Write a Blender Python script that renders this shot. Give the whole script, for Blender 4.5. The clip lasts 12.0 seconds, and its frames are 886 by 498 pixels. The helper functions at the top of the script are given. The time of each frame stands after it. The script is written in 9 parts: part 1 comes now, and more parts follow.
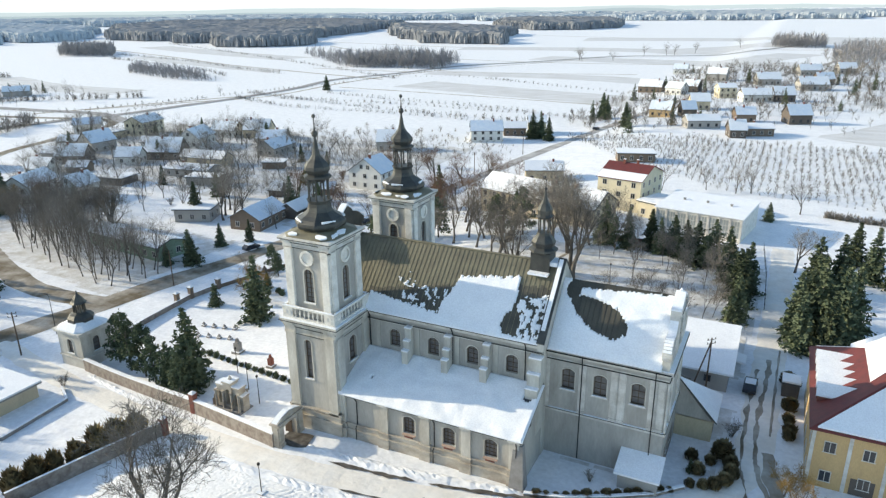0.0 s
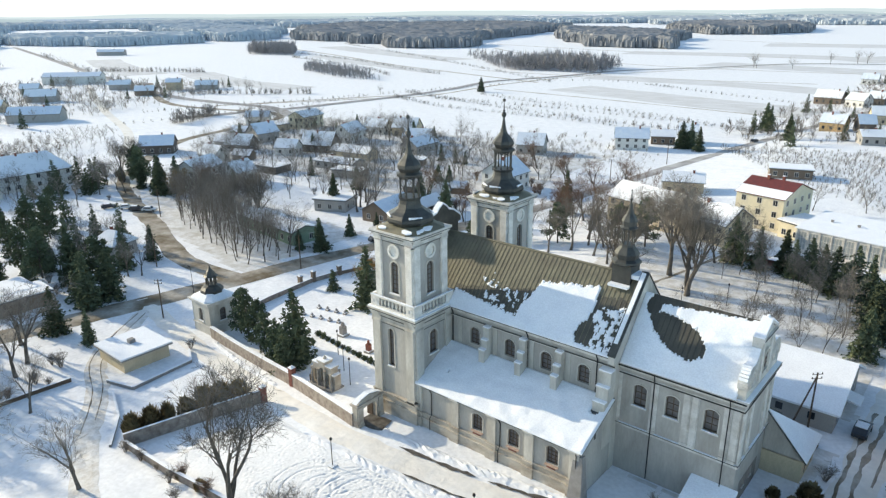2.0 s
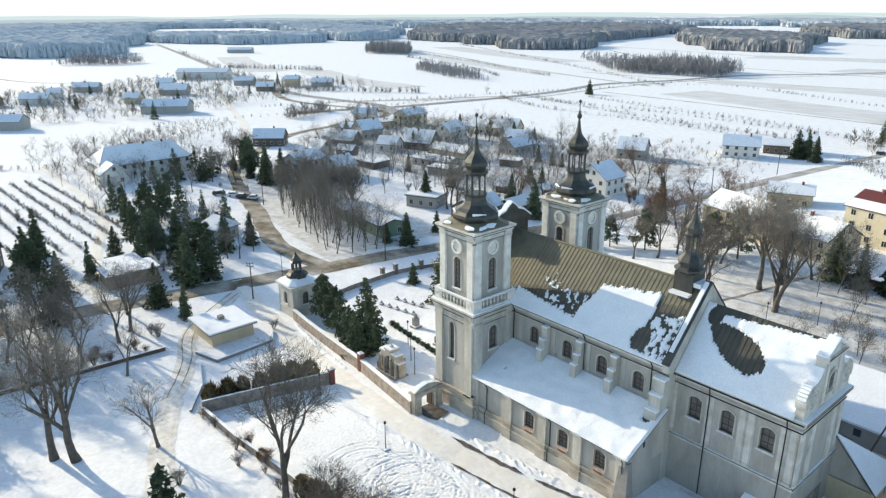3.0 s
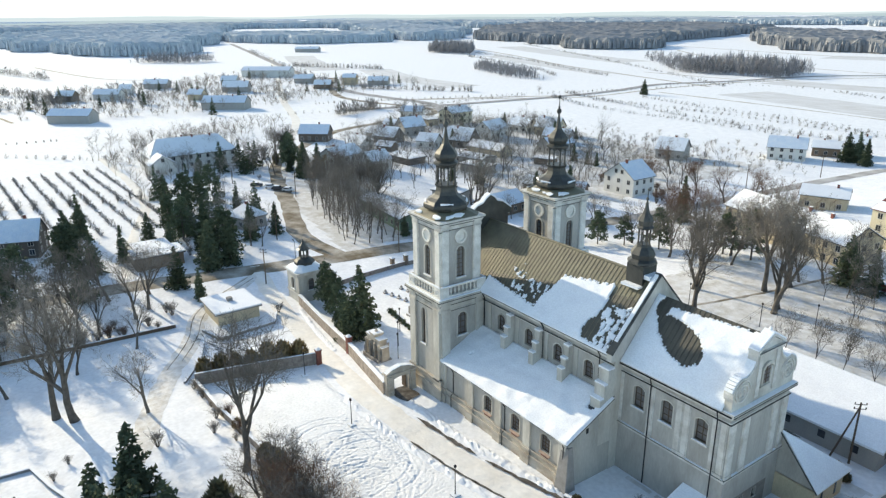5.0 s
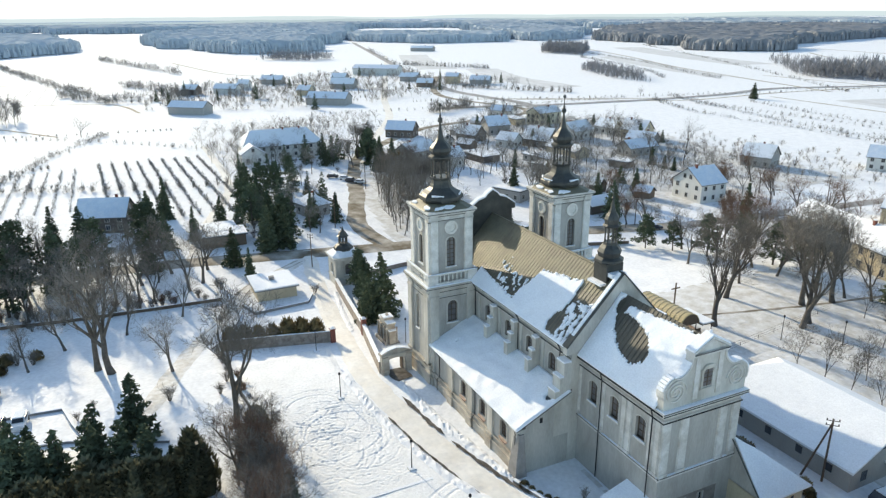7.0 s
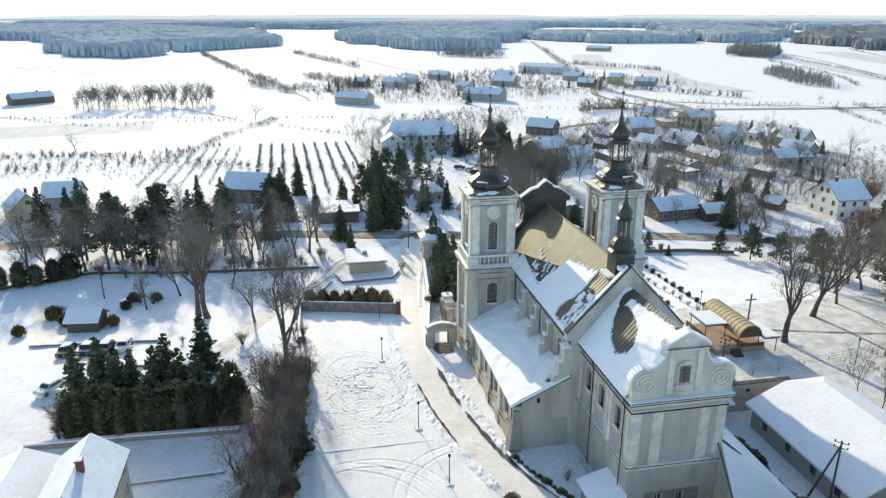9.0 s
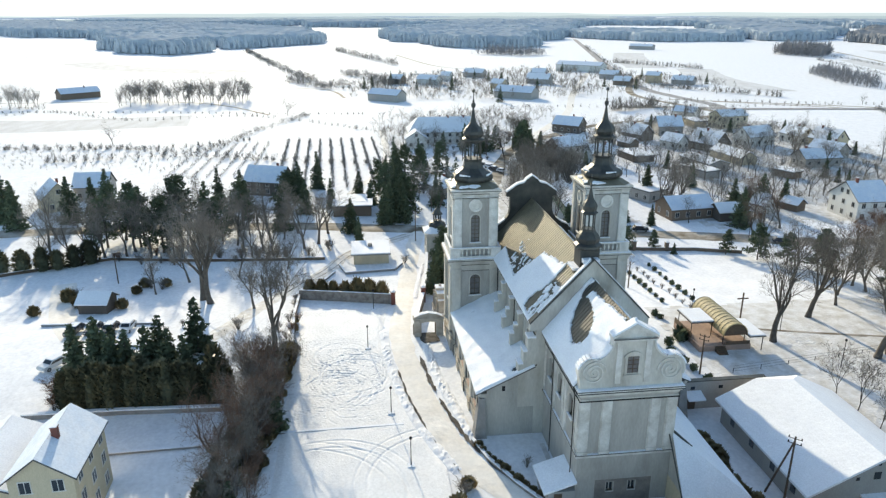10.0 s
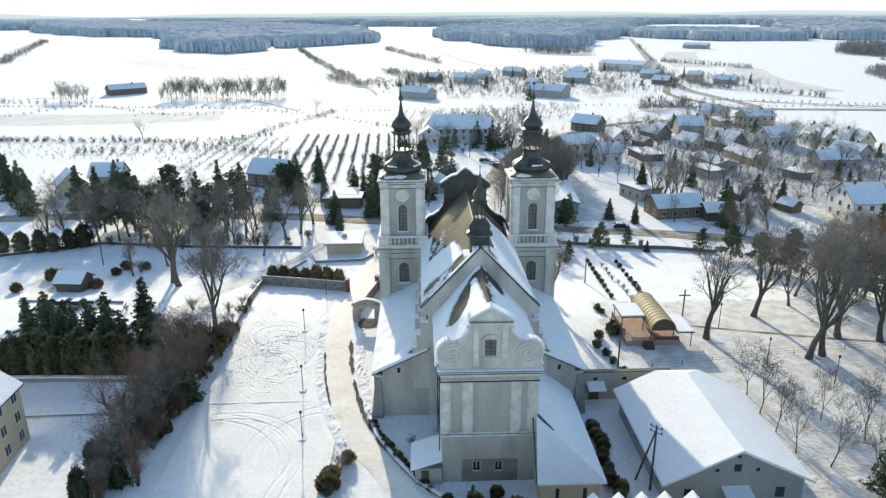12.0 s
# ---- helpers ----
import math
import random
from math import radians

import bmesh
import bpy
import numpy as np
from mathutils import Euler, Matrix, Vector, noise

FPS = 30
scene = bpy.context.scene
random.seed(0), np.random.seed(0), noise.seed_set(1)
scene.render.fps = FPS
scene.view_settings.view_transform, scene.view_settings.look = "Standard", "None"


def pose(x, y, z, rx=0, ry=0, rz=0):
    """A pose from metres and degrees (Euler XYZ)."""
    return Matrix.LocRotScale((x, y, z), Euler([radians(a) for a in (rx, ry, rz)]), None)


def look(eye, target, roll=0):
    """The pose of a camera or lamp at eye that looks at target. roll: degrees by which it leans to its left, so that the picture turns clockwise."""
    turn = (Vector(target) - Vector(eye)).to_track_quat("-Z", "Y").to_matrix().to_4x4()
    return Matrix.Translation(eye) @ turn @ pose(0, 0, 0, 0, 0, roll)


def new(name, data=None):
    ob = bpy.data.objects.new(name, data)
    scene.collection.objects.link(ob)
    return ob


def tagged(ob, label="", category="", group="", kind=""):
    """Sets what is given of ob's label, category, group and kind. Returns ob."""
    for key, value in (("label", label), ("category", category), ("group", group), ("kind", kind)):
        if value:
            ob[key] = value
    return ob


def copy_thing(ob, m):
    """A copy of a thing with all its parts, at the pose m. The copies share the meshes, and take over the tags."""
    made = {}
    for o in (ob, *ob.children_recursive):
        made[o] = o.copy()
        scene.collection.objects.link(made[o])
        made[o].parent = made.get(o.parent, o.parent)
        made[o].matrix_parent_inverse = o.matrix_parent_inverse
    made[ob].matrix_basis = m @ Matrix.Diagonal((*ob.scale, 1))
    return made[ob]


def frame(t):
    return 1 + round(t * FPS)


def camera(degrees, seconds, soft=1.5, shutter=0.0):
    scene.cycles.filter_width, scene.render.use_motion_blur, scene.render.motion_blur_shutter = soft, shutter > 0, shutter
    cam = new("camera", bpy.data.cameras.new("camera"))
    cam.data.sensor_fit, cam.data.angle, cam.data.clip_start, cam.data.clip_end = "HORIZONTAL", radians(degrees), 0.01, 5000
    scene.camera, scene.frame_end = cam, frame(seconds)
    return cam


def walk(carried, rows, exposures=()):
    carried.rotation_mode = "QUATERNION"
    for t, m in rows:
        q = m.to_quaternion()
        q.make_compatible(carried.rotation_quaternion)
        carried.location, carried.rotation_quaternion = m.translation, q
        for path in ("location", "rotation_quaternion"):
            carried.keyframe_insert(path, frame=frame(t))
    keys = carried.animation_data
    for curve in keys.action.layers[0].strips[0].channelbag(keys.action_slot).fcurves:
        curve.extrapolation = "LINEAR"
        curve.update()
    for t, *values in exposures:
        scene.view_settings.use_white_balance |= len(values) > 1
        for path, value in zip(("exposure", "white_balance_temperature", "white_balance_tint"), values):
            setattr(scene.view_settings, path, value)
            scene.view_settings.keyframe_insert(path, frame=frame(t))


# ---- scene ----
cam = camera(65.2, 12.0, soft=1.3)
PATH = [
    (0, (-0.361, 0.078, 52.361), (-1.209, 1.764, 51.699), -0.6),
    (0.5, (1.438, 0.907, 52.533), (0.566, 2.58, 51.869), -0.9),
    (1, (3.397, 1.518, 52.705), (2.464, 3.158, 52.043), -0.9),
    (1.5, (5.593, 2.265, 52.73), (4.522, 3.822, 52.075), -0.7),
    (2, (7.924, 3.332, 52.702), (6.707, 4.779, 52.05), -0.5),
    (2.5, (10.327, 4.454, 52.644), (8.997, 5.799, 51.995), -0.4),
    (3, (13.136, 5.842, 52.601), (11.702, 7.076, 51.954), -0.3),
    (3.2, (14.362, 6.377, 52.584), (12.897, 7.576, 51.938), -0.3),
    (4.8, (23.096, 12.596, 52.176), (21.546, 13.684, 51.532), -0.5),
    (5, (24.106, 13.427, 52.19), (22.556, 14.512, 51.544), -0.5),
    (5.5, (26.85, 15.875, 52.292), (25.276, 16.924, 51.645), -0.5),
    (6, (30.229, 18.952, 52.221), (28.606, 19.926, 51.575), -0.4),
    (6.5, (33.315, 22.03, 52.243), (31.648, 22.926, 51.598), -0.5),
    (7, (36.765, 25.575, 52.224), (35.051, 26.379, 51.58), -0.5),
    (7.5, (39.443, 29.102, 52.107), (37.68, 29.792, 51.461), -0.5),
    (7.7, (40.589, 30.746, 52.062), (38.804, 31.375, 51.415), -0.5),
    (9.3, (49.738, 43.139, 51.571), (47.87, 43.446, 50.925), -0.1),
    (9.5, (50.363, 44.703, 51.557), (48.492, 44.988, 50.909), -0.2),
    (10, (52.631, 49.382, 51.485), (50.752, 49.605, 50.836), -0.1),
    (10.5, (54.385, 53.683, 51.431), (52.501, 53.852, 50.781), -0.2),
    (11, (56.042, 58.97, 51.283), (54.154, 59.086, 50.633), -0.3),
    (11.5, (57.036, 63.671, 51.129), (55.147, 63.762, 50.478), -0.3),
    (12, (57.894, 69.317, 50.954), (56.004, 69.374, 50.304), -0.3),
]
walk(cam, [(t, look(eye, target, roll)) for t, eye, target, roll in PATH], [(0, 0.92, 6900, 4), (4, 0.94, 6950, 4), (12, 0.92, 6950, 4)])

# ---- sky, sun ----
SUN_TO = Vector((-math.cos(radians(9.3)) * math.cos(radians(18.5)), -math.sin(radians(9.3)) * math.cos(radians(18.5)), math.sin(radians(18.5))))
world = bpy.data.worlds.new("winter_sky")
scene.world = world
world.use_nodes = True
wn = world.node_tree
wn.nodes.clear()
sky = wn.nodes.new("ShaderNodeTexSky")
sky.sky_type = 'NISHITA'
sky.sun_disc = False
sky.sun_elevation = radians(18.5)
sky.sun_rotation = math.atan2(SUN_TO.x, SUN_TO.y)
sky.air_density, sky.dust_density, sky.ozone_density = 1.0, 0.8, 2.0
bg = wn.nodes.new("ShaderNodeBackground")
bg.inputs["Strength"].default_value = 0.15
wout = wn.nodes.new("ShaderNodeOutputWorld")
wn.links.new(sky.outputs[0], bg.inputs[0])
wn.links.new(bg.outputs[0], wout.inputs[0])
sun_data = bpy.data.lights.new("sun", 'SUN')
sun_data.energy = 3.1
sun_data.angle = radians(0.6)
sun_data.color = (1.0, 0.87, 0.69)
sun = new("sun", sun_data)
sun.matrix_world = look((-300, -50, 200), tuple(Vector((-300, -50, 200)) - SUN_TO))


# ---- materials ----
def surface(name, colour, rough=0.7, metal=0.0, second=None, scale=3.0, amount=0.35, fine=40.0, bump=0.25, bump_scale=12.0, per_object=0.0, stretch=(1, 1, 1), spec=0.4, depth=0.05):
    """A weathered surface: two colours mixed by broad stains and fine grain, with a fine relief."""
    m = bpy.data.materials.new(name)
    m.use_nodes = True
    nt = m.node_tree
    b = nt.nodes["Principled BSDF"]
    co = nt.nodes.new("ShaderNodeTexCoord")
    mp = nt.nodes.new("ShaderNodeMapping")
    mp.inputs["Scale"].default_value = stretch
    nt.links.new(co.outputs["Object"], mp.inputs[0])

    def noise_tex(s, detail=4.0):
        n = nt.nodes.new("ShaderNodeTexNoise")
        n.inputs["Scale"].default_value = s
        n.inputs["Detail"].default_value = detail
        nt.links.new(mp.outputs[0], n.inputs["Vector"])
        return n

    second = second or tuple(c * 0.6 for c in colour)
    broad, grain, relief = noise_tex(scale, 5), noise_tex(fine, 3), noise_tex(bump_scale, 4)
    ramp = nt.nodes.new("ShaderNodeValToRGB")
    ramp.color_ramp.elements[0].position, ramp.color_ramp.elements[1].position = 0.35, 0.72
    ramp.color_ramp.elements[0].color = (0, 0, 0, 1)
    ramp.color_ramp.elements[1].color = (amount, amount, amount, 1)
    nt.links.new(broad.outputs[0], ramp.inputs[0])
    mix = nt.nodes.new("ShaderNodeMix")
    mix.data_type = 'RGBA'
    mix.inputs[6].default_value = (*colour, 1)
    mix.inputs[7].default_value = (*second, 1)
    nt.links.new(ramp.outputs[0], mix.inputs[0])
    hsv = nt.nodes.new("ShaderNodeHueSaturation")
    nt.links.new(mix.outputs[2], hsv.inputs["Color"])
    val = nt.nodes.new("ShaderNodeMapRange")
    val.inputs[3].default_value, val.inputs[4].default_value = 0.82, 1.18
    nt.links.new(grain.outputs[0], val.inputs[0])
    last = val.outputs[0]
    if per_object:
        info = nt.nodes.new("ShaderNodeObjectInfo")
        rng = nt.nodes.new("ShaderNodeMapRange")
        rng.inputs[3].default_value, rng.inputs[4].default_value = 1 - per_object, 1 + per_object
        nt.links.new(info.outputs["Random"], rng.inputs[0])
        mul = nt.nodes.new("ShaderNodeMath")
        mul.operation = 'MULTIPLY'
        nt.links.new(last, mul.inputs[0])
        nt.links.new(rng.outputs[0], mul.inputs[1])
        last = mul.outputs[0]
    nt.links.new(last, hsv.inputs["Value"])
    nt.links.new(hsv.outputs[0], b.inputs["Base Color"])
    b.inputs["Roughness"].default_value = rough
    b.inputs["Metallic"].default_value = metal
    b.inputs["Specular IOR Level"].default_value = spec
    if bump:
        bm_node = nt.nodes.new("ShaderNodeBump")
        bm_node.inputs["Strength"].default_value = bump
        bm_node.inputs["Distance"].default_value = depth
        nt.links.new(relief.outputs[0], bm_node.inputs["Height"])
        nt.links.new(bm_node.outputs[0], b.inputs["Normal"])
    return m


M = {}
M["snow"] = surface("snow", (0.83, 0.84, 0.86), 0.85, second=(0.7, 0.715, 0.75), scale=0.3, amount=0.7, fine=1.6, bump=0.6, bump_scale=0.8, spec=0.1, depth=0.2)
M["roof_snow"] = surface("roof_snow", (0.84, 0.86, 0.89), 0.8, second=(0.77, 0.79, 0.83), scale=0.5, amount=0.7, fine=6, bump=0.7, bump_scale=1.6, spec=0.12, depth=0.08)
M["plaster"] = surface("cream_plaster", (0.58, 0.56, 0.505), 0.85, second=(0.36, 0.33, 0.28), scale=0.5, amount=0.9, fine=5, bump=0.15, bump_scale=9, stretch=(1, 1, 0.35))
M["panel"] = surface("grey_plaster_field", (0.45, 0.43, 0.39), 0.88, second=(0.32, 0.3, 0.268), scale=0.55, amount=0.9, fine=5, bump=0.15, bump_scale=9, stretch=(1, 1, 0.3))
M["trim"] = surface("white_limewash", (0.67, 0.65, 0.605), 0.8, second=(0.42, 0.39, 0.34), scale=0.8, amount=0.85, fine=6, bump=0.12, bump_scale=12)
M["plinth"] = surface("worn_stone_plinth", (0.51, 0.47, 0.405), 0.9, second=(0.29, 0.245, 0.195), scale=0.55, amount=0.95, fine=5, bump=0.5, bump_scale=4, stretch=(1, 1, 1.6))
M["lead"] = surface("dark_sheet_metal", (0.05, 0.052, 0.05), 0.5, 0.35, second=(0.1, 0.1, 0.088), scale=0.8, amount=0.8, fine=6, bump=0.2, bump_scale=4)
M["sheet_roof"] = surface("weathered_sheet_roof", (0.185, 0.172, 0.118), 0.6, 0.15, second=(0.115, 0.105, 0.075), scale=0.6, amount=0.8, fine=5, bump=0.15, bump_scale=6)
M["rust_roof"] = surface("red_tile_roof", (0.16, 0.035, 0.03), 0.6, second=(0.09, 0.03, 0.028), scale=1.2, amount=0.7, fine=12)
M["dark_roof"] = surface("dark_grey_roofing", (0.09, 0.088, 0.09), 0.75, second=(0.05, 0.05, 0.052), scale=1.2, amount=0.7, fine=12)
M["iron"] = surface("black_gutter_iron", (0.02, 0.02, 0.022), 0.5, 0.5, scale=2, fine=10, bump=0.05)
M["wood"] = surface("weathered_wood", (0.13, 0.09, 0.06), 0.8, second=(0.07, 0.05, 0.035), scale=2, amount=0.8, stretch=(1, 1, 4))
M["shutter"] = surface("grey_louvre_board", (0.2, 0.195, 0.185), 0.8, scale=2)
M["rubble"] = surface("rubble_wall_stone", (0.33, 0.29, 0.25), 0.95, second=(0.17, 0.13, 0.11), scale=1.3, amount=0.95, fine=5, bump=0.8, bump_scale=3.5)
M["brick_red"] = surface("red_brick", (0.22, 0.075, 0.055), 0.85, second=(0.13, 0.06, 0.05), scale=2.5, amount=0.8, fine=14)
M["concrete"] = surface("grey_concrete", (0.3, 0.29, 0.28), 0.9, second=(0.2, 0.19, 0.18), scale=1.2, amount=0.8, fine=12)
M["slush"] = surface("brown_slush_asphalt", (0.155, 0.125, 0.085), 0.85, second=(0.56, 0.53, 0.48), scale=0.2, amount=0.8, fine=1.6, bump=0.4, bump_scale=2.5, spec=0.1)
M["packed"] = surface("packed_snow_track", (0.8, 0.78, 0.745), 0.8, second=(0.68, 0.635, 0.565), scale=0.3, amount=0.65, fine=1.2, bump=0.6, bump_scale=1.3, spec=0.15, depth=0.15)
M["asphalt"] = surface("wet_asphalt", (0.06, 0.052, 0.045), 0.95, second=(0.3, 0.29, 0.27), scale=0.9, amount=0.5, fine=6, bump=0.4, bump_scale=5, spec=0.05)
M["salted"] = surface("salted_grey_asphalt", (0.24, 0.23, 0.225), 0.9, second=(0.62, 0.61, 0.6), scale=0.12, amount=0.75, fine=1.2, bump=0.3, bump_scale=3, spec=0.1)
M["dry_grass"] = surface("dry_grass", (0.22, 0.17, 0.09), 0.95, second=(0.7, 0.7, 0.7), scale=0.5, amount=0.6, fine=3, bump=0.7, bump_scale=3)
M["bark"] = surface("grey_brown_bark", (0.15, 0.135, 0.118), 0.95, second=(0.075, 0.066, 0.056), scale=2, amount=0.8, fine=14, per_object=0.25, bump=0.4, spec=0.1)
M["twig"] = surface("brown_twigs", (0.235, 0.212, 0.185), 0.95, second=(0.12, 0.108, 0.092), scale=0.5, per_object=0.3, bump=0, spec=0.05)
M["twig_red"] = surface("reddish_twigs", (0.2, 0.13, 0.095), 0.95, scale=0.5, per_object=0.2, bump=0, spec=0.05)
M["twig_gold"] = surface("yellow_willow_twigs", (0.3, 0.19, 0.06), 0.95, scale=0.5, per_object=0.2, bump=0, spec=0.05)
M["needle"] = surface("dark_spruce_needles", (0.088, 0.115, 0.076), 0.95, second=(0.135, 0.15, 0.085), scale=0.7, amount=0.8, fine=6, per_object=0.3, bump=0, spec=0.03)
M["bush"] = surface("brown_tipped_evergreen", (0.15, 0.135, 0.08), 0.95, second=(0.3, 0.22, 0.11), scale=0.9, amount=0.9, fine=5, per_object=0.3, bump=0, spec=0.03)
M["square_snow"] = surface("trampled_snow", (0.85, 0.85, 0.85), 0.85, second=(0.75, 0.745, 0.735), scale=0.25, amount=0.6, fine=3, bump=0.6, bump_scale=4, spec=0.12, depth=0.08)
M["twig_grey"] = surface("grey_twigs", (0.27, 0.252, 0.23), 0.95, second=(0.15, 0.138, 0.125), scale=0.5, per_object=0.3, bump=0, spec=0.05)
M["thuja"] = surface("olive_thuja_leaves", (0.11, 0.12, 0.08), 0.95, second=(0.15, 0.14, 0.085), scale=0.8, amount=0.9, fine=5, per_object=0.3, bump=0, spec=0.03)
# far woods: aerial haze is mixed into these pale base colours
M["wood_far"] = surface("haze_paled_bare_woodland", (0.3, 0.295, 0.3), 1.0, second=(0.23, 0.225, 0.235), scale=0.05, amount=0.8, fine=0.4, bump=0, spec=0.0)
M["pine_far"] = surface("haze_paled_pine_forest", (0.5, 0.545, 0.58), 1.0, second=(0.4, 0.44, 0.475), scale=0.012, amount=0.8, fine=0.12, bump=0, spec=0.0)
M["ridge_far"] = surface("haze_toned_far_forest", (0.48, 0.52, 0.555), 1.0, second=(0.38, 0.42, 0.455), scale=0.004, amount=0.8, fine=0.05, bump=0, spec=0.0)
# darker copy for the side-lit northern woods, haze still in its colour
M["north_far"] = surface("haze_toned_north_forest", (0.3, 0.305, 0.315), 1.0, second=(0.2, 0.205, 0.215), scale=0.02, amount=0.8, fine=0.2, bump=0, spec=0.0)
M["scrub"] = surface("dry_scrub", (0.2, 0.188, 0.175), 1.0, second=(0.28, 0.26, 0.23), scale=0.3, amount=0.8, fine=2, bump=0, spec=0.0)
for nm, c in (("wall_white", (0.68, 0.67, 0.63)), ("wall_cream", (0.58, 0.49, 0.34)), ("wall_yellow", (0.66, 0.59, 0.43)), ("wall_ochre", (0.56, 0.385, 0.19)),
              ("wall_grey", (0.38, 0.365, 0.34)), ("wall_brown", (0.2, 0.15, 0.11)), ("wall_green", (0.22, 0.3, 0.22)), ("wall_dark", (0.12, 0.1, 0.085))):
    M[nm] = surface(nm.replace("wall", "render"), c, 0.88, scale=0.8, amount=0.4, fine=9, bump=0.1, stretch=(1, 1, 0.4), second=tuple(v * 0.72 for v in c))
M["pane"] = surface("dark_window_pane", (0.03, 0.034, 0.04), 0.08, scale=0.7, fine=2, bump=0.02, spec=0.6)
M["acrylic"] = surface("yellow_corrugated_sheet", (0.47, 0.38, 0.2), 0.65, second=(0.38, 0.32, 0.22), scale=0.5, amount=0.8, fine=6, bump=0.1)
M["church_pane"] = surface("guarded_leaded_pane", (0.17, 0.16, 0.155), 0.35, second=(0.09, 0.085, 0.085), scale=1.5, amount=0.9, fine=18, bump=0.3, bump_scale=16)
M["damp"] = surface("damp_bare_plaster", (0.25, 0.225, 0.2), 0.9, second=(0.15, 0.13, 0.115), scale=0.9, amount=0.9, fine=6, bump=0.3, bump_scale=6)
M["stubble"] = surface("thin_snow_over_stubble", (0.68, 0.685, 0.7), 0.9, second=(0.5, 0.49, 0.475), scale=0.06, amount=0.7, fine=0.7, bump=0.5, bump_scale=0.8, stretch=(1, 3, 1), spec=0.1, depth=0.2)
M["rutted"] = surface("rutted_grey_slush", (0.42, 0.42, 0.43), 0.8, second=(0.17, 0.145, 0.12), scale=0.35, amount=0.85, fine=1.5, bump=1.0, bump_scale=1.6, spec=0.15, depth=0.15)
M["track_mud"] = surface("muddy_trodden_snow", (0.76, 0.75, 0.735), 0.85, second=(0.48, 0.43, 0.36), scale=0.9, amount=0.7, fine=3, bump=1.0, bump_scale=2.2, spec=0.1, depth=0.12)
M["whitewash"] = surface("bright_limewash", (0.76, 0.735, 0.68), 0.8, second=(0.5, 0.47, 0.41), scale=0.9, amount=0.75, fine=6, bump=0.12, bump_scale=12)
M["frost_pane"] = surface("pale_glazing", (0.36, 0.39, 0.38), 0.25, second=(0.25, 0.27, 0.27), scale=0.6, amount=0.8, fine=4, bump=0.05)
# darker copy of the sheet roof, for wet sheets and the tower's shade
M["sheet_dark"] = surface("darkened_sheet_roof", (0.085, 0.08, 0.062), 0.5, 0.15, second=(0.05, 0.047, 0.04), scale=0.6, amount=0.8, fine=5, bump=0.15, bump_scale=6)
# thin snow with grass showing; its darkness also stands for tree shade
M["thin_snow"] = surface("thin_snow_on_lawn", (0.73, 0.735, 0.745), 0.9, second=(0.48, 0.455, 0.41), scale=0.5, amount=0.85, fine=2.5, bump=1.0, bump_scale=1.8, spec=0.1, depth=0.15)
M["pale_brick"] = surface("pale_terracotta", (0.42, 0.3, 0.24), 0.85, second=(0.3, 0.22, 0.18), scale=1.5, amount=0.8, fine=9)
M["car_white"] = surface("white_car_paint", (0.7, 0.71, 0.72), 0.25, scale=1, amount=0.2, bump=0, spec=0.6)
M["car_dark"] = surface("dark_car_paint", (0.025, 0.03, 0.04), 0.25, scale=1, amount=0.2, bump=0, spec=0.6)
M["rubber"] = surface("tyre_rubber", (0.02, 0.02, 0.02), 0.8, bump=0)
M["blue_sheet"] = surface("frosted_blue_roof_snow", (0.66, 0.73, 0.82), 0.7, second=(0.8, 0.83, 0.87), scale=0.6, amount=0.8, fine=4, bump=0.1, spec=0.2)


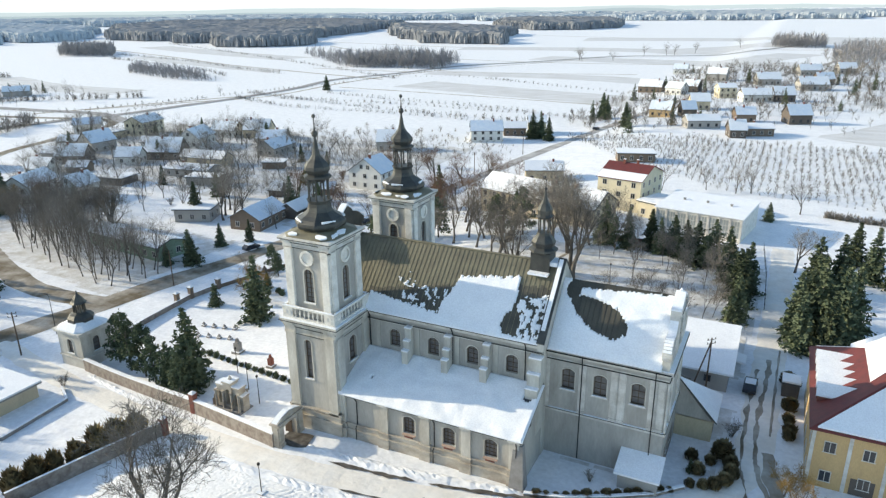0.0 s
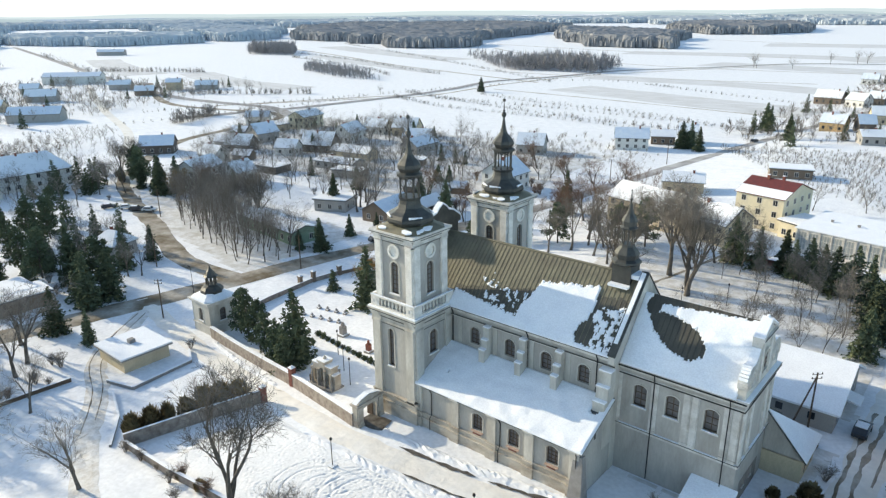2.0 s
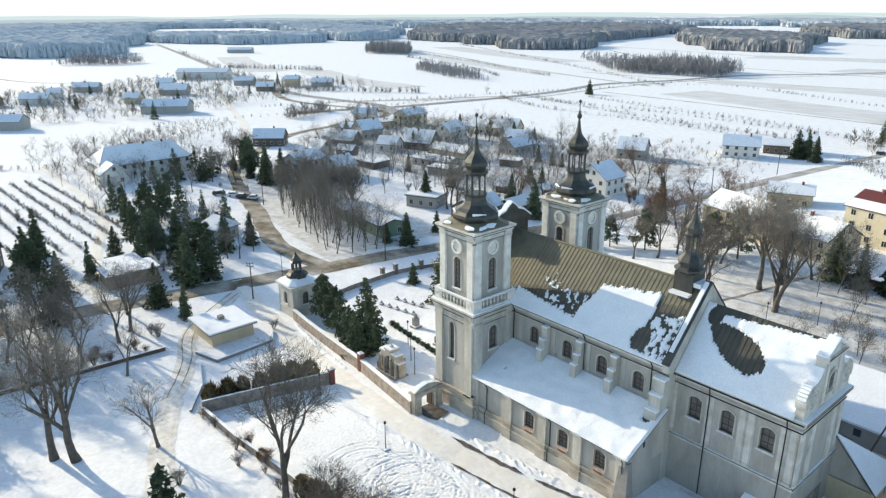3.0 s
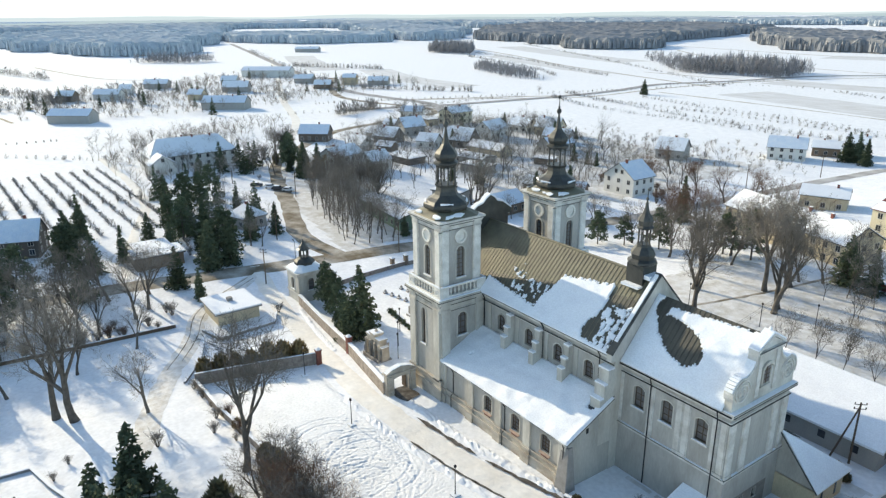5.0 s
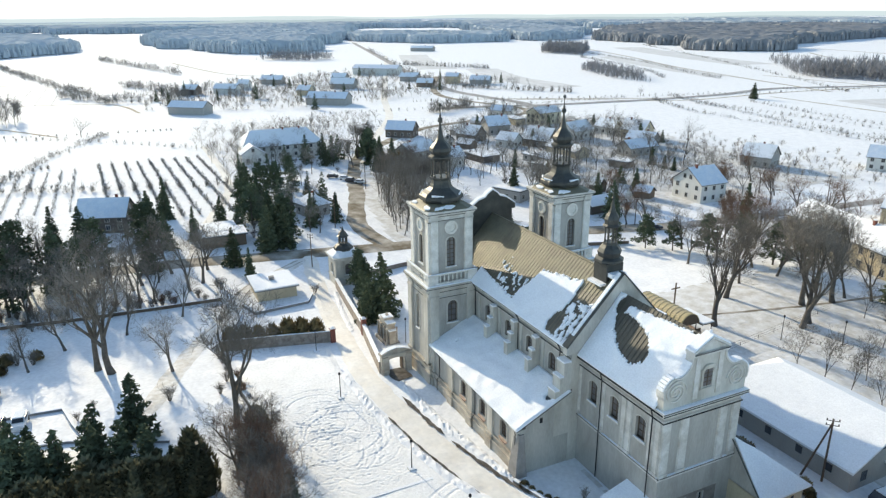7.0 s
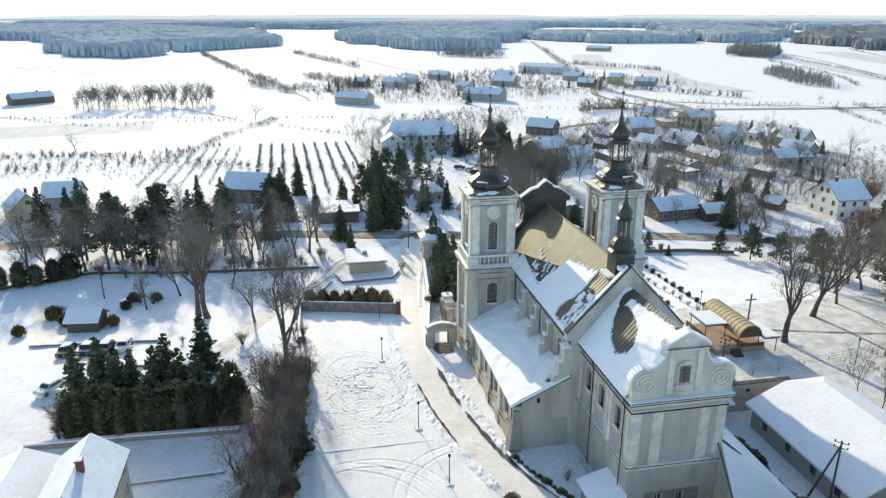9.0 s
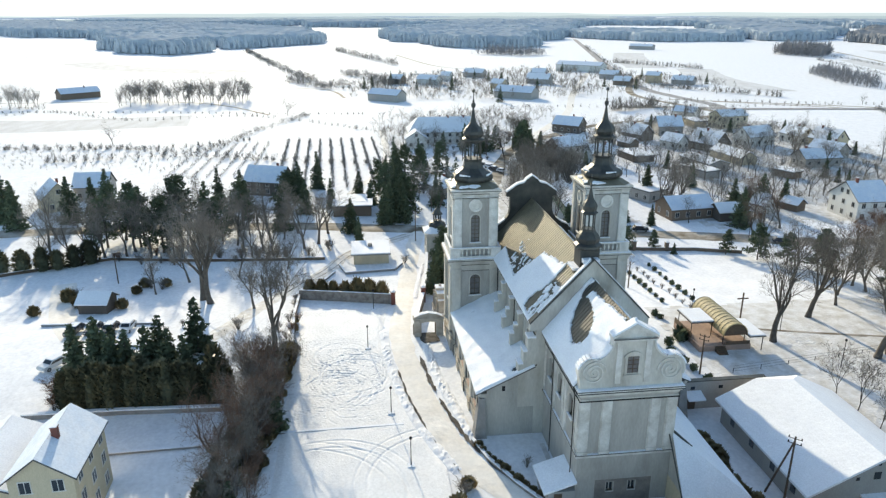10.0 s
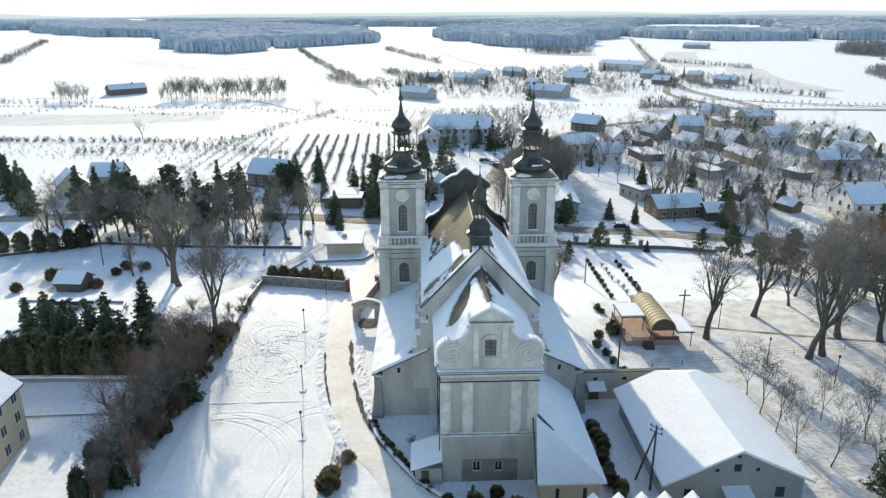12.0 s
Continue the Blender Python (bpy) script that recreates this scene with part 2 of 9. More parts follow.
# ---- mesh building ----
class Geo:
    def __init__(self):
        self.v, self.f = [], []

    def add(self, verts, faces):
        n = len(self.v)
        self.v += [tuple(p) for p in verts]
        self.f += [tuple(i + n for i in q) for q in faces]
        return self

    def hexa(self, p):
        return self.add(p, [(0, 3, 2, 1), (4, 5, 6, 7), (0, 1, 5, 4), (1, 2, 6, 5), (2, 3, 7, 6), (3, 0, 4, 7)])

    def box(self, x0, x1, y0, y1, z0, z1):
        return self.hexa([(x0, y0, z0), (x1, y0, z0), (x1, y1, z0), (x0, y1, z0), (x0, y0, z1), (x1, y0, z1), (x1, y1, z1), (x0, y1, z1)])

    def extrude(self, poly, way):
        """A prism: the flat polygon poly carried along way."""
        n = len(poly)
        a = [Vector(p) for p in poly]
        b = [p + Vector(way) for p in a]
        nor = sum(((a[i] - a[0]).cross(a[(i + 1) % n] - a[0]) for i in range(1, n - 1)), Vector())
        idx = list(range(n))
        if nor.dot(Vector(way)) > 0:
            base, top = idx[::-1], [i + n for i in idx]
            side = [(i, (i + 1) % n, (i + 1) % n + n, i + n) for i in idx]
        else:
            base, top = idx, [i + n for i in idx[::-1]]
            side = [((i + 1) % n, i, i + n, (i + 1) % n + n) for i in idx]
        return self.add(a + b, [tuple(base), tuple(top)] + side)

    def lathe(self, prof, n, cx=0, cy=0, turn=0.0, square=0.0):
        """Turns the profile [(radius, z)...]; square pulls a round towards a square with cut corners."""
        ring = []
        for i in range(n):
            a = turn + 2 * math.pi * i / n
            c, s = math.cos(a), math.sin(a)
            k = 1 + square * (1 / max(abs(c), abs(s)) - 1)
            ring.append((c * k, s * k))
        verts = [(cx + r * c, cy + r * s, z) for r, z in prof for c, s in ring]
        faces = []
        for j in range(len(prof) - 1):
            for i in range(n):
                k = (i + 1) % n
                faces.append((j * n + i, j * n + k, (j + 1) * n + k, (j + 1) * n + i))
        faces.append(tuple(range(n))[::-1])
        faces.append(tuple(range((len(prof) - 1) * n, len(prof) * n)))
        return self.add(verts, faces)

    def tube(self, a, b, r0, r1, n=5, cap=False):
        a, b = Vector(a), Vector(b)
        d = (b - a).normalized()
        u = d.cross(Vector((0.31, 0.95, 0.1)) if abs(d.z) > 0.9 else Vector((0, 0, 1))).normalized()
        w = d.cross(u)
        pts = []
        for p, r in ((a, r0), (b, r1)):
            for i in range(n):
                t = 2 * math.pi * i / n
                pts.append(p + u * (r * math.cos(t)) + w * (r * math.sin(t)))
        faces = [(i, (i + 1) % n, (i + 1) % n + n, i + n) for i in range(n)]
        if cap:
            faces += [tuple(range(n))[::-1], tuple(range(n, 2 * n))]
        return self.add(pts, faces)

    def blade(self, a, b, r0, r1, side):
        """A flat thin twig."""
        a, b = Vector(a), Vector(b)
        w = (b - a).cross(side)
        w = w.normalized() if w.length > 1e-6 else Vector((1, 0, 0))
        return self.add([a - w * r0, a + w * r0, b + w * r1, b - w * r1], [(0, 1, 2, 3)])

    def islands(self):
        """The separate pieces of this geometry, touching corners welded."""
        ids, root, remap = {}, [], []
        for p in self.v:
            key = tuple(round(c, 3) for c in p)
            if key not in ids:
                ids[key] = len(root)
                root.append(len(root))
            remap.append(ids[key])

        def top(i):
            while root[i] != i:
                root[i] = root[root[i]]
                i = root[i]
            return i

        for q in self.f:
            for i in q[1:]:
                root[top(remap[i])] = top(remap[q[0]])
        out = {}
        for q in self.f:
            k = top(remap[q[0]])
            g, seen = out.setdefault(k, (Geo(), {}))
            face = []
            for i in q:
                r = remap[i]
                if r not in seen:
                    seen[r] = len(g.v)
                    g.v.append(self.v[i])
                if not face or face[-1] != seen[r]:
                    face.append(seen[r])
            if len(set(face)) > 2:
                g.f.append(tuple(face))
        return [g for g, _ in out.values()]

    def mesh(self, name, mat, smooth=False):
        me = bpy.data.meshes.new(name)
        me.from_pydata(self.v, [], self.f)
        me.materials.append(mat)
        if smooth:
            me.polygons.foreach_set("use_smooth", [True] * len(me.polygons))
        me.update()
        return me


PIECES = ("snow_cap", "flashing", "snow_patch", "coping", "window", "stain", "gutter", "ledge", "string_course", "oculus")


def thing(name, label, category, group="", kind="", at=(0, 0, 0)):
    ob = new(name)
    ob.empty_display_size = 0.3
    ob.location = at
    return tagged(ob, label, category, group, kind)


def part(name, geo, mat, parent, label="", smooth=False):
    """One mesh object under a thing or a part; geo is given in the thing's own axes."""
    if name in PIECES:
        loose = geo.islands()
        if len(loose) > 1:
            return [part(name, k, mat, parent, label, smooth) for k in loose][0]
        geo = loose[0]
    ob = new(name, geo.mesh(name, M[mat], smooth))
    if parent is not None:
        ob.parent = parent
        if parent.data is None:
            ob.matrix_parent_inverse = parent.matrix_basis.inverted()
    if label:
        ob["label"] = label
    return ob


def solo(name, geo, mat, label, category, group="", kind="", smooth=False):
    return tagged(new(name, geo.mesh(name, M[mat], smooth)), label, category, group, kind)


class Face:
    """A wall's own axes: u along it, n out of it, z up."""
    def __init__(self, o, u, n):
        self.o, self.u, self.n = Vector(o), Vector(u), Vector(n)

    def p(self, u, n, z):
        return self.o + self.u * u + self.n * n + Vector((0, 0, z))

    def box(self, g, u0, u1, n0, n1, z0, z1):
        return g.extrude([self.p(u0, n0, z0), self.p(u1, n0, z0), self.p(u1, n0, z1), self.p(u0, n0, z1)], self.n * (n1 - n0))

    def poly(self, g, pts, n0, n1):
        return g.extrude([self.p(u, n0, z) for u, z in pts], self.n * (n1 - n0))

    def ring(self, g, uc, zc, r0, r1, n0, n1, a0=0.0, a1=360.0, steps=16):
        for i in range(steps):
            b0, b1 = radians(a0 + (a1 - a0) * i / steps), radians(a0 + (a1 - a0) * (i + 1) / steps)
            self.poly(g, [(uc + r0 * math.cos(b0), zc + r0 * math.sin(b0)), (uc + r1 * math.cos(b0), zc + r1 * math.sin(b0)),
                          (uc + r1 * math.cos(b1), zc + r1 * math.sin(b1)), (uc + r0 * math.cos(b1), zc + r0 * math.sin(b1))], n0, n1)

    def wall(self, g, u0, u1, z0, z1, thick, holes=()):
        """A wall of that thickness behind the face, with holes (u centre, width, sill, head, rise of the arch)."""
        at = u0
        for uc, w, s, h, rise in sorted(holes):
            a, b = uc - w / 2, uc + w / 2
            if a > at:
                self.box(g, at, a, -thick, 0, z0, z1)
            self.box(g, a, b, -thick, 0, z0, s)
            if rise:
                arc = arch_points(uc, w, h, rise)
                for k in range(len(arc) - 1):
                    self.poly(g, [arc[k], arc[k + 1], (arc[k + 1][0], z1), (arc[k][0], z1)], -thick, 0)
            else:
                self.box(g, a, b, -thick, 0, h, z1)
            at = b
        if at < u1:
            self.box(g, at, u1, -thick, 0, z0, z1)


def arch_points(uc, w, head, rise, steps=8):
    """From one springing to the other, head being the crown."""
    r = (w * w / 4 + rise * rise) / (2 * rise)
    zc = head - r
    a = math.asin(min(1, w / 2 / r))
    return [(uc + r * math.sin(-a + 2 * a * i / steps), zc + r * math.cos(-a + 2 * a * i / steps)) for i in range(steps + 1)]


def arched_window(face, parent, uc, w, sill, head, rise, depth=0.35, bars=(1, 3), surround=0.18, name="window", pane="church_pane", ledge=True):
    """A recessed arched window: frame with glazing bars, panes, a proud surround and a sill with snow."""
    g = Geo()
    a, b = uc - w / 2, uc + w / 2
    arc = arch_points(uc, w, head, rise)
    face.poly(g, [(a, sill), (b, sill)] + arc[::-1], -depth - 0.03, -depth)
    win = part(name, g, pane, parent)
    f = Geo()
    t = 0.09
    face.box(f, a, a + t, -depth, -depth + 0.08, sill, head - rise)
    face.box(f, b - t, b, -depth, -depth + 0.08, sill, head - rise)
    face.box(f, a, b, -depth, -depth + 0.08, sill, sill + t)
    for i in range(1, bars[0] + 1):
        u = a + w * i / (bars[0] + 1)
        face.box(f, u - 0.035, u + 0.035, -depth, -depth + 0.07, sill, head - 0.06)
    for i in range(1, bars[1] + 1):
        z = sill + (head - rise - sill) * i / bars[1]
        face.box(f, a, b, -depth, -depth + 0.06, z - 0.03, z + 0.03)
    for k in range(len(arc) - 1):
        p, q = arc[k], arc[k + 1]
        face.poly(f, [p, q, (q[0] + (uc - q[0]) * 0.1, q[1] - 0.09), (p[0] + (uc - p[0]) * 0.1, p[1] - 0.09)], -depth, -depth + 0.08)
    part("window_frame", f, "wood", win)
    if surround:
        s = Geo()
        face.box(s, a - surround, a, 0, 0.07, sill, head - rise)
        face.box(s, b, b + surround, 0, 0.07, sill, head - rise)
        outer = arch_points(uc, w + 2 * surround, head + surround, rise + surround * 0.6)
        for k in range(len(arc) - 1):
            face.poly(s, [arc[k], outer[k], outer[k + 1], arc[k + 1]], 0, 0.07)
        part("window_surround", s, "plaster", win)
    if ledge:
        k = Geo()
        face.box(k, a - surround - 0.05, b + surround + 0.05, -depth, 0.2, sill - 0.16, sill)
        part("window_sill", k, "trim", win)
        k = Geo()
        face.box(k, a - surround, b + surround, -0.05, 0.18, sill, sill + 0.05)
        part("snow_cap", k, "roof_snow", win)
    return win


def terrain(x, y):
    """The height of the ground: the church stands on a low rise above the village."""
    s = min(max((-45 - x) / 50, 0), 1)
    return -3.0 * s * s * (3 - 2 * s)


# ---- ground ----
def axis_steps(lo, hi, fine, reach, grow=1.16):
    """Coordinates that lie fine apart between lo and hi and ever wider out to reach."""
    mid = list(np.arange(lo, hi + 0.01, fine))
    low, high, d = [lo], [hi], fine
    while low[-1] > -reach or high[-1] < reach:
        d *= grow
        low.append(max(low[-1] - d, -reach - 1))
        high.append(min(high[-1] + d, reach + 1))
        if low[-1] <= -reach and high[-1] >= reach:
            break
    return sorted(set(low[1:] + mid + high[1:]))


def land(x, y):
    z = terrain(x, y)
    r = math.hypot(x, y)
    z += max(0.0, r - 1500) * 0.0078
    if r < 300:
        z += 0.05 * noise.noise(Vector((x * 0.35, y * 0.35, 0))) + 0.12 * noise.noise(Vector((x * 0.05, y * 0.05, 3)))
    return z


xs, ys = axis_steps(-150, 40, 1.6, 4900), axis_steps(-60, 160, 1.6, 4900)
gv = [(x, y, land(x, y)) for y in ys for x in xs]
nx = len(xs)
gf = [(j * nx + i, j * nx + i + 1, (j + 1) * nx + i + 1, (j + 1) * nx + i) for j in range(len(ys) - 1) for i in range(nx - 1)]
g = Geo()
g.v, g.f = gv, gf
solo("ground", g, "snow", "snow-covered ground of village plots and open fields", "ground", kind="structure", smooth=True)


def spline(pts, step=2.0):
    """A smooth line through the points, as (place, direction across)."""
    out = []
    n = len(pts)
    for i in range(n - 1):
        p0, p1, p2, p3 = (Vector(pts[max(0, min(n - 1, i + k))]) for k in (-1, 0, 1, 2))
        m = max(2, int((p2 - p1).length / step))
        for k in range(m if i < n - 2 else m + 1):
            t = k / m
            out.append(0.5 * (2 * p1 + (p2 - p0) * t + (2 * p0 - 5 * p1 + 4 * p2 - p3) * t * t + (3 * p1 - p0 - 3 * p2 + p3) * t ** 3))
    res = []
    for i, p in enumerate(out):
        d = (out[min(i + 1, len(out) - 1)] - out[max(i - 1, 0)]).normalized()
        res.append((p, Vector((-d.y, d.x))))
    return res


def ribbon(pts, width, lift=0.09, wobble=0.25, step=2.0, seed=0, across=4, shift=0.0):
    g = Geo()
    line = spline(pts, step)
    for i, (p, w) in enumerate(line):
        for k in range(across + 1):
            s = (k / across - 0.5) * width + shift
            if k in (0, across):
                s += wobble * noise.noise(Vector((p.x * 0.4, p.y * 0.4, seed + k)))
            q = p + w * s
            edge = 0.07 if k in (0, across) else 0.0
            g.v.append((q.x, q.y, land(q.x, q.y) + lift - edge))
    m = across + 1
    for i in range(len(line) - 1):
        for k in range(across):
            a = i * m + k
            g.f.append((a, a + 1, a + m + 1, a + m)[::-1])
    return g


LANE = [(-124, 64), (-102.5, 60.3), (-85, 58), (-70, 56.3), (-62.6, 55.4), (-52.5, 54.6), (-40, 55.6), (-30.2, 57.1), (-18.6, 60.2), (-10, 65), (-3, 70.5), (1.2, 80)]
EAST = [(-3, 70.5), (0.4, 77), (1.4, 86), (1.6, 96), (2, 118), (2.2, 140), (2, 165)]
solo("road_east", ribbon(EAST, 4.6, 0.075, 0.6), "packed", "side lane of packed icy snow beside the spruces", "road", kind="structure")
solo("road_lane", ribbon(LANE, 3.6, 0.09, 0.5), "packed", "lane of packed trodden snow along the church", "road", kind="structure")
MAIN = [(-98, -150), (-122, -90), (-131, -40), (-131, 0), (-128.5, 32), (-123, 58), (-118, 83), (-114, 105), (-109, 128), (-99, 161), (-92, 226), (-87.7, 263), (-79, 318), (-60, 420), (-42, 482), (-5.6, 620), (40, 800)]
solo("road_main", ribbon(MAIN[:10], 6.6, 0.1, 0.4, 3), "slush", "village road of brown slush and wet asphalt", "road", kind="structure")
solo("road_north", ribbon(MAIN[9:], 5.0, 0.1, 0.3, 3), "salted", "straight road of grey salted asphalt between snowy verges", "road", kind="structure")
SIDE = [(-117, 84), (-128, 82), (-142, 83), (-158, 88), (-172, 93), (-205, 103), (-240, 120), (-285, 165), (-300, 205), (-322, 250), (-420, 238), (-560, 300)]
solo("road_side", ribbon(SIDE, 5.2, 0.11, 0.6, 3), "slush", "side road of brown slush leaving the junction", "road", kind="structure")
solo("road_village", ribbon([(-205, 104), (-258, 128), (-330, 165), (-420, 196), (-560, 250), (-900, 380)], 4.5, 0.08, 0.4, 6), "packed", "snowy road through the village", "road", kind="structure")
solo("track_field", ribbon([(-285, 60), (-205, 58), (-160, 45), (-132, 38)], 3.0, 0.08, 0.5, 4), "packed", "snowy field track beside the orchard", "track", kind="structure")
solo("track_yard", ribbon([(-118, 62), (-106, 47), (-94, 41), (-80, 33), (-66, 27), (-52, 21), (-40, 15)], 3.4, 0.08, 0.7), "track_mud", "rutted track past the flat-roofed kiosk", "track", kind="structure")
solo("road_parking", ribbon([(-92, -14), (-75, -8), (-60, 0), (-52, 10), (-47, 18)], 4.5, 0.08, 0.4), "packed", "trodden drive with parked cars", "road", kind="structure")
solo("path_cemetery", ribbon([(-98, 100), (-80, 96), (-66, 92), (-56, 91)], 2.2, 0.08, 0.3), "packed", "trodden path through the churchyard", "path", kind="structure")
solo("path_park", ribbon([(-50.5, 106.4), (-42.3, 136), (-36, 170)], 1.0, 0.07, 0.2), "slush", "thawed path across the park lawn", "path", kind="structure")

# dark bands of bare wet asphalt along the lane
g = Geo()
for x0, x1, sh, wd in ((-47.5, -46.2, 2.1, 0.4), (-45, -33, 2.15, 0.75), (-32, -17.5, 2.1, 0.85), (-17, -8, 2.0, 0.5), (-41.5, -24.5, -1.9, 0.4), (-24, -16, -1.9, 0.35)):
    line = [(p, w) for p, w in spline(LANE, 0.5) if x0 <= p.x <= x1]
    b = len(g.v)
    for i, (p, w) in enumerate(line):
        taper = min(1, i / 3, (len(line) - 1 - i) / 3)
        for k in (-0.5, 0.5):
            s = -sh + k * wd * taper * (0.7 + 0.8 * noise.noise(Vector((p.x * 1.1, p.y * 1.1, k * 7 + sh))))
            q = p - w * s
            g.v.append((q.x, q.y, land(q.x, q.y) + 0.125))
    for i in range(len(line) - 1):
        g.f.append((b + 2 * i, b + 2 * i + 1, b + 2 * i + 3, b + 2 * i + 2)[::-1])
solo("road_edge_thaw", g, "asphalt", "bare wet asphalt strips at the lane's edges", "road", kind="structure")

# ploughed snow banks
def bank(name, pts, width, height, seed):
    g = Geo()
    line = spline(pts, 0.5)
    for i, (p, w) in enumerate(line):
        for k in range(7):
            t = k / 6 - 0.5
            h = height * (1 - (2 * t) ** 2) * (0.55 + 0.9 * abs(noise.noise(Vector((p.x * 1.6, p.y * 1.6, seed + k))))) * min(1, i / 4, (len(line) - 1 - i) / 4)
            q = p + w * (t * width + 0.2 * noise.noise(Vector((p.x, p.y, seed + 3 * k))))
            g.v.append((q.x, q.y, land(q.x, q.y) - 0.06 + max(0, h)))
    for i in range(len(line) - 1):
        for k in range(6):
            a = i * 7 + k
            g.f.append((a, a + 1, a + 8, a + 7)[::-1])
    return solo(name, g, "snow", "lumpy ploughed snow bank", "snow bank", kind="structure", smooth=False)


bank("snow_bank_church", [(-50, 58.6), (-40, 59.2), (-30, 60.6), (-21.5, 62.0)], 1.8, 0.42, 1)
bank("snow_bank_square", [(-56, 51.7), (-45, 52.2), (-34, 53.5), (-25, 55.6), (-15, 59.4)], 2.0, 0.35, 5)
bank("snow_bank_junction", [(-121, 96), (-116, 110), (-112, 125)], 1.8, 0.5, 9)
bank("snow_bank_lane", [(-96, 62.6), (-85, 60.6), (-72, 58.6)], 1.2, 0.3, 13)


# thin snow over grass: park lawn, park by the junction, church garden
def lawn(name, label, x0, x1, y0, y1, cell, cover):
    g = Geo()
    nx_, ny_ = int((x1 - x0) / cell), int((y1 - y0) / cell)
    ids = {}

    def vid(i, j):
        if (i, j) not in ids:
            x, y = x0 + i * cell, y0 + j * cell
            ids[i, j] = len(g.v)
            g.v.append((x, y, land(x, y) + 0.035 + 0.03 * noise.noise(Vector((x * 0.9, y * 0.9, 4)))))
        return ids[i, j]

    for j in range(ny_):
        for i in range(nx_):
            x, y = x0 + (i + 0.5) * cell, y0 + (j + 0.5) * cell
            if cover(x, y) + 1.5 * noise.noise(Vector((x * 0.25, y * 0.25, 1))) > 0:
                g.f.append((vid(i, j), vid(i + 1, j), vid(i + 1, j + 1), vid(i, j + 1)))
    return solo(name, g, "thin_snow", label, "ground", kind="structure", smooth=True)


lawn("ground_lawn", "park lawn with thin trodden snow and grass showing", -62, 0, 98, 152, 0.8, lambda x, y: min(x + 60, -1.2 - x, y - 100, 150 - y))
lawn("ground_park", "leaf-strewn thin snow under the park trees", -208, -118, 84, 132, 1.2, lambda x, y: min(x + 205, -120 - x, y - 86 - 0.14 * abs(x + 122), 124 - y))
lawn("ground_plots", "trodden thin snow and grass on the village plots", -290, -112, 140, 262, 2.4, lambda x, y: min(x + 288, -114 - x, y - 142 + 0.3 * (x + 125), 258 - y, 4) * 0.3 - 0.35)
lawn("ground_garden", "thin snow over the church garden", -20, -1, 66, 92, 0.6, lambda x, y: min(-2 - x, y - 70, 90 - y, x + 3.6 if 70.9 < y < 82 else 9))

# the trampled square: trails of footprints and wheel loops pressed into the snow
sx0, sx1, sy0, sy1, sc = -68.0, -2.5, 37.4, 58.0, 0.15
snx, sny = int((sx1 - sx0) / sc) + 1, int((sy1 - sy0) / sc) + 1
press = np.zeros((sny, snx))
prints = random.Random(31)


def dent(x, y, r, depth):
    i0, j0, m = int((x - sx0) / sc), int((y - sy0) / sc), int(r * 2.2 / sc) + 1
    for j in range(max(0, j0 - m), min(sny, j0 + m + 1)):
        for i in range(max(0, i0 - m), min(snx, i0 + m + 1)):
            d2 = ((sx0 + i * sc - x) ** 2 + (sy0 + j * sc - y) ** 2) / (r * r)
            press[j, i] += depth * (0.35 * math.exp(-0.4 * d2) - math.exp(-d2))


for k in range(110):
    x, y, a = prints.uniform(-64, -28), prints.uniform(39, 52), prints.uniform(0, 6.28)
    turn = prints.gauss(0, 0.09)
    for q in range(prints.randrange(14, 46)):
        x, y, a = x + 0.55 * math.cos(a), y + 0.55 * math.sin(a), a + turn + prints.gauss(0, 0.06)
        if sx0 < x < -27 and sy0 < y < 53:
            dent(x + (0.14 if q % 2 else -0.14) * math.sin(a), y - (0.14 if q % 2 else -0.14) * math.cos(a), 0.15, prints.uniform(0.06, 0.13))
for cx_, cy_, rad, a0, a1 in ((-13, 44, 9.0, 60, 200), (-10, 40, 12.0, 70, 170), (-14, 58, 9.5, 190, 290), (-40, 47, 5.0, 0, 300), (-47, 45, 4.0, 90, 360), (-36, 44, 4.2, 30, 260)):
    for off in (0.0, 1.5):
        n = int(rad * radians(a1 - a0) / 0.16)
        for q in range(n):
            a = radians(a0 + (a1 - a0) * q / n)
            x, y = cx_ + (rad + off) * math.cos(a), cy_ + (rad + off) * math.sin(a)
            if sx0 < x < sx1 and sy0 < y < sy1:
                dent(x, y, 0.17, 0.08)
for k in range(46):
    cx_, cy_ = prints.gauss(-39, 6), prints.gauss(46, 2.6)
    rad, a0 = prints.uniform(1.2, 5.5), prints.uniform(0, 6.28)
    for q in range(int(rad * prints.uniform(1.2, 3.6) / 0.13)):
        a = a0 + q * 0.13 / rad
        x, y = cx_ + rad * math.cos(a), cy_ + rad * math.sin(a)
        if sx0 < x < -27 and sy0 < y < 53:
            dent(x, y, 0.14, 0.05)
g = Geo()
edge_of = [(p.x, p.y) for p, w in spline(LANE, 1.0)]
lane_y = np.interp(np.linspace(sx0, sx1, snx), [p[0] for p in edge_of], [p[1] for p in edge_of])
for j in range(sny):
    for i in range(snx):
        x, y = sx0 + i * sc, sy0 + j * sc
        inset = min(x - sx0, sx1 - x, y - sy0, lane_y[i] - 2.6 - y, 1.2)
        g.v.append((x, y, land(x, y) + 0.24 * min(1, inset / 1.2) - 0.05 + press[j, i] * (1 if inset > 0.3 else 0)))
for j in range(sny - 1):
    for i in range(snx - 1):
        if sy0 + j * sc < lane_y[i] - 2.5:
            a = j * snx + i
            g.f.append((a, a + 1, a + snx + 1, a + snx))
solo("ground_square", g, "square_snow", "trampled snowy square with footprints and wheel loops", "ground", kind="structure", smooth=True)

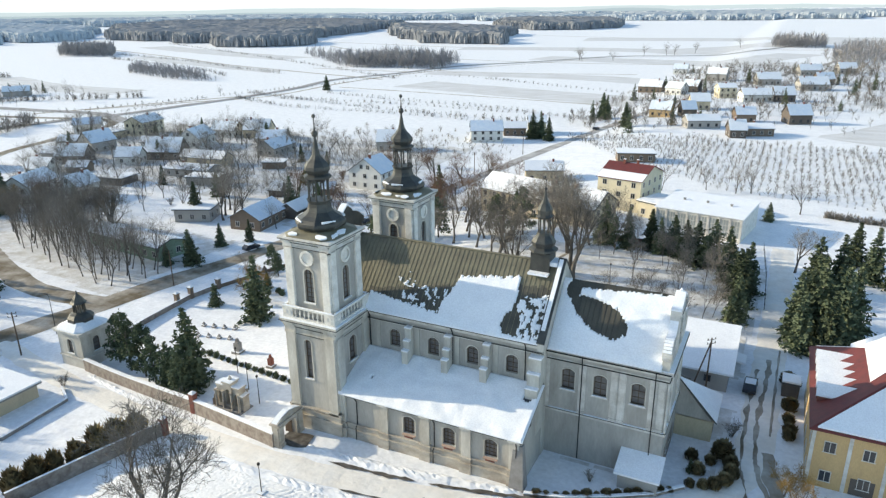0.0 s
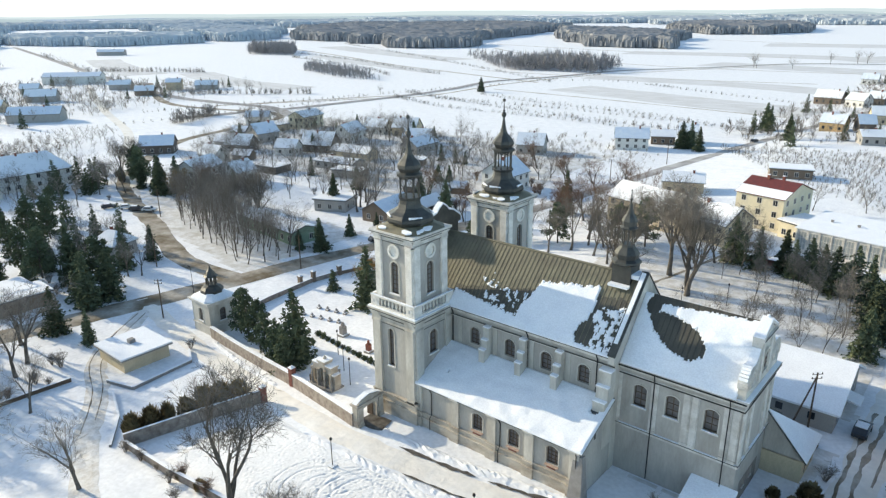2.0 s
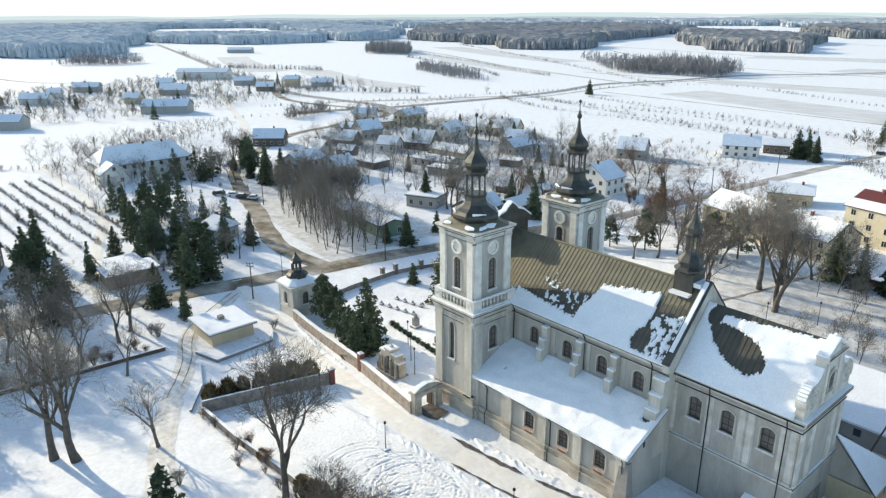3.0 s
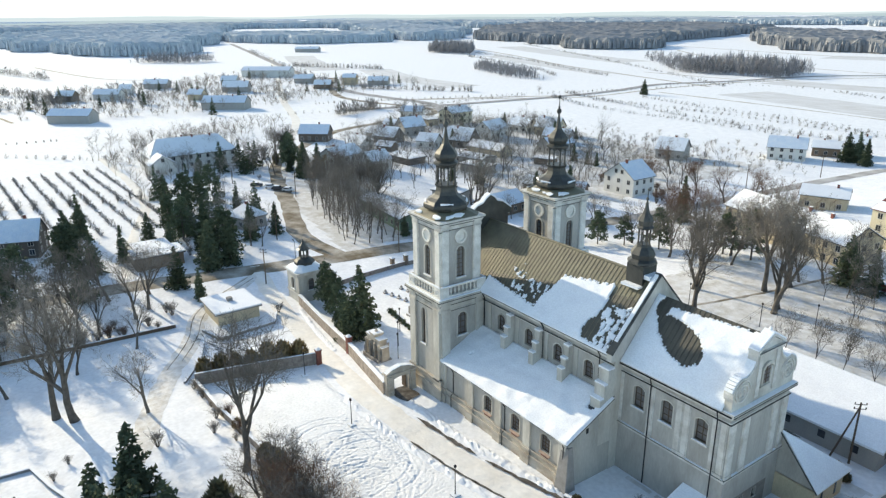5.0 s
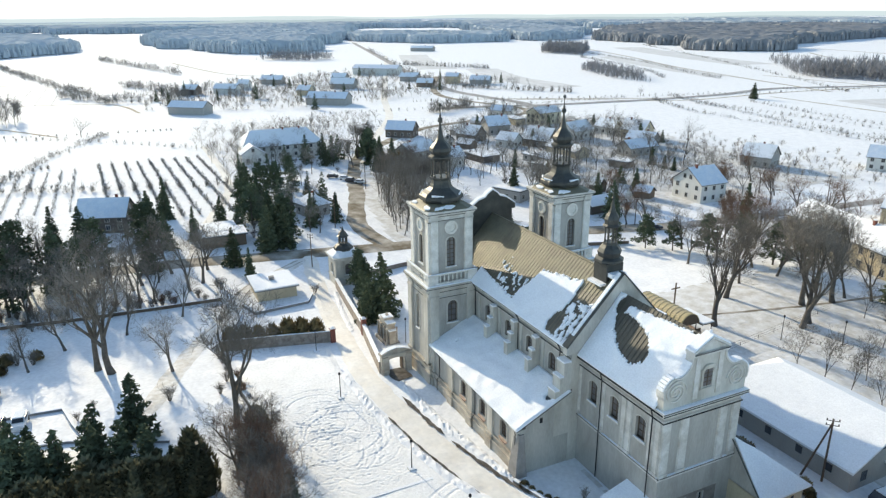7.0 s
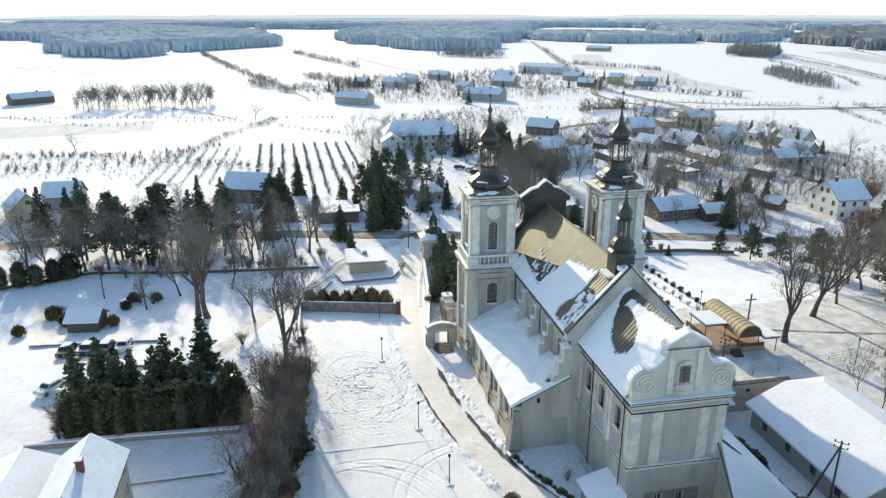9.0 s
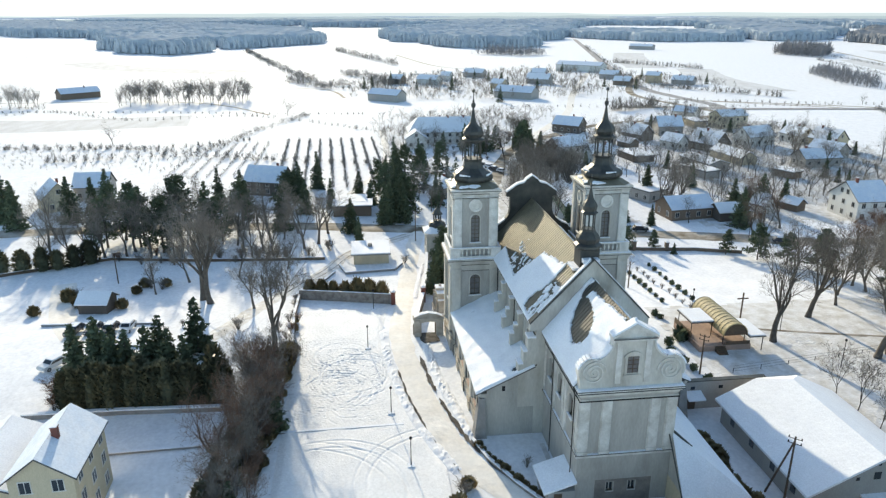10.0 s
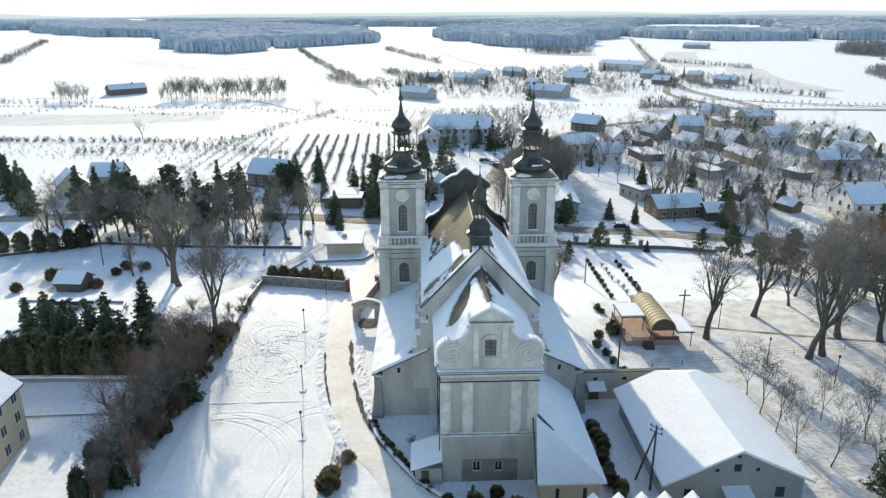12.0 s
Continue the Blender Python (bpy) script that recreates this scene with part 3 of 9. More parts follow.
# muddy ruts of the side lane
for k, (pts, wd) in enumerate((([(3.2, 73), (1.6, 79), (1.2, 88), (1.6, 98), (1.8, 108)], 0.8), ([(1.2, 72), (0.0, 78), (-0.2, 90), (0.3, 104)], 0.45), ([(4.2, 72), (3.4, 77), (2.6, 82)], 1.6), ([(2.8, 86), (2.9, 98), (3.1, 112)], 0.4), ([(-117, 61), (-105.5, 47.5), (-94, 41.8), (-86, 37)], 0.3), ([(-118, 60), (-106.5, 46), (-94, 40.2), (-84, 34)], 0.28))):
    solo("road_rut_%d" % (k + 1), ribbon(pts, wd, 0.12, 0.6 if wd > 0.4 else 0.15, 0.8, k + 60, 2), "slush", "brown muddy rut pressed into slush", "road", kind="structure")


# ---- church ----
AX = 76.4
church = thing("church", "cream-plastered two-towered baroque church with snow-covered roofs", "church", at=(-31, AX, 0))


def cornice(g, x0, x1, y0, y1, steps, skip=""):
    """Stacked mouldings round a rectangle: (z0, z1, projection)."""
    for z0, z1, d in steps:
        g.box(x0 - (0 if "w" in skip else d), x1 + (0 if "e" in skip else d), y0 - (0 if "s" in skip else d), y1 + (0 if "n" in skip else d), z0, z1)


def tower(cy, blind):
    cx, lo, up = -50.4, 3.65, 3.2
    faces = {}
    for h, key in ((lo, "lo"), (up, "up")):
        faces[key] = [Face((cx, cy - h, 0), (1, 0, 0), (0, -1, 0)), Face((cx + h, cy, 0), (0, 1, 0), (1, 0, 0)), Face((cx, cy + h, 0), (-1, 0, 0), (0, 1, 0)), Face((cx - h, cy, 0), (0, -1, 0), (-1, 0, 0))]
    g = Geo()
    for i, f in enumerate(faces["lo"]):
        long = [(-0.6 if i == 0 else 0.0, 1.05, 7.4, 12.9, 0.5)] if i in (0, 3) else ([(0.0, 1.6, 9.4, 12.8, 0.7)] if i in (1, 2) else [])
        half = lo if i % 2 == 0 else lo - 0.8
        f.wall(g, -half, half, -1.2, 15.0, 0.8, long)
    for i, f in enumerate(faces["up"]):
        half = up if i % 2 == 0 else up - 0.6
        f.wall(g, -half, half, 15.4, 25.4, 0.6, [(0.0, 1.35, 17.9, 22.3, 0.65)])
    g.box(cx - lo + 0.8, cx + lo - 0.8, cy - lo + 0.8, cy + lo - 0.8, 14.6, 15.0)
    body = part("tower", g, "panel", church, "cream plaster tower with two storeys and white pilasters")
    # weathered foot with its mouldings
    g = Geo()
    for z0, z1, d in ((-1.2, 1.7, 0.32), (1.7, 1.95, 0.42), (2.6, 2.85, 0.36), (3.0, 3.2, 0.42)):
        g.box(cx - lo - d, cx + lo + d, cy - lo - d, cy + lo + d, z0, z1)
    g.box(cx - lo - 0.2, cx + lo + 0.2, cy - lo - 0.2, cy + lo + 0.2, 1.9, 3.05)
    part("plinth", g, "plinth", body, "worn stone foot with missing plaster")
    # corner pilasters
    for key, h, z0, z1, w, d in (("lo", lo, 3.0, 13.9, 1.35, 0.34), ("up", up, 15.6, 25.0, 1.0, 0.3)):
        for i, f in enumerate(faces[key]):
            for s in (-1, 1):
                g = Geo()
                f.box(g, s * h - (w if s > 0 else -0.0), s * h + (w if s < 0 else 0.0), 0, d, z0, z1)
                if key == "up":
                    f.box(g, s * (h - w) - 0.12, s * (h - w) + 0.12, 0, d - 0.06, z0, z1)
                f.box(g, s * h - (w + 0.06 if s > 0 else 0.0), s * h + (w + 0.06 if s < 0 else 0.0), 0, d + 0.06, z1 - 0.35, z1 - 0.15)
                f.box(g, s * h - (w + 0.06 if s > 0 else 0.0), s * h + (w + 0.06 if s < 0 else 0.0), 0, d + 0.08, z0, z0 + 0.45)
                part("pilaster", g, "plaster" if key == "lo" else "whitewash", body)
    # entablatures
    g = Geo()
    cornice(g, cx - lo, cx + lo, cy - lo, cy + lo, [(13.5, 13.75, 0.1), (13.75, 14.45, 0.03), (14.45, 14.7, 0.22), (14.7, 14.95, 0.36), (14.95, 15.25, 0.55), (15.25, 15.5, 0.68)])
    for i, f in enumerate(faces["lo"]):
        for s in (-1, 1):
            a, b = (s * lo - 1.45, s * lo + 0.2) if s > 0 else (s * lo - 0.2, s * lo + 1.45)
            for z0, z1, d in ((13.506, 13.756, 0.3), (13.756, 14.456, 0.24), (14.456, 14.706, 0.42), (14.706, 14.956, 0.54), (14.956, 15.244, 0.66)):
                f.box(g, a, b, 0, d, z0, z1)
    part("cornice", g, "plaster", body)
    g = Geo()
    cornice(g, cx - up, cx + up, cy - up, cy + up, [(24.9, 25.1, 0.14), (25.1, 25.55, 0.06), (25.55, 25.75, 0.26), (25.75, 26.0, 0.42), (26.0, 26.3, 0.62)])
    for i, f in enumerate(faces["up"]):
        for s in (-1, 1):
            a, b = (s * up - 1.1, s * up + 0.2) if s > 0 else (s * up - 0.2, s * up + 1.1)
            for z0, z1, d in ((24.906, 25.106, 0.3), (25.106, 25.556, 0.24), (25.556, 25.756, 0.42), (25.756, 25.994, 0.56)):
                f.box(g, a, b, 0, d, z0, z1)
    part("cornice", g, "trim", body)
    g = Geo()
    g.box(cx - lo - 0.6, cx + lo + 0.6, cy - lo - 0.6, cy + lo + 0.6, 15.5, 15.62)
    part("snow_cap", g, "roof_snow", body)
    g = Geo()
    g.lathe([(up * 1.16, 26.3), (up * 1.12, 26.42), (2.75, 26.85), (2.4, 27.0)], 16, cx, cy, math.pi / 16, 1.0)
    part("helm_skirt", g, "sheet_roof", body, "sloping sheet-metal skirt below the helm")
    rs = random.Random(int(cy))
    for i, f in enumerate(faces["up"]):
        for k in range((3, 4, 3, 1)[i]):
            u0 = -3.1 + 6.2 * rs.random() * 0.75
            u1 = min(3.2, u0 + rs.uniform(0.9, 2.4))
            t0, t1 = rs.uniform(0, 0.2), rs.uniform(0.45, 0.95)
            lean = rs.uniform(-0.25, 0.25)
            rim = [(u0 + (u1 - u0) * (0.5 + 0.5 * math.cos(w_) * rs.uniform(0.6, 1.1)), t0 + (t1 - t0) * (0.5 + 0.5 * math.sin(w_) * rs.uniform(0.6, 1.1))) for w_ in np.linspace(0, 5.7, 10)]
            cor = [f.p(u * (1 - 0.12 * t) + lean * t, 0.38 - 0.85 * t, 26.4 + 0.42 * t) for u, t in rim]
            g = Geo()
            g.extrude(cor, (0, 0, rs.uniform(0.1, 0.2)))
            part("snow_patch", g, "roof_snow", body)
    # lead edges, and dark rings that draw the shadow lines under the cornices
    g = Geo()
    for z, h, d in ((15.25, lo, 0.74), (14.46, lo, 0.27), (13.5, lo, 0.14), (26.0, up, 0.66), (25.56, up, 0.3), (24.92, up, 0.18)):
        for x0, x1, y0, y1 in ((cx - h - d, cx + h + d, cy - h - d, cy - h - d + 0.07), (cx - h - d, cx + h + d, cy + h + d - 0.07, cy + h + d), (cx - h - d, cx - h - d + 0.07, cy - h - d + 0.07, cy + h + d - 0.07), (cx + h + d - 0.07, cx + h + d, cy - h - d + 0.07, cy + h + d - 0.07)):
            g.box(x0, x1, y0, y1, z - 0.05, z + 0.03)
    part("flashing", g, "lead", body)
    # windows and round panels
    for i, f in enumerate(faces["lo"]):
        if i in (0, 3):
            arched_window(f, body, -0.6 if i == 0 else 0.0, 1.05, 7.4, 12.9, 0.5, 0.4, (0, 5), 0.16)
        else:
            arched_window(f, body, 0.0, 1.6, 9.4, 12.8, 0.7, 0.4, (1, 3), 0.16)
    for i, f in enumerate(faces["up"]):
        arched_window(f, body, 0.0, 1.35, 17.9, 22.3, 0.65, 0.35, (1, 6), 0.2, name="belfry_window", pane="shutter")
        g = Geo()
        f.ring(g, 0, 23.75, 0.7, 1.0, 0, 0.22, steps=20)
        disc = [(0.72 * math.cos(2 * math.pi * k / 20), 23.75 + 0.72 * math.sin(2 * math.pi * k / 20)) for k in range(20)]
        f.poly(g, disc, 0, 0.03)
        part("oculus", g, "whitewash", body, "round blind clock panel")
    # balustrade
    for i, f in enumerate(faces["lo"]):
        half = lo + 0.25
        g = Geo()
        f.box(g, -half, half, 0.0, 0.28, 15.62, 15.85)
        f.box(g, -half, half, -0.02, 0.3, 17.0, 17.2)
        part("balustrade_rail", g, "whitewash", body)
        for s in (-1, 1):
            g = Geo()
            a, b = sorted((s * half, s * (half - 1.5)))
            f.box(g, a, b, 0.02, 0.24, 15.85, 17.0)
            f.ring(g, (a + b) / 2, 16.42, 0.28, 0.42, 0.24, 0.3, steps=14)
            part("balustrade_pier", g, "whitewash", body)
        for k in range(7):
            u = -2.0 + 4.0 * k / 6
            g = Geo()
            prof = [(0.1, 15.85), (0.1, 15.98), (0.055, 16.05), (0.15, 16.35), (0.12, 16.55), (0.06, 16.8), (0.1, 16.9), (0.1, 17.0)]
            c = f.p(u, 0.14, 0)
            g.lathe(prof, 6, c.x, c.y)
            part("baluster", g, "whitewash", body)
        g = Geo()
        f.box(g, -half, half, 0.0, 0.3, 17.2, 17.27)
        part("snow_cap", g, "roof_snow", body)
    # helm
    g = Geo()
    g.lathe([(3.05, 26.35), (2.95, 26.6), (2.6, 26.85), (2.55, 27.0), (2.95, 27.15), (3.15, 27.5), (3.1, 27.85), (2.75, 28.25), (2.1, 28.6), (1.6, 29.0), (1.42, 29.5), (1.36, 30.0), (1.5, 30.2), (1.55, 30.4)], 8, cx, cy, math.pi / 8, 0.25)
    helm = part("helm", g, "lead", body, "dark sheet-metal onion helm with open lantern")
    for k in range(8):
        a = math.pi / 8 + k * math.pi / 4
        g = Geo()
        x, y = cx + 1.25 * math.cos(a), cy + 1.25 * math.sin(a)
        g.lathe([(0.15, 30.4), (0.15, 30.7), (0.1, 30.75), (0.1, 32.6), (0.16, 32.75), (0.16, 33.0)], 6, x, y)
        b = a + math.pi / 4
        x2, y2 = cx + 1.25 * math.cos(b), cy + 1.25 * math.sin(b)
        mx, my = (x + x2) / 2, (y + y2) / 2
        g.tube((x, y, 32.55), (mx, my, 32.95), 0.08, 0.08, 4)
        g.tube((mx, my, 32.95), (x2, y2, 32.55), 0.08, 0.08, 4)
        part("lantern_post", g, "lead", body)
    g = Geo()
    g.lathe([(1.4, 32.9), (1.7, 33.15), (1.7, 33.35), (1.25, 33.55), (1.35, 33.75), (1.58, 34.1), (1.52, 34.5), (1.2, 34.95), (0.8, 35.35), (0.5, 35.8), (0.33, 36.5), (0.2, 37.4), (0.12, 37.9)], 8, cx, cy, math.pi / 8, 0.15)
    part("lantern_cap", g, "lead", body)
    g = Geo()
    g.lathe([(0.12, 37.85), (0.3, 38.05), (0.36, 38.3), (0.3, 38.55), (0.1, 38.75), (0.2, 38.9), (0.08, 39.05), (0.05, 40.1), (0.2, 40.2), (0.24, 40.38), (0.18, 40.55), (0.02, 40.65)], 8, cx, cy)
    part("finial", g, "lead", body)
    g = Geo()
    for k in range(8):
        a = k * math.pi / 4 + 0.2
        if (k + int(cy)) % 3:
            r, z = 2.9, 28.12
            g.tube((cx + r * math.cos(a - 0.3), cy + r * math.sin(a - 0.3), z), (cx + r * math.cos(a + 0.3), cy + r * math.sin(a + 0.3), z), 0.16, 0.1, 6, True)
    part("snow_patch", g, "roof_snow", body)
    return body


tower(66.2, False)
tower(86.7, True)

# nave: clerestory walls, roof, piers
NS, NN = 69.8, 83.0
south = Face((0, NS, 0), (1, 0, 0), (0, -1, 0))
north = Face((0, NN, 0), (-1, 0, 0), (0, 1, 0))
NAVE_WINDOWS = (-42.5, -36.9, -31.5, -26.3)
for f, sgn in ((south, 1), (north, -1)):
    lo_u, hi_u = sorted((sgn * -46.9, sgn * -22.4))
    g = Geo()
    f.wall(g, lo_u, hi_u, 0, 15.2, 0.9, [(sgn * x, 1.55, 10.5, 12.95, 0.6) for x in NAVE_WINDOWS])
    nave = part("nave_wall", g, "panel", church)
    for x in NAVE_WINDOWS:
        arched_window(f, nave, sgn * x, 1.55, 10.5, 12.95, 0.6, 0.4, (1, 3), 0.15, ledge=False)
    for x in (-45.0, -40.2, -39.2, -34.6, -33.6, -29.4, -28.4, -24.4):
        g = Geo()
        f.box(g, sgn * x - 0.3, sgn * x + 0.3, 0, 0.1, 8.6, 13.75)
        part("pilaster", g, "plaster", nave)
    for z0, z1, d in ((13.75, 13.95, 0.1), (14.5, 14.75, 0.2), (14.75, 15.0, 0.38), (15.0, 15.25, 0.55)):
        g = Geo()
        f.box(g, lo_u, hi_u, 0, d, z0, z1)
        part("cornice", g, "trim", nave)
    g = Geo()
    f.box(g, lo_u + 0.3, hi_u - 0.2, 0.55, 0.72, 15.1, 15.26)
    part("gutter", g, "iron", nave)
    g = Geo()
    f.box(g, lo_u, hi_u, 0.1, 0.2, 13.9, 14.0)
    part("flashing", g, "lead", nave)
    for x in (-46.2, -34.2, -24.6):
        g = Geo()
        g.tube(f.p(sgn * x, 0.62, 15.1), f.p(sgn * x, 0.14, 14.3), 0.07, 0.07, 6)
        g.tube(f.p(sgn * x, 0.14, 14.3), f.p(sgn * x, 0.14, 9.8), 0.07, 0.07, 6, True)
        part("downpipe", g, "iron", nave)


def stepped(g, s, e, f, u, hw, steps, foot):
    """A stepped buttress in one piece: steps (top, projection) from the top down, with ledges and snow."""
    prof = [(-0.02, foot), (-0.02, steps[0][0])]
    for k, (z1, d) in enumerate(steps):
        prof += [(d, z1), (d, steps[k + 1][0] if k + 1 < len(steps) else foot)]
    g.extrude([f.p(u - hw, n, z) for n, z in prof], f.u * (2 * hw))
    before = 0.0
    for z1, d in steps:
        f.box(e, u - hw - 0.06, u + hw + 0.06, max(before, 0.003) + 0.004, d + 0.08, z1, z1 + 0.13)
        f.box(s, u - hw - 0.03, u + hw + 0.03, max(before, 0.003) + 0.01, d + 0.06, z1 + 0.13, z1 + 0.3)
        before = d


for x in (-40.2, -34.6, -29.4):
    for f, sgn in ((south, 1), (north, -1)):
        g, s, e = Geo(), Geo(), Geo()
        stepped(g, s, e, f, sgn * x, 0.42, ((13.7, 0.75), (12.1, 1.2), (10.9, 1.75)), 8.4)
        pier = part("buttress", g, "plaster", nave, "stepped plaster buttress with snow on its ledges")
        part("ledge", e, "trim", pier)
        part("snow_cap", s, "roof_snow", pier)
# the larger stepped pier where nave and choir meet
for f, sgn in ((south, 1), (north, -1)):
    g, s, e = Geo(), Geo(), Geo()
    stepped(g, s, e, f, sgn * -23.12, 0.75, ((13.4, 1.0), (11.6, 1.5), (9.9, 2.1)), 4)
    pier = part("buttress", g, "plaster", nave, "broad stepped buttress with snow on its ledges")
    part("ledge", e, "trim", pier)
    part("snow_cap", s, "roof_snow", pier)


def roof_plane(x0, x1, y_eave, z_eave, y_ridge, z_ridge):
    """A slope's own axes: a along the eave, b from eave (0) to ridge (1), c out of the slope."""
    e = Vector((0, y_ridge - y_eave, z_ridge - z_eave))
    n = Vector((1, 0, 0)).cross(e).normalized()
    if n.z < 0:
        n = -n

    def p(a, b, c=0.0):
        return Vector((a, y_eave, z_eave)) + e * b + n * c
    return p, e.length


def slope_panels(name, label, x0, x1, plane, seam=0.6, courses=4, mat="sheet_roof"):
    """Sheet roofing on a slope: a boarded slab and, on it, sheets with a raised seam, each its own piece."""
    g = Geo()
    g.hexa([plane(x0, 0, -0.14), plane(x1, 0, -0.14), plane(x1, 1, -0.14), plane(x0, 1, -0.14), plane(x0, 0, -0.02), plane(x1, 0, -0.02), plane(x1, 1, -0.02), plane(x0, 1, -0.02)])
    slab = part(name, g, mat, church, label)
    n = int((x1 - x0) / seam)
    w = (x1 - x0) / n
    for i in range(n):
        x = x0 + i * w
        g = Geo()
        for k in range(courses):
            b0, b1 = k / courses, (k + 1) / courses
            lift = 0.02
            sec = [(0.0, 0.0), (w - 0.012, 0.0), (w - 0.012, lift), (0.05, lift), (0.05, 0.065), (0.0, 0.065)]
            lo = [plane(x + a, b0, c + (0.012 if c > 0 else -0.015)) for a, c in sec]
            hi = [plane(x + a, b1 + (0.012 if k < courses - 1 else 0), c - (0.0 if c > 0 else 0.015)) for a, c in sec]
            m = len(sec)
            g.add(lo + hi, [(j, (j + 1) % m, (j + 1) % m + m, j + m) for j in range(m)] + [tuple(range(m))[::-1], tuple(range(m, 2 * m))])
        part("roof_sheet", g, mat, slab)
    return slab


def snow_sheet(x0, x1, plane, cover, thick=0.16, na=130, nb=64, seed=0.0, lift=0.06):
    """Lying snow: a slab with ragged edges wherever cover(a, b) is above zero."""
    g = Geo()
    keep = {}
    for j in range(nb):
        for i in range(na):
            a, b = x0 + (x1 - x0) * (i + 0.5) / na, (j + 0.5) / nb
            rag = 0.11 * noise.noise(Vector((a * 1.6, b * 5, seed))) + 0.1 * noise.noise(Vector((a * 4.5, b * 9, seed + 4)))
            keep[i, j] = cover(a, b) + rag > 0
    ids = {}

    def vid(i, j, top):
        if (i, j, top) not in ids:
            ids[i, j, top] = len(g.v)
            a, b = x0 + (x1 - x0) * i / na, j / nb
            inside = all(keep.get((i + di, j + dj), False) for di in (-1, 0) for dj in (-1, 0))
            c = 0.03 if not top else lift + thick * (1.0 if inside else 0.55) * (0.85 + 0.4 * noise.noise(Vector((a * 0.6, b * 5, seed + 9))))
            jit = 0 if i in (0, na) else 0.05 * noise.noise(Vector((a * 9, b * 60, seed)))
            g.v.append(tuple(plane(a + jit, b, c)))
        return ids[i, j, top]

    for (i, j), k in keep.items():
        if not k:
            continue
        g.f.append((vid(i, j, 1), vid(i + 1, j, 1), vid(i + 1, j + 1, 1), vid(i, j + 1, 1)))
        for di, dj, e in ((-1, 0, ((i, j + 1), (i, j))), (1, 0, ((i + 1, j), (i + 1, j + 1))), (0, -1, ((i, j), (i + 1, j))), (0, 1, ((i + 1, j + 1), (i, j + 1)))):
            if not keep.get((i + di, j + dj), False):
                (p, q), (r, s) = e
                g.f.append((vid(p, q, 1), vid(p, q, 0), vid(r, s, 0), vid(r, s, 1)))
    return g


def blob(a, b, ca, cb, ra, rb):
    return 1 - math.hypot((a - ca) / ra, (b - cb) / rb)


NR = 22.9
ps, ls = roof_plane(0, 0, NS - 0.75, 15.2, AX, NR)
pn, ln = roof_plane(0, 0, NN + 0.75, 15.2, AX, NR)
roof_s = slope_panels("nave_roof", "olive-brown sheet roof half bare of snow", -54.2, -22.95, ps)
roof_n = slope_panels("nave_roof", "olive-brown sheet roof half bare of snow", -54.2, -22.95, pn)


def nave_snow(a, b):
    fleck = noise.noise(Vector((a * 1.9, b * 13, 5.0))) + 0.5 * noise.noise(Vector((a * 4.3, b * 29, 7.0)))
    block = min((a + 36.9 - 3.6 * max(0, b - 0.08)) * 0.4, (-27.1 - a) * 0.5, (0.65 + 0.016 * (a + 34.5) - b) * 3)
    strip = (0.24 - 0.013 * (a + 45) - b) * 4 if a < -35 else -1
    right = min((a + 26.5) * 0.5, (0.6 + 0.03 * (a + 23) - b) * 3, 1.1 * fleck + 0.1)
    edge = (0.05 - b) * 6 if a > -36 else -1
    grain = fleck - 0.18 - abs(b - 0.24) * 2.2 if -42.5 < a < -34 else -1
    top = 1.1 * fleck - 0.1 - abs(b - 0.44 + 0.01 * (a + 42)) * 7 if -43.4 < a < -36 else -1
    bite = 1.6 * max(0.0, blob(a, b, -27.0, 0.18, 1.4, 0.17) + 0.25 * fleck)
    return max(block - bite, strip, right - bite, edge, grain, top) - (0.6 if a < -46.6 else 0)


def nave_dark(a, b):
    # shade of the south tower, drawn as darker sheets
    west = (0.31 + 0.019 * (a + 46.5) - b) * 6 if a < -34 else -1
    # wet sheets where snow has slid off
    east = min((a + 29.5) * 0.6, (0.66 - b) * 4)
    return max(west, east) + 0.15 * noise.noise(Vector((a * 2.5, b * 2, 3)))


part("wet_stain", snow_sheet(-46.8, -23.0, ps, nave_dark, 0.0, 110, 50, 12.0, 0.036), "sheet_dark", roof_s, "darker sheets, wet where snow slid off, with tower shade painted in")
part("snow_sheet", snow_sheet(-46.8, -23.0, ps, nave_snow, 0.2, 150, 76, 1.0), "roof_snow", roof_s)
part("snow_sheet", snow_sheet(-46.8, -23.0, pn, lambda a, b: (0.78 - b) * 2 + 0.5 * noise.noise(Vector((a * 0.5, b * 5, 8.0))) - 0.1, 0.2, 110, 56, 2.0), "roof_snow", roof_n)
g = Geo()
g.tube((-54, AX, NR + 0.02), (-23, AX, NR + 0.02), 0.16, 0.16, 6, True)
part("ridge_cap", g, "sheet_roof", roof_s)

# parapet gable between nave and choir
CS_, CN_ = 71.1, 81.6
g = Geo()
pts = [(NS - 0.9, 14.6), (NN + 0.9, 14.6), (NN + 0.9, 15.5), (AX, 23.45), (NS - 0.9, 15.5)]
g.extrude([(-22.95, y, z) for y, z in pts], (0.75, 0, 0))
for y0, y1 in ((NS + 0.0, CS_ + 0.5), (CN_ - 0.5, NN - 0.0)):
    g.box(-22.9, -22.34, y0 + 0.01, y1, -0.5, 14.58)
par = part("parapet_gable", g, "plaster", church)
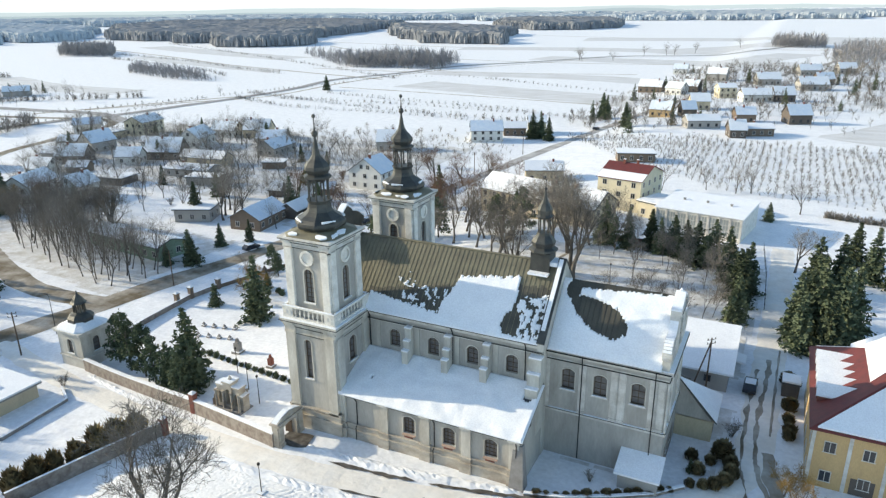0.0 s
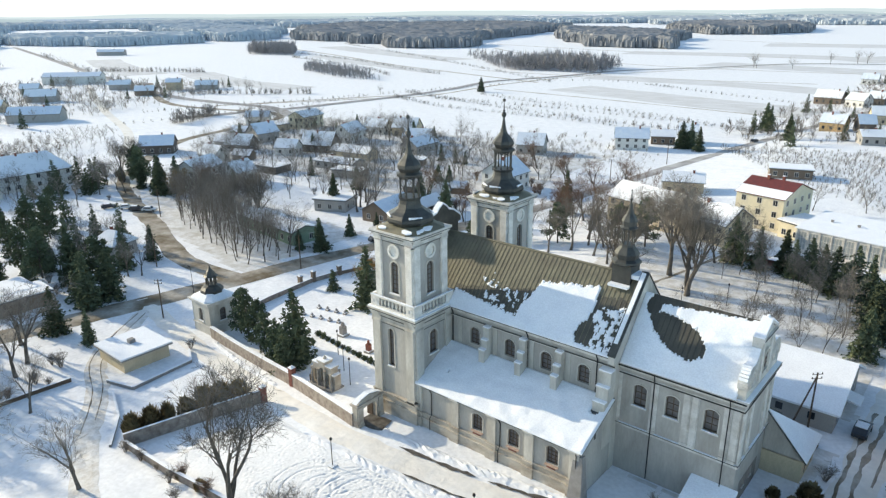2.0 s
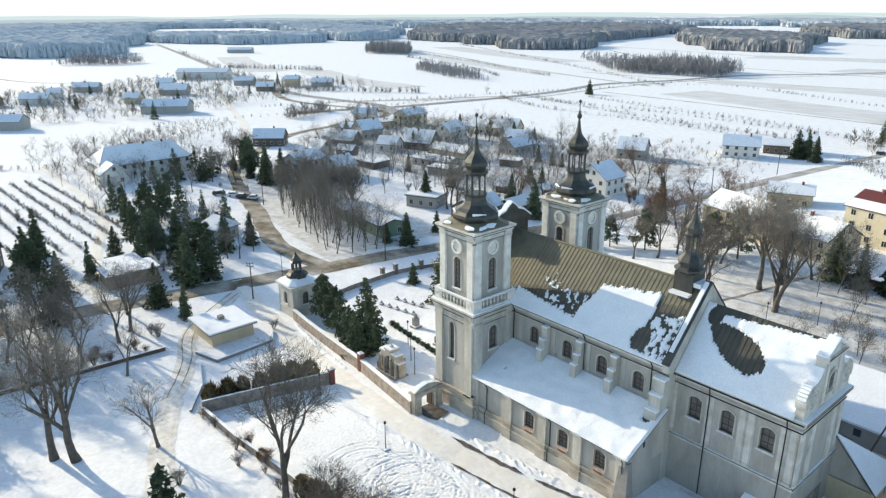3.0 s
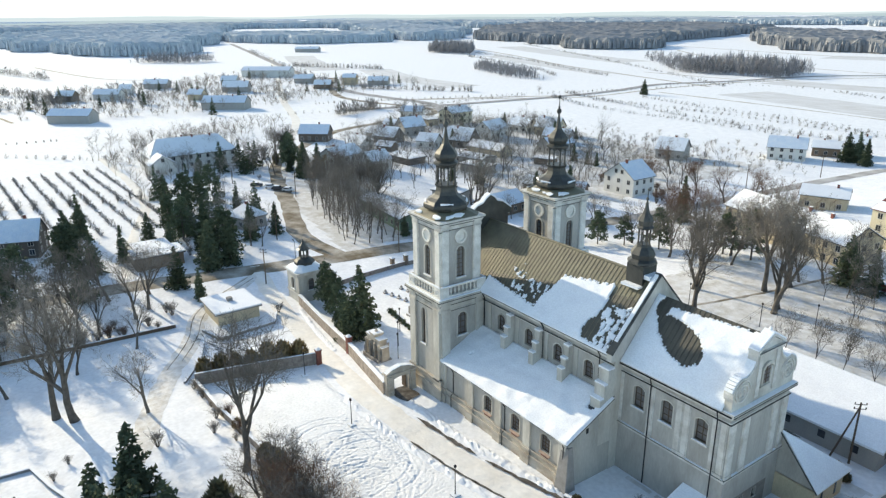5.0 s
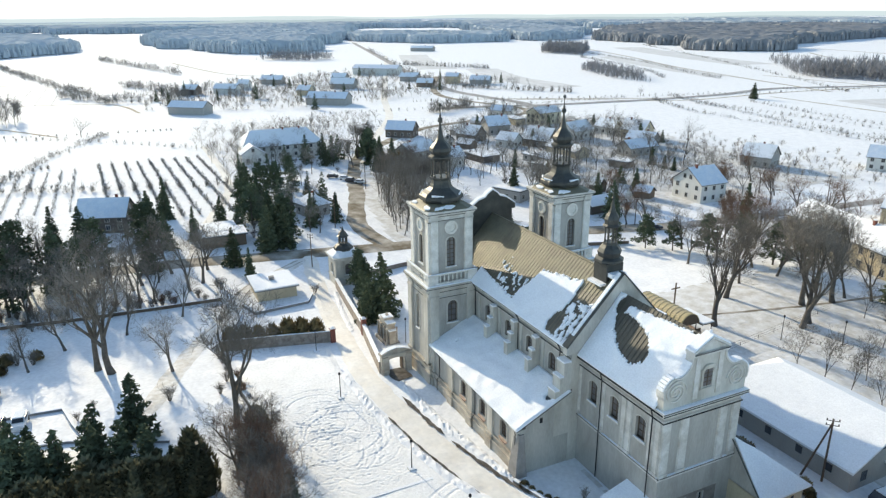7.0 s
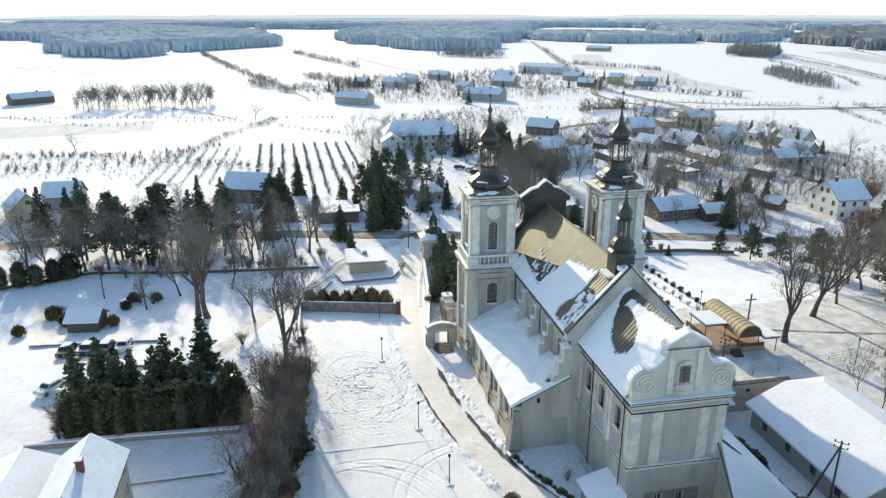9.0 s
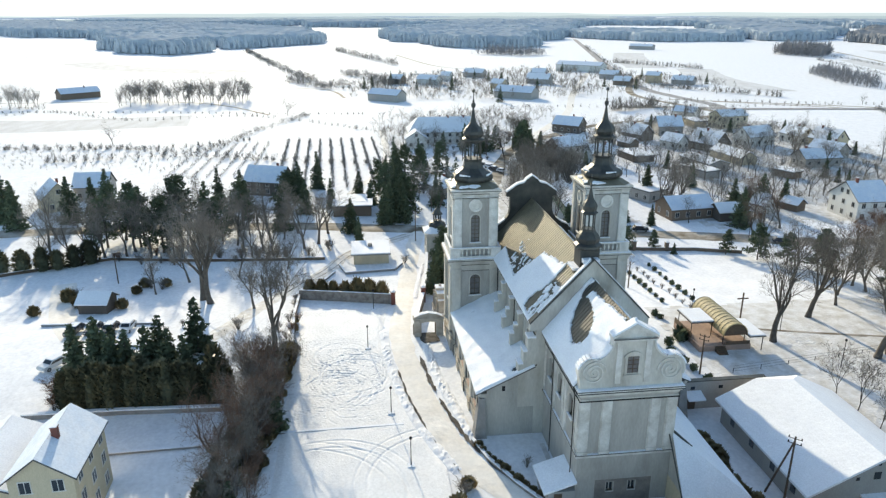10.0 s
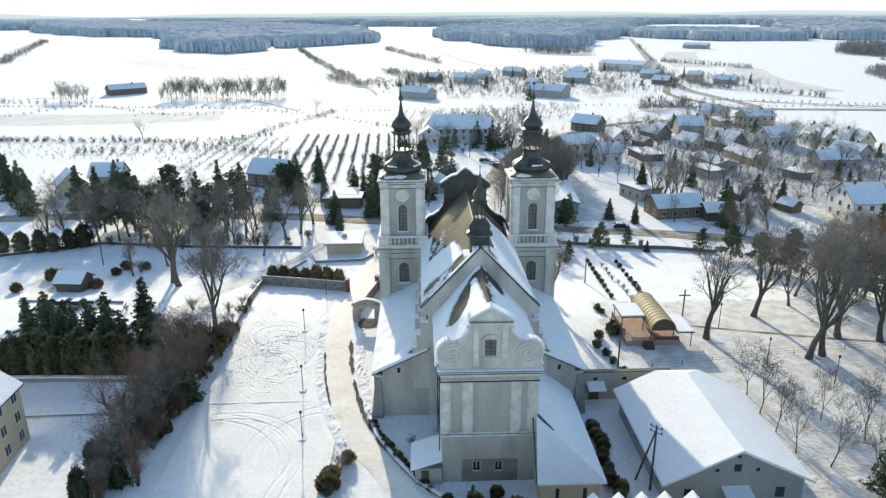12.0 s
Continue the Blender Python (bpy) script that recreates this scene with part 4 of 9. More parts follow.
for s, y0 in ((1, NS - 0.9), (-1, NN + 0.9)):
    g = Geo()
    q = [(y0, 15.5), (AX, 23.45), (AX, 23.62), (y0 - s * 0.1, 15.66)]
    g.extrude([(-23.05, y, z) for y, z in q], (0.95, 0, 0))
    part("coping", g, "lead", par)
    g = Geo()
    q = [(y0 + s * 1.0, 16.74), (AX - s * 0.3, 23.3), (AX - s * 0.3, 23.55), (y0 + s * 1.0, 16.9)]
    g.extrude([(-22.9, y, z) for y, z in q], (0.5, 0, 0.0))
    part("snow_cap", g, "roof_snow", par)

# choir
CS, CN, CE = 71.1, 81.6, -8.4
cs = Face((0, CS, 0), (1, 0, 0), (0, -1, 0))
cn = Face((0, CN, 0), (-1, 0, 0), (0, 1, 0))
ce = Face((CE, 0, 0), (0, 1, 0), (1, 0, 0))
CHOIR_WINDOWS = (-19.7, -15.9, -11.55)
g = Geo()
cs.wall(g, -23, CE, -0.4, 14.2, 0.9, [(x, 1.55, 9.25, 12.0, 0.35) for x in CHOIR_WINDOWS])
cn.wall(g, -CE, 23, -0.4, 14.2, 0.9, [(-x, 1.55, 9.25, 12.0, 0.35) for x in CHOIR_WINDOWS])
ce.wall(g, CS + 0.9, CN - 0.9, -0.4, 14.2, 0.9, [(75.0, 0.75, 1.5, 2.6, 0), (77.5, 0.75, 1.5, 2.6, 0)])
choir = part("choir_wall", g, "panel", church)
for x in CHOIR_WINDOWS:
    arched_window(cs, choir, x, 1.55, 9.25, 12.0, 0.35, 0.4, (1, 3), 0.15)
    arched_window(cn, choir, -x, 1.55, 9.25, 12.0, 0.35, 0.4, (1, 3), 0.15)
for y in (75.0, 77.5):
    g = Geo()
    ce.box(g, y - 0.37, y + 0.37, -0.3, -0.26, 1.5, 2.6)
    w = part("window", g, "pane", choir)
    g = Geo()
    ce.box(g, y - 0.45, y + 0.45, -0.26, 0.1, 1.4, 1.5)
    ce.box(g, y - 0.04, y + 0.04, -0.26, -0.2, 1.5, 2.6)
    part("window_frame", g, "trim", w)
for f, a, b in ((cs, -23, CE), (cn, -CE, 23), (ce, CS, CN)):
    for z0, z1, d in ((13.0, 13.15, 0.12), (13.55, 13.8, 0.18), (13.8, 14.05, 0.34), (14.05, 14.35, 0.52)):
        g = Geo()
        e = 0.004 if f is ce else 0
        f.box(g, a - (d if f is ce else 0), b + (d if f is ce else 0), 0, d, z0 - e, z1 + e)
        part("cornice", g, "trim", choir)
g = Geo()
for f, a, b in ((cs, -23, CE), (cn, -CE, 23), (ce, CS, CN)):
    f.box(g, a - (0.2 if f is not cs else 0), b + (0.2 if f is not cn else 0), 0, 0.12, 6.0, 6.2)
    f.box(g, a - (0.3 if f is not cs else 0), b + (0.3 if f is not cn else 0), 0, 0.24, 6.2, 6.42)
part("string_course", g, "trim", choir)
g = Geo()
for f, a, b in ((cs, -23, CE), (cn, -CE, 23), (ce, CS, CN)):
    f.box(g, a, b, 0, 0.2, 6.42, 6.48)
part("snow_cap", g, "roof_snow", choir)
for f, us, w in ((cs, (-22.4, -18.0, -14.25, -13.35, -9.9, -9.0), 0.62), (cn, (22.4, 18.0, 14.25, 13.35, 9.9, 9.0), 0.62), (ce, (71.55, 73.95, 79.25, 81.1), 0.95)):
    for u in us:
        g = Geo()
        f.box(g, u - w / 2, u + w / 2, 0, 0.14, 6.45, 13.0)
        f.box(g, u - w / 2 - 0.12, u + w / 2 + 0.12, 0, 0.07, 6.45, 13.0)
        f.box(g, u - w / 2 - 0.1, u + w / 2 + 0.1, 0, 0.22, 6.45, 6.8)
        part("pilaster", g, "trim", choir)
for x in (-18.05, -9.75):
    g = Geo()
    g.tube((x, CS - 0.55, 14.1), (x, CS - 0.25, 13.0), 0.065, 0.065, 6)
    g.tube((x, CS - 0.25, 13.0), (x, CS - 0.25, 0.2), 0.065, 0.065, 6, True)
    part("downpipe", g, "iron", choir)
g = Geo()
ce.box(g, CS - 0.55, CN + 0.55, 0.5, 0.57, 14.02, 14.1)
ce.box(g, CS - 0.2, CN + 0.2, 0.12, 0.2, 12.9, 13.02)
cs.box(g, -22.9, CE + 0.15, 0.12, 0.2, 12.9, 13.02)
cs.box(g, -22.9, CE + 0.3, 0.5, 0.62, 14.0, 14.14)
part("gutter", g, "iron", choir)
g = Geo()
for u0, u1, z0, z1 in ((73.3, 79.7, 0.0, 1.38), (73.3, 79.7, 2.66, 2.95), (73.3, 74.5, 1.38, 2.66), (75.5, 77.0, 1.38, 2.66), (78.0, 79.7, 1.38, 2.66)):
    ce.box(g, u0, u1, 0.0, 0.012, z0, z1)
part("stain", g, "damp", choir, "bare damp plaster above the ground")

CR = 21.2
ps2, ls2 = roof_plane(0, 0, CS - 0.62, 14.3, 76.35, CR)
pn2, ln2 = roof_plane(0, 0, CN + 0.62, 14.3, 76.35, CR)
# the choir slopes take the darker sheet tone throughout
roof_s2 = slope_panels("choir_roof", "sheet roof under thick snow with a thawed hole", -22.2, -9.25, ps2, mat="sheet_dark")
roof_n2 = slope_panels("choir_roof", "sheet roof mostly under snow", -22.2, -9.25, pn2, mat="sheet_dark")


def choir_snow(a, b):
    da, db = a + 17.3, (b - 0.56) * 8.9
    along, over = da * 0.905 - db * 0.425, da * 0.425 + db * 0.905
    leaf = 1 - math.hypot(along / 3.75, over / (1.72 + 0.1 * along))
    neck = blob(a, b, -20.7, 0.86, 0.9, 0.14)
    ridge = (b - 0.885 - 0.009 * (a + 20)) * 5 if a > -21.3 else -1
    icicle = 0.1 * noise.noise(Vector((a * 3.1, 0.3, 2.0))) + 0.14 * noise.noise(Vector((a * 7.7, b * 3, 4.0))) + 0.1 * noise.noise(Vector((a * 1.3, b * 6, 6.0)))
    return -max(leaf * 1.5 + icicle, neck * 1.5, ridge, -0.5)


part("snow_sheet", snow_sheet(-22.2, -9.2, ps2, choir_snow, 0.26, 110, 70, 3.0), "roof_snow", roof_s2)
part("snow_sheet", snow_sheet(-22.2, -9.2, pn2, lambda a, b: min(0.9 - b, 0.5 - blob(a, b, -20.5, 0.75, 3.5, 0.3) * 1.6 if a < -15 else 1), 0.24, 80, 50, 4.0), "roof_snow", roof_n2)

# scrolled east gable
g = Geo()
GX0, GX1 = CE - 0.85, CE
GC = 76.35


def gable_outline():
    right = [(5.55, 14.35), (5.55, 15.6)]
    right += [(4.15 + 1.45 * math.cos(a), 16.3 + 1.45 * math.sin(a)) for a in np.linspace(-0.45, 1.35, 9)]
    right += [(2.1 + 2.55 * (1 - math.sin(a)) * 0.9, 19.6 - 2.1 * math.cos(a)) for a in np.linspace(0.35, 1.5, 7)]
    right += [(2.1, 20.0)]
    return right


half = gable_outline()
pts = [(GC + u, z) for u, z in half] + [(GC - u, z) for u, z in half[::-1]]
g.extrude([(GX0, y, z) for y, z in pts], (GX1 - GX0, 0, 0))
gab = part("east_gable", g, "plaster", church, "scrolled baroque gable with spiral volutes and a pediment")
g = Geo()
ce.box(g, CS - 0.5, CN + 0.5, -0.8, 0.5, 14.35, 14.42)
part("snow_cap", g, "roof_snow", gab)
for s in (-1, 1):
    cxy = GC + s * 4.1
    g = Geo()
    for k in range(60):
        a, r = k * 0.3, 1.36 * (1 - k / 66)
        for dr, out in ((-0.075, 0.0), (-0.06, 0.13), (0.06, 0.13), (0.075, 0.0)):
            q = ce.p(cxy - s * (r + dr) * math.cos(a), out, 16.25 + (r + dr) * math.sin(a))
            g.v.append(tuple(q))
        if k:
            g.f += [(4 * k - 4 + m, 4 * k - 3 + m, 4 * k + 1 + m, 4 * k + m) for m in range(3)]
    part("volute", g, "trim", gab, "spiral scroll")
    g, sn = Geo(), Geo()
    hs = half[2:]
    for k in range(len(hs) - 1):
        (u0, z0), (u1, z1) = hs[k], hs[k + 1]
        d = Vector((u1 - u0, z1 - z0))
        if d.length < 0.01:
            continue
        o = Vector((d.y, -d.x)).normalized()
        ce.poly(g, [(GC + s * u0, z0), (GC + s * u1, z1), (GC + s * (u1 + o.x * 0.16), z1 + o.y * 0.16), (GC + s * (u0 + o.x * 0.16), z0 + o.y * 0.16)], -0.95, 0.1)
        if o.y > 0.3 and k < len(hs) - 2:
            ce.poly(sn, [(GC + s * (u0 + o.x * 0.16), z0 + o.y * 0.16), (GC + s * (u1 + o.x * 0.16), z1 + o.y * 0.16), (GC + s * (u1 + o.x * 0.34), z1 + o.y * 0.34), (GC + s * (u0 + o.x * 0.34), z0 + o.y * 0.34)], -0.9, 0.02)
    part("coping", g, "trim", gab)
    part("snow_cap", sn, "roof_snow", gab)
g = Geo()
for s in (-1, 1):
    ce.box(g, GC + s * 1.55 - 0.3, GC + s * 1.55 + 0.3, 0, 0.14, 14.9, 19.7)
ce.box(g, GC - 2.3, GC + 2.3, -0.95, 0.3, 19.75, 20.05)
ce.poly(g, [(GC - 2.3, 20.05), (GC + 2.3, 20.05), (GC, 21.35)], -0.85, 0.02)
for s in (-1, 1):
    ce.poly(g, [(GC + s * 2.45, 20.05), (GC, 21.4), (GC, 21.65), (GC + s * 2.45, 20.3)], -0.95, 0.3)
part("pediment", g, "trim", gab)
g = Geo()
for s in (-1, 1):
    ce.poly(g, [(GC + s * 2.45, 20.3), (GC, 21.65), (GC, 21.9), (GC + s * 2.45, 20.5)], -0.9, 0.22)
g.lathe([(0.12, 21.8), (0.2, 22.0), (0.05, 22.2)], 6, CE - 0.3, GC)
part("snow_cap", g, "roof_snow", gab)
g = Geo()
ce.box(g, GC - 0.62, GC + 0.62, -0.3, 0.012, 16.0, 17.9)
w = part("gable_window", g, "church_pane", gab)
g = Geo()
for s in (-1, 1):
    ce.box(g, GC + s * 0.75 - 0.13, GC + s * 0.75 + 0.13, 0, 0.12, 15.85, 17.8)
ce.box(g, GC - 0.95, GC + 0.95, 0, 0.2, 15.7, 15.88)
ce.ring(g, GC, 17.4, 0.85, 1.15, 0, 0.22, 25, 155, 8)
part("window_surround", g, "plaster", w)
g = Geo()
ce.box(g, GC - 0.04, GC + 0.04, 0.012, 0.05, 16.0, 17.9)
for z in (16.5, 17.0, 17.5):
    ce.box(g, GC - 0.62, GC + 0.62, 0.012, 0.05, z - 0.03, z + 0.03)
part("window_frame", g, "wood", w)

g = Geo()
ce.box(g, CS - 0.56, CN + 0.56, 0.5, 0.56, 14.26, 14.34)
ce.box(g, GC - 2.36, GC + 2.36, 0.3, 0.36, 19.97, 20.05)
ce.box(g, CS - 0.3, CN + 0.3, 0.24, 0.28, 6.36, 6.43)
cs.box(g, -22.9, CE + 0.24, 0.24, 0.28, 6.36, 6.43)
part("flashing", g, "lead", gab)

# aisles
def aisle(sgn):
    def Y(v):
        return AX + sgn * (AX - v)
    def yy(v):
        return v if sgn > 0 else 2 * AX - v
    AO = 63.0
    f = Face((0, yy(AO), 0), (sgn, 0, 0), (0, -sgn, 0))
    g = Geo()
    wins = [(sgn * x, 1.6, 3.0, 5.35, 0.35) for x in (-36.9, -31.5, -26.1)]
    a, b = sorted((sgn * -47.2, sgn * -22.4))
    f.wall(g, a, b, -0.6, 6.15, 0.8, wins)
    e = Face((-22.4, yy(AO), 0), (0, sgn, 0), (1, 0, 0))
    e.poly(g, [(0.8, -0.6), (7.0, -0.6), (7.0, 9.65), (0.8, 6.7), ], -0.8, 0)
    wall = part("aisle_wall", g, "panel", church)
    for u, w, s0, h, r in wins:
        arched_window(f, wall, u, w, s0, h, r, 0.35, (2, 4), 0.14, ledge=False)
        g = Geo()
        g.extrude([f.p(u - 0.88, -0.35, 3.02), f.p(u - 0.88, 0.24, 2.8), f.p(u - 0.88, 0.24, 2.68), f.p(u - 0.88, -0.3, 2.8)], f.u * 1.76)
        part("window_sill", g, "pale_brick", wall, "sloping red tile sill")
        g = Geo()
        f.box(g, u - 0.7, u + 0.5, -0.02, 0.03, 2.3, 2.62)
        part("brick_patch", g, "brick_red", wall, "exposed red brick under the sill")
    g = Geo()
    f.box(g, a, b, 0, 0.3, -0.6, 1.25)
    f.box(g, a, b, 0, 0.4, 1.25, 1.45)
    f.box(g, a, b, 0, 0.16, 1.45, 2.0)
    f.box(g, a, b, 0, 0.26, 2.0, 2.18)
    for x in (-46.6, -40.4, -34.6, -29.2, -23.2):
        u = sgn * x
        f.box(g, u - 0.75, u + 0.75, 0.05, 0.52, -0.6, 1.256)
        f.box(g, u - 0.8, u + 0.8, 0.05, 0.62, 1.256, 1.456)
        f.box(g, u - 0.7, u + 0.7, 0.05, 0.38, 1.456, 2.006)
        f.box(g, u - 0.75, u + 0.75, 0.05, 0.48, 2.006, 2.186)
    part("plinth", g, "plinth", wall, "worn stone plinth with missing plaster")
    for x in (-46.6, -40.4, -34.6, -29.2, -23.2):
        u = sgn * x
        g = Geo()
        f.box(g, u - 0.6, u + 0.6, 0, 0.26, 2.18, 6.0)
        part("pilaster", g, "plaster", wall)
    g = Geo()
    for z0, z1, d in ((5.85, 6.0, 0.12), (6.0, 6.15, 0.28), (6.15, 6.28, 0.42)):
        f.box(g, a, b, 0, d, z0, z1)
    for x in (-46.6, -40.4, -34.6, -29.2, -23.2):
        u = sgn * x
        for z0, z1, d in ((5.856, 6.006, 0.36), (6.006, 6.156, 0.5), (6.156, 6.274, 0.64)):
            f.box(g, u - 0.72, u + 0.72, 0, d, z0, z1)
    part("cornice", g, "trim", wall)
    for x in (-44.4, -33.4, -22.9):
        g = Geo()
        u = sgn * x
        p0, p1, p2 = f.p(u, 0.5, 6.1), f.p(u, 0.33 if x > -23 else 0.1, 5.5), f.p(u, 0.33 if x > -23 else 0.1, 2.2)
        g.tube(p0, p1, 0.06, 0.06, 6)
        g.tube(p1, p2, 0.06, 0.06, 6)
        g.tube(p2, f.p(u, 0.5, 1.9), 0.06, 0.06, 6)
        g.tube(f.p(u, 0.5, 1.9), f.p(u, 0.5, 0.1), 0.06, 0.06, 6)
        part("downpipe", g, "iron", wall)
    # lean-to roof with its snow
    p, ln_ = roof_plane(0, 0, yy(AO - 0.6), 6.25, yy(NS), 9.75)
    g = Geo()
    x0, x1 = (-46.9, -22.1)
    g.hexa([p(x0, 0, -0.12), p(x1, 0, -0.12), p(x1, 1, -0.12), p(x0, 1, -0.12), p(x0, 0), p(x1, 0), p(x1, 1), p(x0, 1)] if sgn > 0 else
           [p(x1, 0, -0.12), p(x0, 0, -0.12), p(x0, 1, -0.12), p(x1, 1, -0.12), p(x1, 0), p(x0, 0), p(x0, 1), p(x1, 1)])
    rf = part("aisle_roof", g, "dark_roof", church)
    part("snow_sheet", snow_sheet(x0, x1, p, lambda a_, b_: 0.5 + min(0, 3 * (b_ - 0.0)) - (0.75 * max(0, 1 - math.hypot((a_ + 23.3) / 1.1, (b_ - 0.72) / 0.14))) - (0.7 * max(0, noise.noise(Vector((a_ * 2.4, b_ * 18, 3))) - 0.15) * 2 if -44.6 < a_ < -42.6 and 0.4 < b_ < 0.62 else 0) - 0.12, 0.3, 120, 40, 6.0 + sgn), "roof_snow", rf)
    # sloping end wall coping and corner buttress
    g = Geo()
    e.poly(g, [(-0.5, 6.3), (7.0, 9.95), (7.0, 9.75), (-0.5, 6.1)], -0.5, 0.12)
    part("coping", g, "lead", wall)
    g = Geo()
    c = Vector((-22.3, yy(AO - 0.1), 0))
    g.hexa([c + Vector((-1.3, -0.8 * sgn, -0.6)), c + Vector((0.55, -0.8 * sgn, -0.6)), c + Vector((0.55, 0.9 * sgn, -0.6)), c + Vector((-1.3, 0.9 * sgn, -0.6)),
            c + Vector((-1.0, -0.1 * sgn, 5.6)), c + Vector((0.1, -0.1 * sgn, 5.6)), c + Vector((0.1, 0.6 * sgn, 5.6)), c + Vector((-1.0, 0.6 * sgn, 5.6))])
    part("corner_buttress", g, "concrete", wall)
    g = Geo()
    e.box(g, 2.7, 3.1, 0.0, 0.02, 6.4, 7.1)
    part("vent", g, "iron", wall)


aisle(1)
aisle(-1)

# west gable between the towers, seen from behind; the dark colour paints its shade
g = Geo()
prof = [(-6.8, 14), (-6.8, 17.6), (-6.2, 18.3), (-5.2, 18.7), (-4.3, 19.4), (-3.7, 20.3), (-3.5, 21.2), (-3.5, 23.2), (-4.1, 23.3), (-4.1, 24.0), (-2.4, 25.2), (-1.3, 25.5), (-0.9, 26.0), (0, 26.6)]
pts = [(AX + u, z) for u, z in prof] + [(AX - u, z) for u, z in prof[-2::-1]]
g.extrude([(-54.3, y, z) for y, z in pts], (0.8, 0, 0))
wg = part("west_gable", g, "lead", church, "curved west gable, its back coloured dark for the shade on it")
g = Geo()
for s in (-1, 1):
    for k in (0, 1, 2, 8, 9, 10, 11):
        (u0, z0), (u1, z1) = prof[k + 1], prof[k + 2]
        if z1 - z0 > 1.5:
            continue
        g.extrude([(-54.35, AX + s * u0, z0), (-54.35, AX + s * u1, z1), (-54.35, AX + s * u1, z1 + 0.25), (-54.35, AX + s * u0, z0 + 0.25)], (0.95, 0, 0))
part("snow_cap", g, "roof_snow", wg)
g = Geo()
g.box(-55.0, -53.9, AX - 6.9, AX + 6.9, -1.5, 14.2)
part("west_front", g, "plaster", church)

# ridge turret
g = Geo()
fx = -25.1
g.box(fx - 1.2, fx + 1.2, AX - 1.2, AX + 1.2, 20.2, 24.2)
tur = part("ridge_turret", g, "lead", church, "slender dark sheet-metal ridge turret with an open lantern")
g = Geo()
g.lathe([(1.5, 24.15), (1.75, 24.35), (1.7, 24.6), (1.3, 24.85), (1.35, 25.1), (1.45, 25.45), (1.2, 25.9), (0.85, 26.3), (0.8, 26.6)], 8, fx, AX, math.pi / 8, 0.3)
part("turret_bell", g, "lead", tur)
for k in range(8):
    a = math.pi / 8 + k * math.pi / 4
    g = Geo()
    g.lathe([(0.1, 26.55), (0.07, 26.8), (0.07, 28.2), (0.12, 28.5)], 5, fx + 0.68 * math.cos(a), AX + 0.68 * math.sin(a))
    part("lantern_post", g, "lead", tur)
g = Geo()
g.lathe([(0.85, 28.4), (1.05, 28.6), (0.8, 28.8), (0.85, 29.1), (0.92, 29.4), (0.75, 29.8), (0.45, 30.2), (0.28, 30.7), (0.15, 31.4), (0.08, 31.7), (0.2, 31.9), (0.06, 32.1), (0.04, 32.9), (0.13, 33.0), (0.02, 33.15)], 8, fx, AX, math.pi / 8)
part("turret_cap", g, "lead", tur)
g = Geo()
g.box(fx - 1.25, fx + 1.25, AX - 2.0, AX - 1.15, 21.6, 21.9)
g.box(-24.0, -23.0, AX - 1.0, AX + 1.0, 22.7, 23.2)
part("snow_patch", g, "roof_snow", tur)

# sacristy on the north side: hipped lean-to
g = Geo()
g.box(-22.2, -3.9, 81.62, 88.0, -0.4, 3.0)
sac = part("sacristy_wall", g, "wall_cream", church)
g = Geo()
g.extrude([(-8.4, 81.62, 2.9), (-3.9, 81.62, 2.9), (-8.4, 81.62, 8.0)], (0, 0.4, 0))
part("sacristy_gable", g, "panel", church)
g = Geo()
top_a, top_b = Vector((-22.3, 81.6, 8.3)), Vector((-8.4, 81.6, 8.2))
c1, c2, c3 = Vector((-22.6, 88.6, 3.0)), Vector((-3.4, 88.6, 3.0)), Vector((-3.4, 81.1, 3.0))
for quad in ([top_a, c1, c2, top_b], [top_b, c2, c3, c3]):
    up = Vector((0, 0, 0.22))
    a = [p for p in quad[:4 if quad[2] != quad[3] else 3]]
    g.extrude(a, up)
part("snow_sheet", g, "roof_snow", sac)
g = Geo()
g.tube(top_b + Vector((0, -0.4, 0.2)), c3 + Vector((0, -0.05, 0.1)), 0.08, 0.08, 5)
g.tube(top_b + Vector((-0.2, 0.1, 0.25)), top_b + Vector((1.2, 1.8, -0.9)), 0.2, 0.06, 5)
part("flashing", g, "lead", sac)
g = Geo()
for k in range(6):
    g.box(-3.89, -3.86, 82.2 + k * 1.0, 82.6 + k * 1.0, 0.6, 2.2) if k in (1, 4) else None
part("window", g, "pane", sac)

# small lean-to at the choir's south wall
g = Geo()
g.box(-12.5, -8.1, 68.0, 71.05, -0.4, 2.0)
porch = part("lean_to", g, "wall_grey", church)
g = Geo()
g.extrude([(-12.9, 67.5, 1.95), (-12.9, 71.1, 3.1), (-12.9, 71.1, 3.35), (-12.9, 67.5, 2.2)], (5.1, 0, 0))
part("snow_sheet", g, "roof_snow", porch)
g = Geo()
g.box(-8.11, -8.06, 68.7, 69.6, 0.0, 1.8)
part("door", g, "wood", porch)


